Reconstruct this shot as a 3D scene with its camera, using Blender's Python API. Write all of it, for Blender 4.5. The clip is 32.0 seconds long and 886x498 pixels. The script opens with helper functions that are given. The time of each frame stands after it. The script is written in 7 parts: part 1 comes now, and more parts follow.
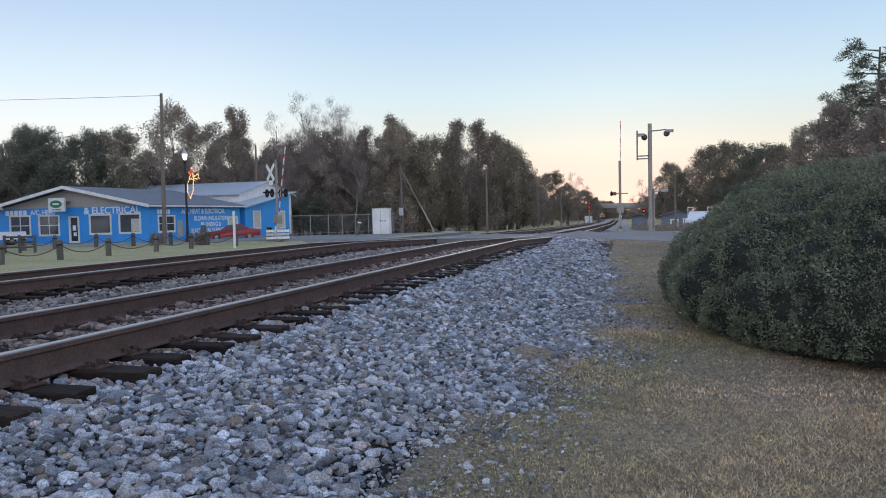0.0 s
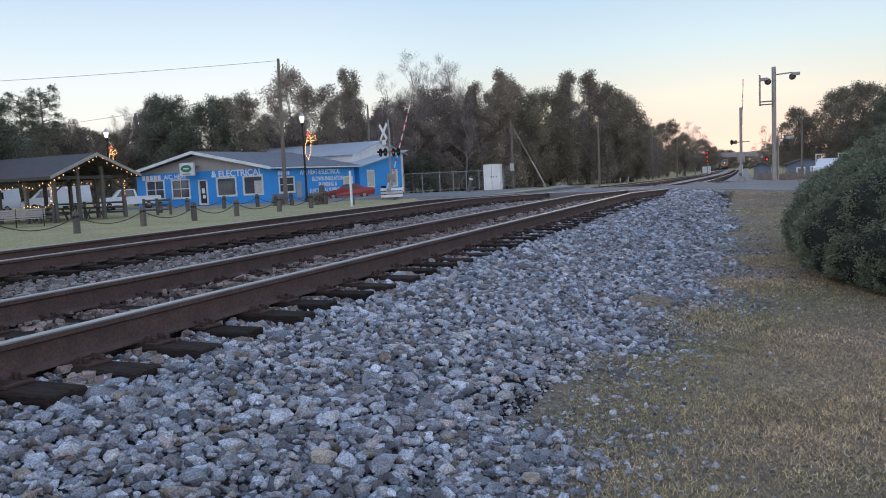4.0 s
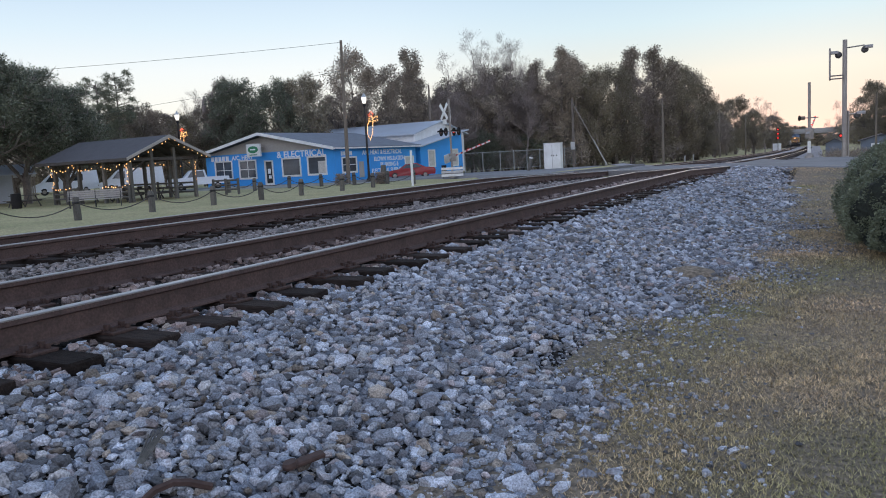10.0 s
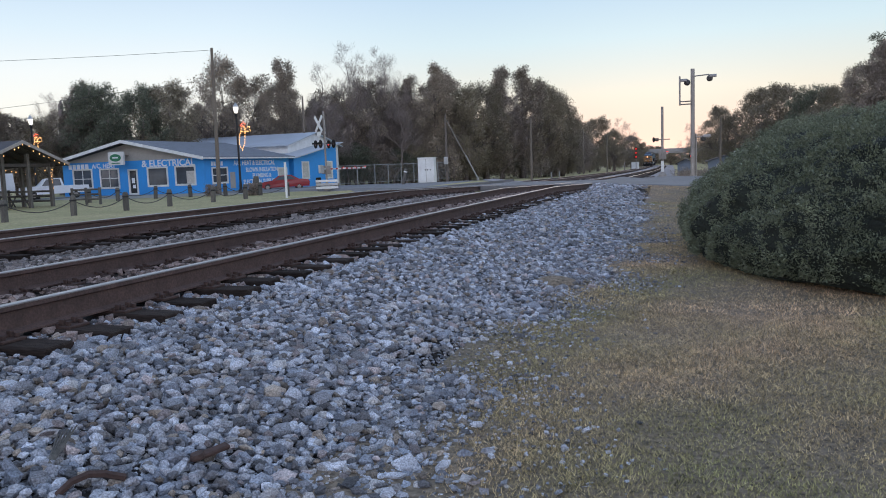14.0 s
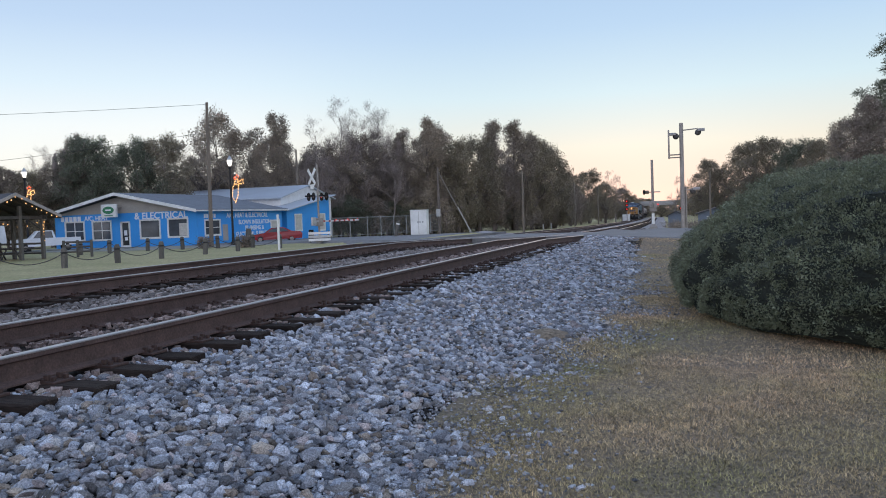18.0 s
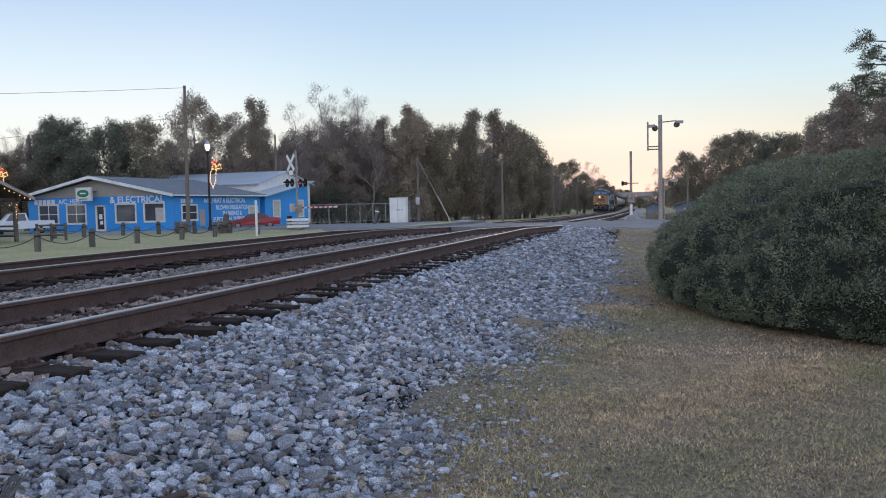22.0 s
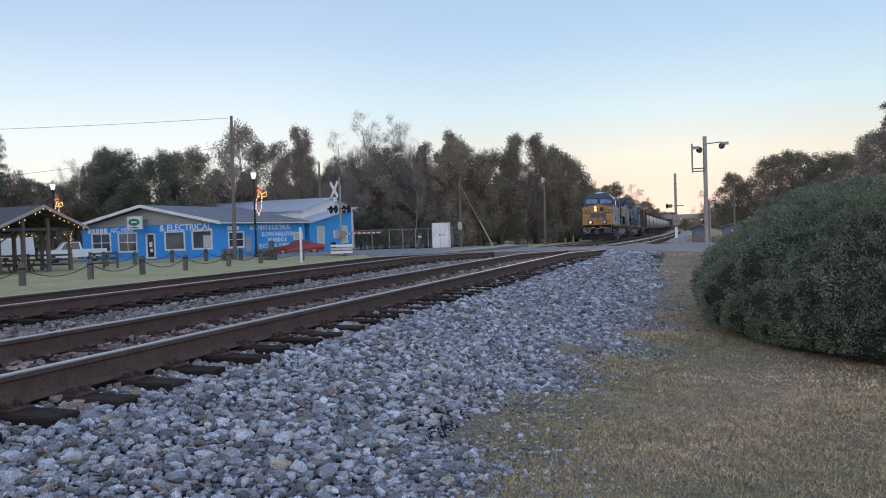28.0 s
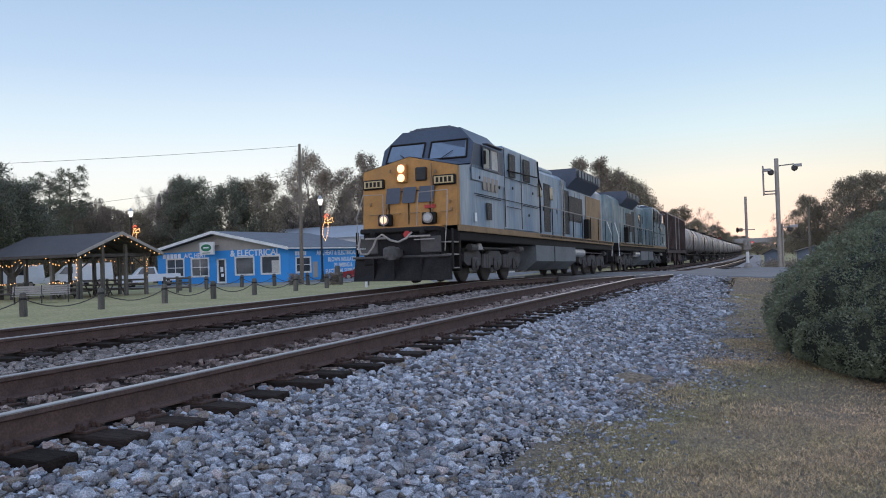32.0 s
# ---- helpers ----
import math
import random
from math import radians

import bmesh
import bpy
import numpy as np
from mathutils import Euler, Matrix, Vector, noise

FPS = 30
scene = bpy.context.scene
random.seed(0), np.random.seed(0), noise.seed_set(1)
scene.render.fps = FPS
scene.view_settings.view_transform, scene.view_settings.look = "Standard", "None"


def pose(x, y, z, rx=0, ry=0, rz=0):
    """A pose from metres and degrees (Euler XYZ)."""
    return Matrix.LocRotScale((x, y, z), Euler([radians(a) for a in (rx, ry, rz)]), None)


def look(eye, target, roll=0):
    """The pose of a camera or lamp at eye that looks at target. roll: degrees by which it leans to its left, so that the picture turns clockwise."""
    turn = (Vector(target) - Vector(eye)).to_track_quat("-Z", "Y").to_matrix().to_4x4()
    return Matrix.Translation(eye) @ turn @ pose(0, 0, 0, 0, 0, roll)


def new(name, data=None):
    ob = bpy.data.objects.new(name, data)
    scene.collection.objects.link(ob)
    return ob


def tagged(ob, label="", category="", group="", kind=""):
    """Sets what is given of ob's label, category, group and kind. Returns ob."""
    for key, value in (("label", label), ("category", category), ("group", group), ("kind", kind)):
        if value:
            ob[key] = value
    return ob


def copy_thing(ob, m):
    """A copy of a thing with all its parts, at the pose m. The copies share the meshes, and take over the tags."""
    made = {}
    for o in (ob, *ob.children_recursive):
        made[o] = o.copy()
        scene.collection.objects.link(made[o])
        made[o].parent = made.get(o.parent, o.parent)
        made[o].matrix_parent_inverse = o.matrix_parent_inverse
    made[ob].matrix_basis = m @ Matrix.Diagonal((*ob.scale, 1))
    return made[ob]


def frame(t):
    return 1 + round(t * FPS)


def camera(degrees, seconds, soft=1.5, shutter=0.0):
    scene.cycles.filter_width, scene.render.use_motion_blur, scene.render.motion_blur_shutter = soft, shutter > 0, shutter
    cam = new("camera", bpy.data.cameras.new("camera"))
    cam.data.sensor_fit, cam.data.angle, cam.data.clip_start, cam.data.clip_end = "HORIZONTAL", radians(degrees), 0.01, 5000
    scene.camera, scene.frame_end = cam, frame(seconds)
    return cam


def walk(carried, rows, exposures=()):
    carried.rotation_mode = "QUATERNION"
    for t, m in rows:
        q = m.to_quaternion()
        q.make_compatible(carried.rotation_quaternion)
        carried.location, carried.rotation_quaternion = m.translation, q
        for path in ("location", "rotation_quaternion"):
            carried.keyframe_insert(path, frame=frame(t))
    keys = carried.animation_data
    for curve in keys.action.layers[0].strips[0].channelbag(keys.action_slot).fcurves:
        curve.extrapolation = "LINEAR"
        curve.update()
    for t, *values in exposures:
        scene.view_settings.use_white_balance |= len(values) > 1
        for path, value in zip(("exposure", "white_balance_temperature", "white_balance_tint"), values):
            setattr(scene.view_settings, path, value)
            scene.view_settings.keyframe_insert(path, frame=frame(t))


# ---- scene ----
PATH = [
    (0, (3.744, 0.659, 0.767), (3.215, 2.586, 0.677), -1.3),
    (0.5, (3.754, 0.552, 0.795), (3.181, 2.466, 0.693), -2.2),
    (1, (3.722, 0.441, 0.788), (3.122, 2.346, 0.682), -2.6),
    (1.5, (3.674, 0.356, 0.749), (3.081, 2.262, 0.627), -2.6),
    (2, (3.695, 0.293, 0.742), (3.126, 2.203, 0.568), -1.2),
    (2.5, (3.744, 0.345, 0.741), (3.18, 2.254, 0.549), -1.0),
    (3, (3.781, 0.277, 0.766), (3.19, 2.178, 0.569), -1.8),
    (3.5, (3.774, 0.305, 0.753), (3.143, 2.192, 0.549), -2.5),
    (4, (3.757, 0.247, 0.769), (2.957, 2.07, 0.575), -2.8),
    (4.5, (3.736, 0.232, 0.766), (2.85, 2.018, 0.611), -2.4),
    (6.5, (3.731, 0.289, 0.763), (2.929, 2.117, 0.634), -1.9),
    (7, (3.74, 0.277, 0.762), (3.004, 2.131, 0.626), -1.7),
    (7.5, (3.742, 0.253, 0.758), (3.062, 2.128, 0.62), -1.6),
    (8, (3.735, 0.201, 0.745), (3.079, 2.084, 0.587), -1.3),
    (8.5, (3.834, 0.137, 0.76), (2.915, 1.906, 0.602), -2.5),
    (9, (3.933, 0.109, 0.754), (2.9, 1.813, 0.583), -3.1),
    (9.5, (4.004, -0.043, 0.759), (2.986, 1.667, 0.559), -3.3),
    (10, (4.068, -0.189, 0.741), (3.124, 1.559, 0.503), -3.2),
    (10.5, (4.133, -0.255, 0.742), (3.258, 1.523, 0.474), -2.0),
    (11, (4.206, -0.307, 0.737), (3.412, 1.505, 0.445), -1.8),
    (11.5, (4.223, -0.425, 0.749), (3.42, 1.38, 0.433), -2.4),
    (12, (4.156, -0.593, 0.759), (3.374, 1.218, 0.432), -3.2),
    (12.5, (4.159, -0.629, 0.763), (3.422, 1.201, 0.435), -3.1),
    (13, (4.173, -0.611, 0.767), (3.486, 1.244, 0.472), -2.4),
    (13.5, (4.182, -0.619, 0.777), (3.526, 1.253, 0.52), -2.3),
    (14, (4.179, -0.618, 0.781), (3.536, 1.263, 0.561), -2.1),
    (14.5, (4.173, -0.615, 0.784), (3.525, 1.268, 0.602), -1.7),
    (15, (4.175, -0.62, 0.805), (3.524, 1.268, 0.689), -1.4),
    (15.5, (4.173, -0.604, 0.801), (3.526, 1.287, 0.731), -1.6),
    (17.5, (4.183, -0.604, 0.794), (3.554, 1.293, 0.716), -1.9),
    (18, (4.181, -0.599, 0.789), (3.558, 1.299, 0.703), -2.1),
    (18.5, (4.176, -0.607, 0.793), (3.567, 1.296, 0.696), -1.9),
    (19, (4.179, -0.592, 0.785), (3.573, 1.311, 0.684), -1.9),
    (19.5, (4.189, -0.6, 0.789), (3.588, 1.305, 0.683), -1.9),
    (20, (4.182, -0.592, 0.788), (3.587, 1.315, 0.679), -1.9),
    (20.5, (4.182, -0.598, 0.789), (3.598, 1.311, 0.676), -1.8),
    (21, (4.18, -0.593, 0.789), (3.608, 1.32, 0.673), -1.6),
    (21.5, (4.181, -0.589, 0.785), (3.611, 1.325, 0.669), -1.3),
    (22, (4.183, -0.592, 0.789), (3.612, 1.321, 0.671), -1.3),
    (22.5, (4.188, -0.603, 0.791), (3.618, 1.311, 0.676), -1.2),
    (23, (4.185, -0.595, 0.795), (3.611, 1.318, 0.695), -1.2),
    (23.5, (4.183, -0.601, 0.796), (3.602, 1.311, 0.721), -0.9),
    (24, (4.18, -0.597, 0.791), (3.589, 1.312, 0.708), -0.9),
    (24.5, (4.191, -0.604, 0.793), (3.588, 1.3, 0.685), -0.7),
    (25, (4.2, -0.611, 0.807), (3.577, 1.285, 0.684), -0.3),
    (25.5, (4.195, -0.606, 0.806), (3.56, 1.286, 0.671), 0.1),
    (27.5, (4.197, -0.59, 0.809), (3.529, 1.295, 0.751), -1.6),
    (28, (4.205, -0.597, 0.812), (3.529, 1.284, 0.761), -1.9),
    (28.5, (4.216, -0.605, 0.818), (3.533, 1.274, 0.772), -1.9),
    (29, (4.221, -0.604, 0.813), (3.534, 1.273, 0.76), -1.9),
    (29.5, (4.222, -0.597, 0.81), (3.53, 1.278, 0.76), -1.9),
    (30, (4.218, -0.594, 0.815), (3.517, 1.279, 0.784), -1.7),
    (30.5, (4.223, -0.6, 0.818), (3.497, 1.264, 0.814), -1.6),
    (31, (4.228, -0.606, 0.818), (3.474, 1.247, 0.826), -1.6),
    (31.5, (4.228, -0.596, 0.819), (3.428, 1.236, 0.837), -1.5),
    (32, (4.246, -0.614, 0.83), (3.417, 1.206, 0.849), -2.0),
]
cam = camera(60.0, 32.0, soft=1.0)
walk(cam, [(t, look(eye, target, roll)) for t, eye, target, roll in PATH])

# ---- world and light ----
world = bpy.data.worlds.new("dusk_sky")
scene.world = world
world.use_nodes = True
wn = world.node_tree.nodes
wl = world.node_tree.links
sky = wn.new("ShaderNodeTexSky")
sky.sky_type = "NISHITA"
sky.sun_disc = False
sky.sun_elevation = radians(2.0)
sky.sun_rotation = radians(-3)
sky.dust_density = 0.4
sky.ozone_density = 2.0
calm = wn.new("ShaderNodeHueSaturation")
calm.inputs["Saturation"].default_value = 0.45
calm.inputs["Value"].default_value = 0.3
wl.new(sky.outputs[0], calm.inputs["Color"])
# the afterglow: colours by height over the horizon, warmer towards the set sun in the north
way = wn.new("ShaderNodeTexCoord")
axes = wn.new("ShaderNodeSeparateXYZ")
wl.new(way.outputs["Generated"], axes.inputs[0])


def sky_ramp(stops):
    r = wn.new("ShaderNodeValToRGB")
    while len(r.color_ramp.elements) < len(stops):
        r.color_ramp.elements.new(0.5)
    for e, (p, c) in zip(r.color_ramp.elements, stops):
        e.position, e.color = p, (*c, 1)
    wl.new(axes.outputs["Z"], r.inputs["Fac"])
    return r


HIGH = ((0.6, (0.40, 0.56, 0.84)), (1.0, (0.50, 0.66, 1.0)))
glow = sky_ramp(((0.0, (0.85, 0.45, 0.33)), (0.03, (0.84, 0.57, 0.47)), (0.08, (0.83, 0.80, 0.69)), (0.147, (0.65, 0.83, 0.91)), (0.225, (0.49, 0.69, 0.92)), (0.34, (0.38, 0.57, 0.86))) + HIGH)
cool = sky_ramp(((0.0, (0.96, 0.88, 0.80)), (0.06, (1.06, 1.02, 0.92)), (0.12, (0.96, 1.01, 1.02)), (0.17, (0.77, 0.92, 1.03)), (0.24, (0.56, 0.73, 0.96)), (0.34, (0.40, 0.58, 0.84))) + HIGH)
east = sky_ramp(((0.0, (1.45, 1.42, 1.6)), (0.1, (1.7, 1.68, 1.9)), (0.2, (1.6, 1.65, 1.95)), (0.34, (1.15, 1.28, 1.65))) + HIGH)


def by_way(low, high, a, b):
    """Blend two skies by the way's northing."""
    r = wn.new("ShaderNodeMapRange")
    r.interpolation_type = "SMOOTHSTEP"
    r.inputs["From Min"].default_value, r.inputs["From Max"].default_value = low, high
    wl.new(axes.outputs["Y"], r.inputs["Value"])
    m = wn.new("ShaderNodeMix")
    m.data_type = "RGBA"
    wl.new(r.outputs[0], m.inputs["Factor"])
    wl.new(a, m.inputs["A"])
    wl.new(b, m.inputs["B"])
    return m.outputs["Result"]


both = by_way(0.8, 1.0, by_way(-0.5, 0.35, east.outputs[0], cool.outputs[0]), glow.outputs[0])
whole = wn.new("ShaderNodeMix")
whole.data_type = "RGBA"
whole.inputs["Factor"].default_value = 0.92
wl.new(calm.outputs[0], whole.inputs["A"])
wl.new(both, whole.inputs["B"])
wn["Background"].inputs["Strength"].default_value = 0.15
wl.new(whole.outputs["Result"], wn["Background"].inputs["Color"])
scene.view_settings.exposure = 2.75

sun = new("sun", bpy.data.lights.new("sun", "SUN"))
sun.data.energy = 0.05
sun.data.angle = radians(25)
sun.data.color = (1.0, 0.72, 0.5)
sun.matrix_world = look((0, 0, 30), (0.5, -10, 29.0))


# ---- geometry helpers ----
class Geo:
    """Vertices and faces of one mesh."""

    def __init__(self):
        self.v, self.f = [], []

    def add(self, verts, faces, m=None):
        b = len(self.v)
        self.v += [tuple(m @ Vector(p)) for p in verts] if m else [tuple(p) for p in verts]
        self.f += [tuple(i + b for i in q) for q in faces]
        return self

    def box(self, x0, x1, y0, y1, z0, z1, c=0.0, m=None):
        if c <= 0:
            vs = [(x, y, z) for z in (z0, z1) for y in (y0, y1) for x in (x0, x1)]
            return self.add(vs, [(0, 2, 3, 1), (4, 5, 7, 6), (0, 1, 5, 4), (2, 6, 7, 3), (0, 4, 6, 2), (1, 3, 7, 5)], m)
        bm = bmesh.new()
        bmesh.ops.create_cube(bm, size=1)
        for w in bm.verts:
            w.co = Vector(((x0 + x1) / 2 + w.co.x * (x1 - x0), (y0 + y1) / 2 + w.co.y * (y1 - y0), (z0 + z1) / 2 + w.co.z * (z1 - z0)))
        bmesh.ops.bevel(bm, geom=bm.edges[:], offset=c, segments=1, affect="EDGES")
        bm.verts.index_update()
        self.add([w.co for w in bm.verts], [[w.index for w in q.verts] for q in bm.faces], m)
        bm.free()
        return self

    def tube(self, p0, p1, r0, r1=None, n=8, caps=True, m=None):
        r1 = r0 if r1 is None else r1
        p0, p1 = Vector(p0), Vector(p1)
        d = (p1 - p0).normalized()
        a = d.cross(Vector((0, 0, 1)) if abs(d.z) < 0.9 else Vector((1, 0, 0))).normalized()
        b = d.cross(a)
        vs = []
        for p, r in ((p0, r0), (p1, r1)):
            vs += [p + (a * math.cos(2 * math.pi * i / n) + b * math.sin(2 * math.pi * i / n)) * r for i in range(n)]
        fs = [(i, i + n, (i + 1) % n + n, (i + 1) % n) for i in range(n)]
        if caps:
            fs += [tuple(range(n)), tuple(range(2 * n - 1, n - 1, -1))]
        return self.add(vs, fs, m)

    def path(self, pts, r, n=6, m=None):
        pts = [Vector(p) for p in pts]
        vs, fs, a = [], [], None
        for i, p in enumerate(pts):
            d = (pts[min(i + 1, len(pts) - 1)] - pts[max(i - 1, 0)]).normalized()
            ref = a if a is not None else (Vector((0, 0, 1)) if abs(d.z) < 0.9 else Vector((1, 0, 0)))
            b = d.cross(ref).normalized()
            a = b.cross(d)
            vs += [p + (a * math.cos(2 * math.pi * k / n) + b * math.sin(2 * math.pi * k / n)) * r for k in range(n)]
        for i in range(len(pts) - 1):
            fs += [(i * n + k, i * n + (k + 1) % n, (i + 1) * n + (k + 1) % n, (i + 1) * n + k) for k in range(n)]
        fs += [tuple(range(n - 1, -1, -1)), tuple(range((len(pts) - 1) * n, len(pts) * n))]
        return self.add(vs, fs, m)

    def prism(self, poly, axis, a, b, m=None):
        """A polygon of 2D points swept along an axis from a to b."""
        put = {"x": lambda u, w, t: (t, u, w), "y": lambda u, w, t: (u, t, w), "z": lambda u, w, t: (u, w, t)}[axis]
        n = len(poly)
        vs = [put(u, w, t) for t in (a, b) for u, w in poly]
        fs = [tuple(range(n)), tuple(range(2 * n - 1, n - 1, -1))] + [(i, i + n, (i + 1) % n + n, (i + 1) % n) for i in range(n)]
        return self.add(vs, fs, m)

    def lathe(self, prof, n=16, m=None):
        """Rings (radius, z) about the z axis."""
        vs = [(r * math.cos(2 * math.pi * i / n), r * math.sin(2 * math.pi * i / n), z) for r, z in prof for i in range(n)]
        fs = [(k * n + i, k * n + (i + 1) % n, (k + 1) * n + (i + 1) % n, (k + 1) * n + i) for k in range(len(prof) - 1) for i in range(n)]
        fs += [tuple(range(n - 1, -1, -1)), tuple(range((len(prof) - 1) * n, len(prof) * n))]
        return self.add(vs, fs, m)

    def mesh(self, name, mat, smooth=False):
        me = bpy.data.meshes.new(name)
        me.from_pydata(self.v, [], self.f)
        bm = bmesh.new()
        bm.from_mesh(me)
        bmesh.ops.recalc_face_normals(bm, faces=bm.faces[:])
        bm.to_mesh(me)
        bm.free()
        if smooth:
            me.shade_smooth()
        for mt in mat if isinstance(mat, (list, tuple)) else [mat]:
            me.materials.append(mt)
        return me


def part(name, geo, mat, parent=None, label="", smooth=False, m=None):
    ob = new(name, geo if isinstance(geo, bpy.types.Mesh) else geo.mesh(name, mat, smooth))
    if parent:
        ob.parent = parent
    if m:
        ob.matrix_basis = m
    if label:
        ob["label"] = label
    return ob


def thing(name, m=None, label="", category="", group="", kind=""):
    ob = new(name)
    ob.empty_display_size = 0.2
    if m:
        ob.matrix_basis = m
    return tagged(ob, label, category, group, kind)


def solid(name, geo, mat, label="", category="", group="", kind="", m=None, smooth=False):
    return tagged(part(name, geo, mat, None, "", smooth, m), label, category, group, kind)


def arrays(name, verts, faces, mat, kind_of_face=3):
    """A big mesh from numpy arrays of equal-sided faces."""
    me = bpy.data.meshes.new(name)
    me.vertices.add(len(verts))
    me.vertices.foreach_set("co", np.asarray(verts, np.float32).ravel())
    nf = len(faces)
    me.loops.add(nf * kind_of_face)
    me.loops.foreach_set("vertex_index", np.asarray(faces, np.int32).ravel())
    me.polygons.add(nf)
    me.polygons.foreach_set("loop_start", np.arange(0, nf * kind_of_face, kind_of_face, dtype=np.int32))
    me.materials.append(mat)
    me.update(calc_edges=True)
    me.shade_flat()
    return me


# ---- materials ----
def material(name, color, rough=0.7, metal=0.0, spots=None, scale=4.0, spot_mix=0.5, grain=40.0, grain_amount=0.25, bump=0.15,
             island=0.0, objrand=0.0, stretch=(1, 1, 1), emit=None, gloss=0.5, bump_scale=None):
    """Base colour with a large stain pattern, a fine grain and relief."""
    mt = bpy.data.materials.new(name)
    mt.use_nodes = True
    nt = mt.node_tree
    n, l = nt.nodes, nt.links
    bsdf = n["Principled BSDF"]
    bsdf.inputs["Roughness"].default_value = rough
    bsdf.inputs["Metallic"].default_value = metal
    bsdf.inputs["Specular IOR Level"].default_value = gloss
    if emit:
        bsdf.inputs["Emission Color"].default_value = (*emit[:3], 1)
        bsdf.inputs["Emission Strength"].default_value = emit[3]
        bsdf.inputs["Base Color"].default_value = (*color, 1)
        return mt
    co = n.new("ShaderNodeTexCoord")
    mp = n.new("ShaderNodeMapping")
    mp.inputs["Scale"].default_value = stretch
    l.new(co.outputs["Object"], mp.inputs["Vector"])
    big = n.new("ShaderNodeTexNoise")
    big.inputs["Scale"].default_value = scale
    big.inputs["Detail"].default_value = 5
    l.new(mp.outputs[0], big.inputs["Vector"])
    ramp = n.new("ShaderNodeMapRange")
    ramp.inputs["From Min"].default_value, ramp.inputs["From Max"].default_value = 0.35, 0.68
    ramp.inputs["To Max"].default_value = spot_mix
    l.new(big.outputs["Fac"], ramp.inputs["Value"])
    mix = n.new("ShaderNodeMix")
    mix.data_type = "RGBA"
    mix.inputs["A"].default_value = (*color, 1)
    mix.inputs["B"].default_value = (*(spots or [c * 0.6 for c in color]), 1)
    l.new(ramp.outputs[0], mix.inputs["Factor"])
    fine = n.new("ShaderNodeTexNoise")
    fine.inputs["Scale"].default_value = grain
    fine.inputs["Detail"].default_value = 4
    l.new(mp.outputs[0], fine.inputs["Vector"])
    mul = n.new("ShaderNodeMapRange")
    mul.inputs["From Min"].default_value, mul.inputs["From Max"].default_value = 0.3, 0.7
    mul.inputs["To Min"].default_value, mul.inputs["To Max"].default_value = 1 - grain_amount, 1 + grain_amount
    l.new(fine.outputs["Fac"], mul.inputs["Value"])
    value = mul.outputs[0]
    for source, amount in (("island", island), ("objrand", objrand)):
        if amount:
            if source == "island":
                r = n.new("ShaderNodeNewGeometry").outputs["Random Per Island"]
            else:
                r = n.new("ShaderNodeObjectInfo").outputs["Random"]
            mr = n.new("ShaderNodeMapRange")
            mr.inputs["To Min"].default_value, mr.inputs["To Max"].default_value = 1 - amount, 1 + amount
            l.new(r, mr.inputs["Value"])
            mm = n.new("ShaderNodeMath")
            mm.operation = "MULTIPLY"
            l.new(value, mm.inputs[0])
            l.new(mr.outputs[0], mm.inputs[1])
            value = mm.outputs[0]
    hsv = n.new("ShaderNodeHueSaturation")
    l.new(mix.outputs["Result"], hsv.inputs["Color"])
    l.new(value, hsv.inputs["Value"])
    l.new(hsv.outputs[0], bsdf.inputs["Base Color"])
    if bump:
        bp = n.new("ShaderNodeBump")
        bp.inputs["Strength"].default_value = bump
        bp.inputs["Distance"].default_value = 0.02
        l.new(fine.outputs["Fac"], bp.inputs["Height"])
        l.new(bp.outputs[0], bsdf.inputs["Normal"])
    return mt


M_rail_side = material("rusty_rail_web", (0.115, 0.07, 0.058), 0.8, 0.05, (0.06, 0.038, 0.032), 6, 0.7, 60, 0.3)
M_rail_top = material("worn_rail_head", (0.50, 0.46, 0.44), 0.35, 0.7, (0.18, 0.14, 0.12), 3, 0.5, 90, 0.15, 0.05, stretch=(1, 0.1, 1))
M_tie = material("creosote_timber", (0.026, 0.019, 0.016), 0.9, 0, (0.055, 0.04, 0.033), 5, 0.5, 30, 0.4, 0.5, objrand=0.35, stretch=(0.4, 3, 3), gloss=0.15)
M_plate = material("rusty_steel", (0.075, 0.043, 0.034), 0.8, 0.1, (0.06, 0.035, 0.028), 12, 0.6)
M_stone = material("granite_ballast", (0.465, 0.48, 0.525), 0.85, 0, (0.21, 0.2, 0.215), 9.0, 0.8, 110, 0.5, 0.6, island=0.55)
M_stone_dusty = material("dusty_ballast", (0.29, 0.255, 0.24), 0.9, 0, (0.15, 0.125, 0.115), 9.0, 0.8, 90, 0.35, 0.6, island=0.55)
M_stone_rust = material("rust_stained_ballast", (0.32, 0.25, 0.225), 0.9, 0, (0.17, 0.12, 0.105), 9.0, 0.8, 90, 0.35, 0.6, island=0.5)


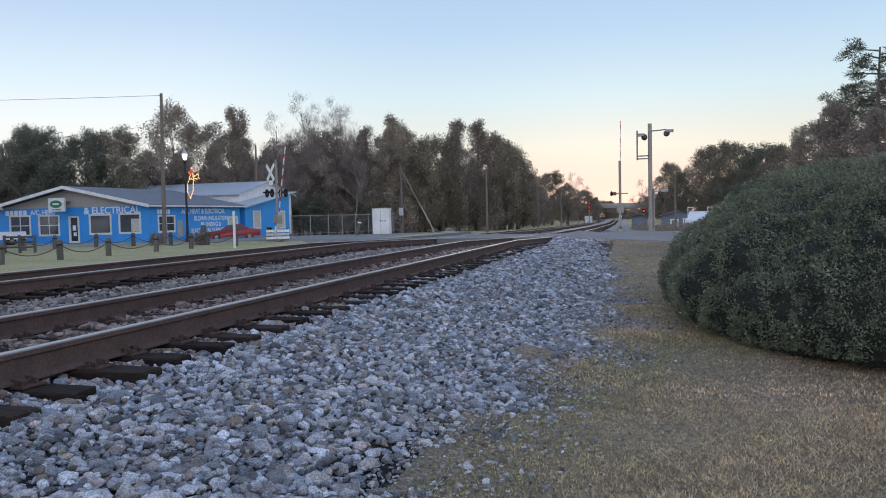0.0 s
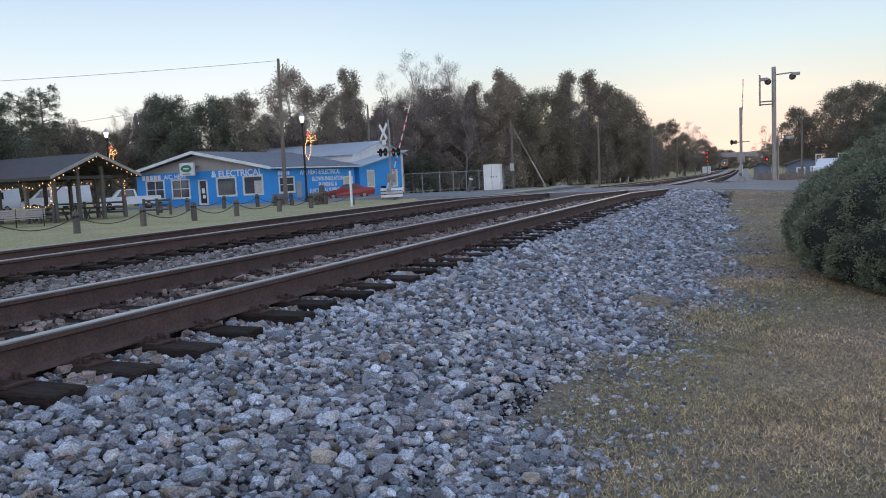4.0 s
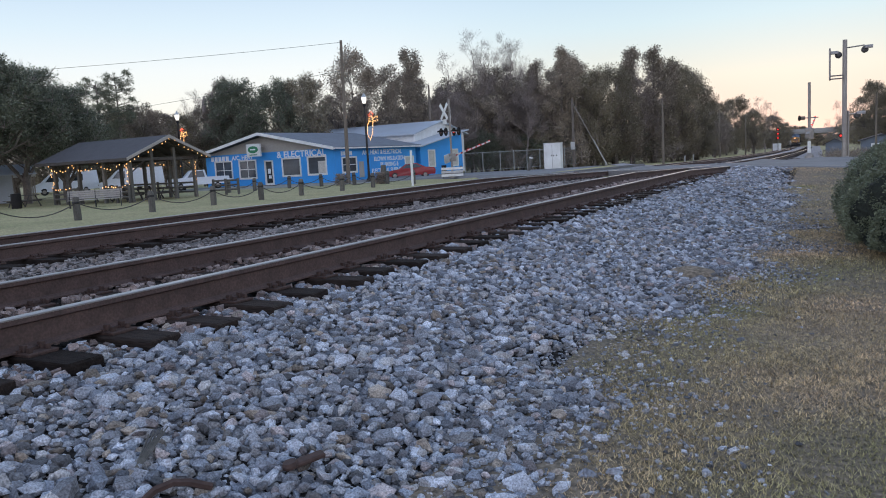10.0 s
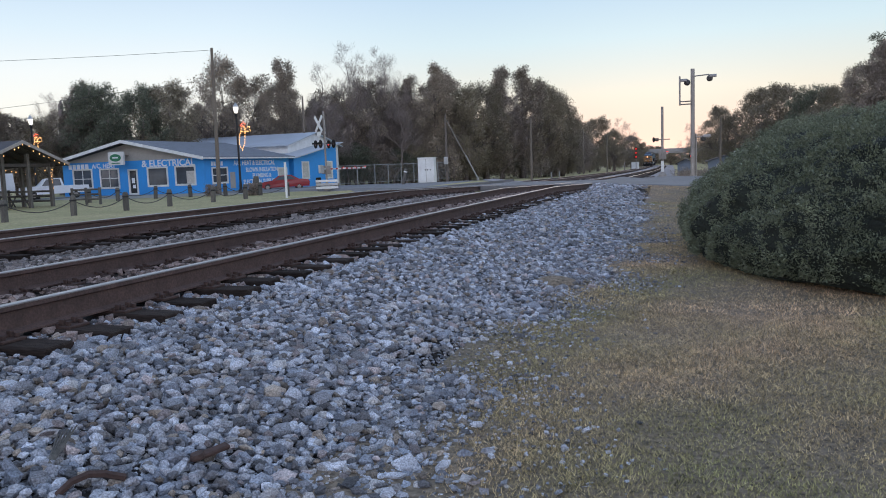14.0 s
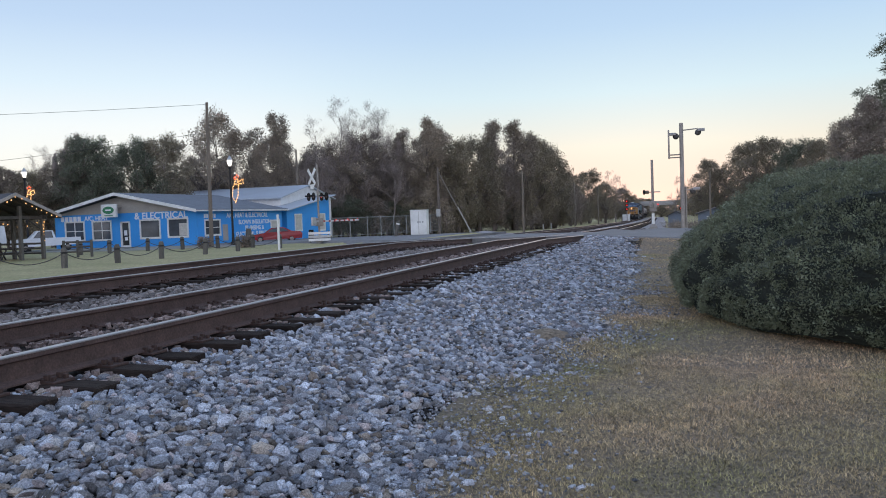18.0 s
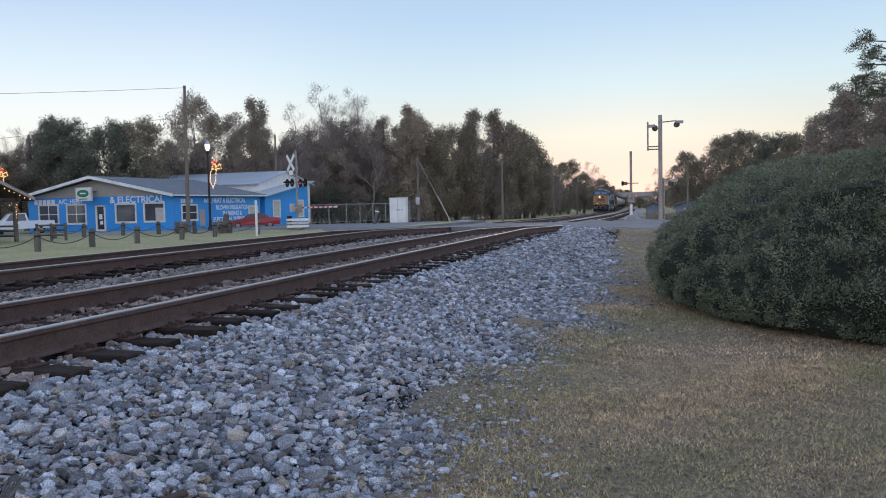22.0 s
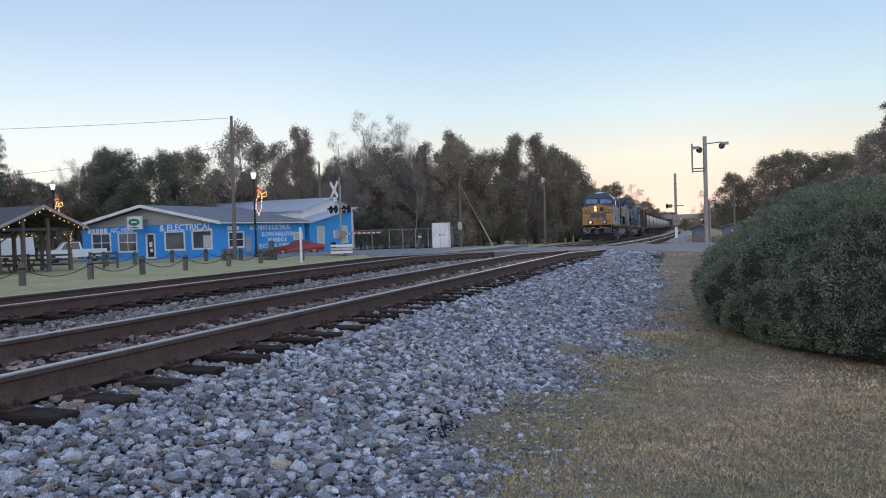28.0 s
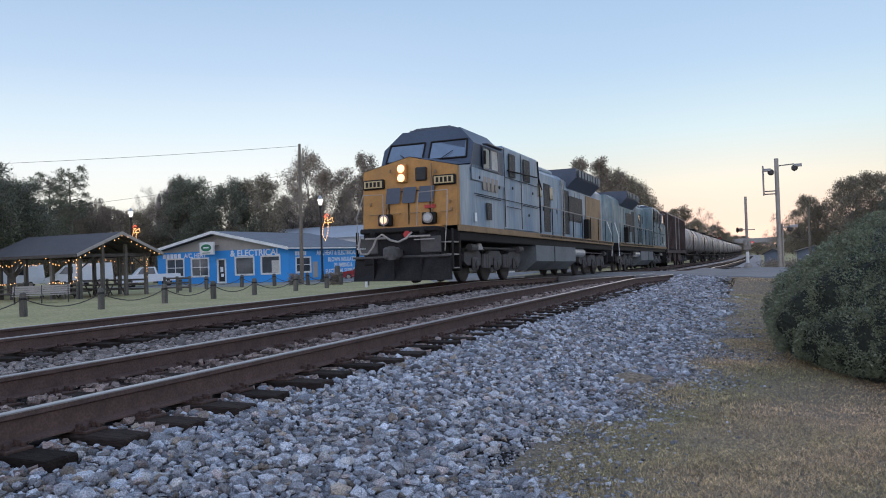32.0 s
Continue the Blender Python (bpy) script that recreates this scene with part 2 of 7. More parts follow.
def tint_by_stone(mt, tints):
    """Lets single stones differ in hue: grey, tan, pink, dark."""
    n, l = mt.node_tree.nodes, mt.node_tree.links
    bsdf = n["Principled BSDF"]
    old = bsdf.inputs["Base Color"].links[0].from_socket
    geo = n.new("ShaderNodeNewGeometry")
    scr = n.new("ShaderNodeMath")
    scr.operation = "FRACT"
    big = n.new("ShaderNodeMath")
    big.operation = "MULTIPLY"
    big.inputs[1].default_value = 37.7
    l.new(geo.outputs["Random Per Island"], big.inputs[0])
    l.new(big.outputs[0], scr.inputs[0])
    r = n.new("ShaderNodeValToRGB")
    r.color_ramp.interpolation = "CONSTANT"
    while len(r.color_ramp.elements) < len(tints):
        r.color_ramp.elements.new(0.5)
    for e, (p, c) in zip(r.color_ramp.elements, tints):
        e.position, e.color = p, (*c, 1)
    l.new(scr.outputs[0], r.inputs["Fac"])
    mx = n.new("ShaderNodeMix")
    mx.data_type, mx.blend_type = "RGBA", "MULTIPLY"
    mx.inputs["Factor"].default_value = 1.0
    l.new(old, mx.inputs["A"])
    l.new(r.outputs[0], mx.inputs["B"])
    l.new(mx.outputs["Result"], bsdf.inputs["Base Color"])


tint_by_stone(M_stone, ((0.0, (1, 1, 1)), (0.48, (0.90, 0.84, 0.76)), (0.62, (0.60, 0.63, 0.67)), (0.78, (0.95, 0.80, 0.72)), (0.84, (0.34, 0.33, 0.32)), (0.93, (0.74, 0.60, 0.45))))
# bed under the stones, coloured near-black to stand in for shade in their gaps
M_gap_shade = material("ballast_bed", (0.024, 0.021, 0.02), 0.95, 0, (0.045, 0.038, 0.034), 9, 0.8, 35, 0.5, 0.8, gloss=0.15)
M_gravel_far = material("pale_crushed_stone", (0.31, 0.285, 0.285), 0.95, 0, (0.2, 0.175, 0.165), 0.5, 0.7, 18, 0.45, 0.6)
M_grass_ground = material("dry_turf", (0.215, 0.165, 0.118), 0.95, 0, (0.125, 0.102, 0.07), 0.6, 0.8, 30, 0.6, 0.8)
M_lawn = material("mown_lawn", (0.39, 0.325, 0.165), 0.95, 0, (0.27, 0.255, 0.11), 0.35, 0.85, 10, 0.35, 0.3)
M_asphalt = material("worn_asphalt", (0.20, 0.193, 0.193), 0.85, 0, (0.135, 0.13, 0.13), 0.5, 0.7, 25, 0.25, 0.2)
M_blue = material("blue_painted_block", (0.04, 0.33, 0.80), 0.6, 0, (0.035, 0.28, 0.70), 0.8, 0.6, 12, 0.08, 0.1)
M_roof = material("grey_shingle", (0.17, 0.18, 0.205), 0.8, 0, (0.12, 0.125, 0.14), 1.2, 0.6, 14, 0.2, 0.2)
M_white = material("white_paint", (0.80, 0.80, 0.78), 0.55, 0, (0.55, 0.53, 0.5), 1.5, 0.5, 20, 0.08, 0.05)
M_leaf_dark = material("dark_evergreen_leaves", (0.125, 0.135, 0.09), 0.6, 0, (0.085, 0.095, 0.062), 1.5, 0.7, 9, 0.3, 0, island=0.45)
M_bush = material("clipped_evergreen_leaves", (0.185, 0.20, 0.125), 0.5, 0, (0.11, 0.128, 0.075), 1.1, 0.8, 4, 0.3, 0, island=0.4)
M_yellow = material("locomotive_yellow", (0.46, 0.225, 0.055), 0.6, 0, (0.27, 0.14, 0.05), 1.9, 0.7, 14, 0.08, 0.05)
M_navy = material("locomotive_blue", (0.055, 0.075, 0.115), 0.45, 0, (0.035, 0.048, 0.075), 0.7, 0.5, 14, 0.1, 0.05)
M_loco_grey = material("locomotive_grey_blue", (0.155, 0.235, 0.325), 0.5, 0, (0.42, 0.45, 0.46), 1.3, 0.75, 9, 0.15, 0.03, stretch=(1, 1, 0.2))
M_loco_teal = material("weathered_teal_blue", (0.095, 0.17, 0.205), 0.6, 0, (0.33, 0.35, 0.33), 1.6, 0.8, 7, 0.25, 0.05, stretch=(1, 1, 0.3))
M_fuel = material("dusty_grey_tank_steel", (0.17, 0.19, 0.205), 0.6, 0, (0.085, 0.09, 0.095), 0.8, 0.6, 14, 0.15, 0.05)
M_pilot = material("dusty_dark_pilot_steel", (0.014, 0.0135, 0.015), 0.75, 0, (0.034, 0.03, 0.029), 2.2, 0.7, 22, 0.3, 0.15, gloss=0.2)
M_cab_glass = material("cab_windscreen", (0.22, 0.27, 0.34), 0.1, 0.55, (0.15, 0.19, 0.25), 0.8, 0.5, 4, 0.08, 0.0)
M_black = material("sooty_black_steel", (0.014, 0.013, 0.013), 0.7, 0, (0.03, 0.026, 0.023), 3, 0.5, 30, 0.3, gloss=0.2)
M_tank = material("grimy_tank_paint", (0.42, 0.385, 0.36), 0.5, 0, (0.14, 0.115, 0.10), 0.8, 0.9, 10, 0.15, 0.05)
M_hopper = material("brown_freight_paint", (0.075, 0.045, 0.04), 0.7, 0, (0.04, 0.03, 0.028), 0.8, 0.6, 10, 0.2)
M_galv = material("weathered_grey_steel", (0.34, 0.31, 0.285), 0.55, 0.4, (0.22, 0.18, 0.155), 2, 0.5)
M_pole = material("weathered_pole_timber", (0.20, 0.165, 0.13), 0.85, 0, (0.11, 0.09, 0.075), 1.5, 0.6, 20, 0.3, 0.3, stretch=(4, 4, 0.4))
M_tan = material("tan_gable_boards", (0.42, 0.39, 0.35), 0.7, 0, (0.34, 0.31, 0.28), 1.2, 0.5, 10, 0.08, 0.1)
M_metal_roof = material("pale_metal_roof", (0.46, 0.50, 0.56), 0.45, 0.2, (0.38, 0.4, 0.44), 0.5, 0.5, 10, 0.06, 0.03)
M_pav_roof = material("dark_brown_shingle", (0.085, 0.078, 0.082), 0.85, 0, (0.06, 0.055, 0.058), 1.5, 0.5, 18, 0.2, 0.2)
M_post = material("grey_weathered_timber", (0.125, 0.115, 0.10), 0.85, 0, (0.07, 0.064, 0.058), 2, 0.6, 20, 0.3, 0.3, objrand=0.2, stretch=(3, 3, 0.5))
M_dark_wood = material("dark_stained_timber", (0.075, 0.065, 0.058), 0.8, 0, (0.045, 0.04, 0.036), 2, 0.6, 20, 0.3, 0.2)
M_slat = material("pale_bench_slat", (0.36, 0.33, 0.30), 0.75, 0, (0.27, 0.24, 0.22), 3, 0.5, 25, 0.2, 0.2)
M_iron = material("black_cast_iron", (0.02, 0.02, 0.022), 0.5, 0.4, (0.035, 0.033, 0.03), 4, 0.4)
M_glass_dark = material("dark_window_glass", (0.03, 0.035, 0.04), 0.08, 0, (0.05, 0.05, 0.055), 1.0, 0.5, 3, 0.1, 0.0, gloss=0.8)
M_shop_glass = material("shop_window_glass", (0.07, 0.085, 0.105), 0.1, 0, (0.05, 0.055, 0.065), 0.9, 0.9, 3, 0.1, 0.0, gloss=0.9)
M_blind = material("cream_blind", (0.6, 0.57, 0.52), 0.7)
M_red = material("red_car_paint", (0.27, 0.014, 0.02), 0.25, 0, (0.2, 0.012, 0.016), 1, 0.4, 10, 0.05, 0.0)
M_white_car = material("white_van_paint", (0.68, 0.71, 0.75), 0.3, 0, (0.6, 0.62, 0.66), 1, 0.4, 10, 0.05, 0.0)
M_rubber = material("black_rubber", (0.02, 0.02, 0.02), 0.85)
M_sign_red = material("red_sign_sheet", (0.45, 0.02, 0.02), 0.45)
M_sign_green = material("green_sign_sheet", (0.03, 0.22, 0.10), 0.4)
M_concrete = material("pale_concrete", (0.36, 0.35, 0.335), 0.9, 0, (0.27, 0.26, 0.25), 0.8, 0.6, 18, 0.15, 0.2)
M_letter = material("white_lettering", (0.84, 0.85, 0.86), 0.6, 0, (0.68, 0.73, 0.8), 2.5, 0.6, 20, 0.1, 0)
M_lamp_glow = material("lit_lamp_globe", (0.9, 0.9, 0.85), emit=(1.0, 0.93, 0.82, 0.2))
M_bulb = material("warm_bulb", (1, 0.8, 0.4), emit=(1.0, 0.42, 0.12, 0.36))
M_bulb_red = material("red_bulb", (1, 0.2, 0.1), emit=(1.0, 0.10, 0.03, 0.35))
M_red_lamp = material("lit_red_lens", (0.8, 0.05, 0.04), emit=(1.0, 0.04, 0.03, 0.2))
M_dim_lens = material("unlit_red_lens", (0.25, 0.16, 0.16), 0.2)
M_head_glow = material("lit_headlight", (1, 0.9, 0.7), emit=(1.0, 0.34, 0.10, 0.5))
M_ditch_glow = material("lit_ditch_light", (1, 0.85, 0.6), emit=(1.0, 0.5, 0.25, 0.16))
M_arm = material("white_gate_board", (0.7, 0.68, 0.66), 0.6)
M_box = material("aluminium_case", (0.5, 0.5, 0.5), 0.45, 0.5)
M_bark = material("grey_brown_bark", (0.17, 0.14, 0.12), 0.9, 0, (0.065, 0.055, 0.05), 2, 0.6, 12, 0.3, 0.4)
M_twig = material("pale_bare_twigs", (0.27, 0.22, 0.20), 0.9, 0, (0.19, 0.15, 0.14), 1, 0.5)
M_leaf_olive = material("olive_oak_leaves", (0.25, 0.205, 0.135), 0.65, 0, (0.155, 0.135, 0.09), 0.5, 0.7, 5, 0.3, 0, island=0.25, objrand=0.25)
M_leaf_grey = material("grey_green_cedar_leaves", (0.285, 0.228, 0.17), 0.7, 0, (0.19, 0.155, 0.12), 0.4, 0.7, 5, 0.3, 0, island=0.25, objrand=0.25)
M_leaf_pine = material("pine_needles", (0.13, 0.135, 0.085), 0.7, 0, (0.085, 0.09, 0.058), 0.6, 0.7, 5, 0.3, 0, island=0.45)
M_leaf_brown = material("brown_dry_leaves", (0.25, 0.20, 0.16), 0.8, 0, (0.18, 0.145, 0.12), 0.6, 0.6, 5, 0.3, 0, island=0.25)
M_blade = material("dry_and_green_blades", (0.58, 0.395, 0.23), 0.85, 0, (0.25, 0.25, 0.088), 0.5, 0.9, 6, 0.3, 0, island=0.8)
M_house = material("blue_grey_siding", (0.17, 0.20, 0.25), 0.7, 0, (0.13, 0.155, 0.2), 0.5, 0.5)


def text_mesh(name, text, size, mat, depth=0.004):
    cu = bpy.data.curves.new(name, "FONT")
    cu.body, cu.size, cu.extrude, cu.align_x = text, size, depth, "CENTER"
    cu.offset = 0.022 * size
    ob = new(name, cu)
    me = bpy.data.meshes.new_from_object(ob.evaluated_get(bpy.context.evaluated_depsgraph_get()))
    bpy.data.objects.remove(ob)
    bpy.data.curves.remove(cu)
    me.materials.clear()
    me.materials.append(mat)
    return me


# ---- the line of the railway ----
BEND = ((-200, 0), (28, 0), (47, -0.35), (61, -0.8), (82, -1.5), (117, -2.7), (145, -3.6), (173, -4.6), (201, -5.7), (285, -8.8), (341, -11), (411, -14.8), (467, -20), (560, -31), (900, -90))
SAG = ((-200, 0), (22, 0), (33, -0.25), (47, -0.45), (61, -0.65), (82, -0.9), (117, -1.3), (145, -1.6), (173, -1.8), (201, -2.1), (285, -2.55), (341, -2.8), (411, -3.6), (467, -4.6), (560, -6), (900, -9))
BY, BX = [p[0] for p in BEND], [p[1] for p in BEND]
SY, SZ = [p[0] for p in SAG], [p[1] for p in SAG]


def bend(y):
    return float(np.interp(y, BY, BX))


def sag(y):
    return float(np.interp(y, SY, SZ))


Z_LEFT, Z_GRASS = -0.95, -0.66
# the street west of the tracks: distance west, near edge, far edge, level
WX, WY0, WY1, WZ = (6.37, 8, 11, 16, 22, 28, 35.5), (31.2, 31.6, 37, 45.5, 50.6, 51.5, 52.4), (43.5, 45, 49, 55, 59.5, 63, 66), (-0.05, -0.12, -0.4, -0.62, -0.72, -0.85, -0.92)
X_NEAR, X_FAR = -0.7525, -5.51


def road_level(x):
    """The street east of the tracks."""
    return float(np.interp(x, (0.09, 1.2, 2.5, 5, 12, 30, 70), (-0.04, -0.14, -0.26, -0.36, -0.42, -0.52, -0.6)))


def height(x, y):
    """The level of the ground."""
    s, u = sag(y), x - bend(y)
    left = min(Z_LEFT, -0.55 + s) if y > 60 else Z_LEFT
    right = Z_GRASS if y < 24 else float(np.interp(y, (24, 30, 44, 60), (Z_GRASS, -0.42, -0.42, -0.9)))
    right = min(right, -0.45 + s) if y > 60 else right
    profile = ((-30, left), (-9.2, left), (-7.4, -0.36 + s), (-4.0, -0.27 + s), (0.0, -0.25 + s), (0.15, -0.275 + s), (0.6, -0.30 + s), (1.1, -0.355 + s), (2.5, right + 0.02), (2.9, right), (40, right))
    h = float(np.interp(u, [p[0] for p in profile], [p[1] for p in profile]))
    if x > 0.4 and 24 < y < 47:
        f = float(np.interp(y, (24.8, 27.8, 40.5, 46), (0, 1, 1, 0)))
        h += (road_level(x) + 0.55 * s * float(np.interp(x, (1.2, 2.5), (1, 0))) - 0.06 - h) * f
    if -36 < x < -6.4 and 24 < y < 70:
        y0, y1 = float(np.interp(-x, WX, WY0)), float(np.interp(-x, WX, WY1))
        h = max(h, float(np.interp(-x, WX, WZ)) - 0.1 - 0.3 * max(0, y0 - y, y - y1))
    return h


def heights(x, y):
    """The level of the ground for arrays of places."""
    s, u = np.interp(y, SY, SZ), x - np.interp(y, BY, BX)
    left = np.where(y > 60, np.minimum(Z_LEFT, -0.55 + s), Z_LEFT)
    right = np.interp(y, (24, 30, 44, 60), (Z_GRASS, -0.42, -0.42, -0.9))
    right = np.where(y > 60, np.minimum(right, -0.45 + s), right)
    stops = ((-9.2, left), (-7.4, -0.36 + s), (-4.0, -0.27 + s), (0.0, -0.25 + s), (0.15, -0.275 + s), (0.6, -0.30 + s), (1.1, -0.355 + s), (2.5, right + 0.02), (2.9, right))
    h = left * 1.0
    for (a, za), (b, zb) in zip(stops, stops[1:]):
        k = (u - a) / (b - a)
        h = np.where(u >= a, za + (zb - za) * np.clip(k, 0, 1), h)
    f = np.interp(y, (24.8, 27.8, 40.5, 46), (0, 1, 1, 0)) * (x > 0.4)
    lev = np.interp(x, (0.09, 1.2, 2.5, 5, 12, 30, 70), (-0.04, -0.14, -0.26, -0.36, -0.42, -0.52, -0.6))
    return h + (lev + 0.55 * s * np.interp(x, (1.2, 2.5), (1, 0)) - 0.06 - h) * f


def sheet(name, xs, ys, mat, lift=0.0, bumps=0.0, follow=True):
    """A grid of ground that follows the line."""
    vs, fs = [], []
    for y in ys:
        for x in xs:
            px = x + (bend(y) if follow else 0)
            n = noise.noise(Vector((px * 0.9, y * 0.9, 3))) * bumps
            vs.append((px, y, height(px, y) + lift + n))
    w = len(xs)
    for j in range(len(ys) - 1):
        for i in range(w - 1):
            fs.append((j * w + i, j * w + i + 1, (j + 1) * w + i + 1, (j + 1) * w + i))
    return solid(name, Geo().add(vs, fs), mat, kind="structure")


YS = [-1500, -400, -120, -60, -30] + list(np.arange(-15, 30, 1.0)) + list(np.arange(30, 62, 1.0)) + [66, 72, 80, 90, 100, 120, 145, 175, 205, 245, 290, 340, 410, 470, 560, 700, 900, 1500, 4000]
XS = [-3000, -800, -300, -120, -60, -36, -28, -22, -18, -16, -13, -11, -10, -9.2, -8.3, -7.4, -4, 0.0, 0.15, 0.6, 1.1, 1.5, 2.0, 2.5, 2.9, 4, 6, 9, 14, 25, 60, 150, 400, 1000, 3000]
sheet("ground", XS, YS, M_lawn)
# the dark sheet paints the shade seen between the ballast stones
sheet("trackbed", [-9.0, -8.3, -7.4, -4, -1.5, 0.0, 0.15, 0.6, 1.1, 1.5, 2.0, 2.5], [y for y in YS if -130 < y < 31], M_gap_shade, 0.015)
sheet("gravel_bed", [-9.0, -8.3, -7.4, -4, -1.5, 0.0, 0.15, 0.6, 1.1, 1.5, 2.0, 2.9], [y for y in YS if 41 <= y < 1000], M_gravel_far, 0.015)
sheet("verge", [2.45, 2.7, 2.9] + list(np.arange(3.2, 12.1, 0.3)) + [14, 18, 25, 40, 60], [-30, -24, -18, -12, -8, -5, -3] + list(np.arange(-2, 14, 0.3)) + list(np.arange(14, 29.1, 0.5)), M_grass_ground, 0.03, 0.035)

# crossing road: one slab over the tracks with ramps on both sides
g = Geo()
road = [(x, y0, y1, road_level(x)) for x, y0, y1 in ((70, 24.5, 37.5), (30, 25.5, 38.5), (12, 26.8, 39.5), (5, 27.8, 40.2), (2.5, 28.6, 40.4), (1.2, 29.3, 40.5), (0.09, 29.6, 40.6))]
west = [(-x, y0, y1, z) for x, y0, y1, z in zip(WX, WY0, WY1, WZ)]
for rows in (road, west):
    vs, fs = [], []
    for x, y0, y1, z in rows:
        for k in range(5):
            y = y0 + (y1 - y0) * k / 4
            vs.append((x, y, z + sag(y) * (0.55 if -9 < x < 2 else 0.0) + 0.02))
        vs += [(x, y1 + 0.9, z - 0.6), (x, y0 - 0.9, z - 0.6)]
    for j in range(len(rows) - 1):
        for i in range(7):
            fs.append((j * 7 + i, j * 7 + (i + 1) % 7, (j + 1) * 7 + (i + 1) % 7, (j + 1) * 7 + i))
    fs += [tuple(range(7)), tuple(range(len(vs) - 1, len(vs) - 8, -1))]
    g.add(vs, fs)
for x0, x1, y0 in ((-1.44, -0.07, 29.8), (-4.68, -1.58, 30.4), (-6.19, -4.84, 31.1)):
    for k in range(4):
        ya, yb = y0 + k * 2.7, y0 + k * 2.7 + 2.68
        g.add([(x0, ya, -0.4), (x1, ya, -0.4), (x1, yb, -0.4), (x0, yb, -0.4), (x0, ya, -0.03 + sag(ya) * 0.9), (x1, ya, -0.03 + sag(ya) * 0.9), (x1, yb, -0.03 + sag(yb) * 0.9), (x0, yb, -0.03 + sag(yb) * 0.9)],
              [(4, 5, 6, 7), (0, 1, 5, 4), (1, 2, 6, 5), (2, 3, 7, 6), (3, 0, 4, 7)])
solid("crossing_road", g, M_asphalt, kind="structure")
g = Geo()
for x in np.arange(3.2, 5.2, 0.5):
    y = float(np.interp(x, (1.2, 5, 12), (29.3, 27.8, 26.8)))
    z = road_level(x) + 0.012
    g.box(x, x + 0.5, y + 0.35, y + 0.47, z - 0.03, z + 0.012)
solid("stop_line", g, M_concrete, kind="structure")

# ---- tracks ----
RAIL = [(-0.076, -0.190), (0.076, -0.190), (0.076, -0.178), (0.013, -0.158), (0.0095, -0.052), (0.0375, -0.040), (0.0375, -0.012), (-0.0375, -0.012), (-0.0375, -0.040), (-0.0095, -0.052), (-0.013, -0.158), (-0.076, -0.178)]
HEAD = [(-0.036, -0.012), (0.036, -0.012), (0.036, -0.004), (0.026, 0.0), (-0.026, 0.0), (-0.036, -0.004)]
RY = [-60] + list(range(-6, 62, 4)) + [66, 72, 78, 85, 92, 100, 108, 117, 126, 136, 145, 160, 175, 190, 205, 230, 260, 290, 320, 345, 375, 411, 440, 470, 520, 560, 620, 700, 800]


def sweep(profile, cx):
    vs, fs, n = [], [], len(profile)
    for y in RY:
        vs += [(cx + bend(y) + u, y, sag(y) + w) for u, w in profile]
    for j in range(len(RY) - 1):
        fs += [(j * n + i, j * n + (i + 1) % n, (j + 1) * n + (i + 1) % n, (j + 1) * n + i) for i in range(n)]
    return Geo().add(vs, fs)


def tie_mesh(seed):
    rnd = random.Random(seed)
    g = Geo().box(-1.29, 1.29, -0.115, 0.115, -0.42, -0.205, 0.012)
    g.v = [(x + rnd.uniform(-0.008, 0.008), y + rnd.uniform(-0.006, 0.006), z + rnd.uniform(-0.006, 0.004)) for x, y, z in g.v]
    return g.mesh("tie", M_tie)


def plate_mesh():
    g = Geo().box(-0.19, 0.19, -0.09, 0.09, -0.188, -0.168, 0.004)
    for sx in (-1, 1):
        g.box(sx * 0.088 - 0.014, sx * 0.088 + 0.014, -0.09, 0.09, -0.17, -0.152)
        for sy in (-0.055, 0.05):
            g.box(sx * 0.10 - 0.02, sx * 0.10 + 0.016, sy - 0.016, sy + 0.016, -0.17, -0.128, 0.004)
            g.box(sx * 0.15 - 0.014, sx * 0.15 + 0.014, sy - 0.014, sy + 0.014, -0.17, -0.138, 0.004)
    return g.mesh("tie_plate", M_plate)


NAIL = Geo().box(1.292, 1.298, -0.095, 0.095, -0.36, -0.235)
for k in range(11):
    NAIL.box(1.298, 1.304, -0.088 + k * 0.0165, -0.079 + k * 0.0165, -0.355, -0.24)
NAIL = NAIL.mesh("end_plate", M_box)
TIES, PLATE = [tie_mesh(s) for s in range(5)], plate_mesh()
rnd = random.Random(4)
for cx, phase, label in ((X_NEAR, 2.395, "rusty railway track on dark timber ties, nearer of two"), (X_FAR, 5.60, "rusty railway track on dark timber ties beside the lawn")):
    track = thing("railway_track", None, label, "railway track", "tracks")
    for side in (-0.7525, 0.7525):
        r = part("rail", sweep(RAIL, cx + side), M_rail_side, track)
        part("rail_head", sweep(HEAD, cx + side), M_rail_top, r, "polished steel running surface")
    far = Geo()
    for k in range(-14, 560):
        y = phase + k * 0.503
        turn = math.degrees(math.atan2(bend(y + 1) - bend(y - 1), 2))
        m = pose(cx + bend(y) + rnd.uniform(-0.05, 0.05), y + rnd.uniform(-0.025, 0.025), sag(y) + rnd.uniform(-0.008, 0.004), 0, 0, -turn + rnd.uniform(-0.9, 0.9))
        if 29.5 < y < 42:
            continue
        if y < 62:
            tie = part("tie", TIES[k % 5], None, track, m=m)
            if cx == X_NEAR and k == 3:
                part("end_plate", NAIL, None, tie, "zinc nail plate with a row of teeth")
            for side in (-0.7525, 0.7525):
                part("tie_plate", PLATE, None, tie, m=pose(side, 0, -0.019))
        else:
            far.box(-1.29, 1.29, -0.115, 0.115, -0.42, -0.205, m=m)
    tagged(part("distant_tie_row", far, M_tie, track), kind="stuff")

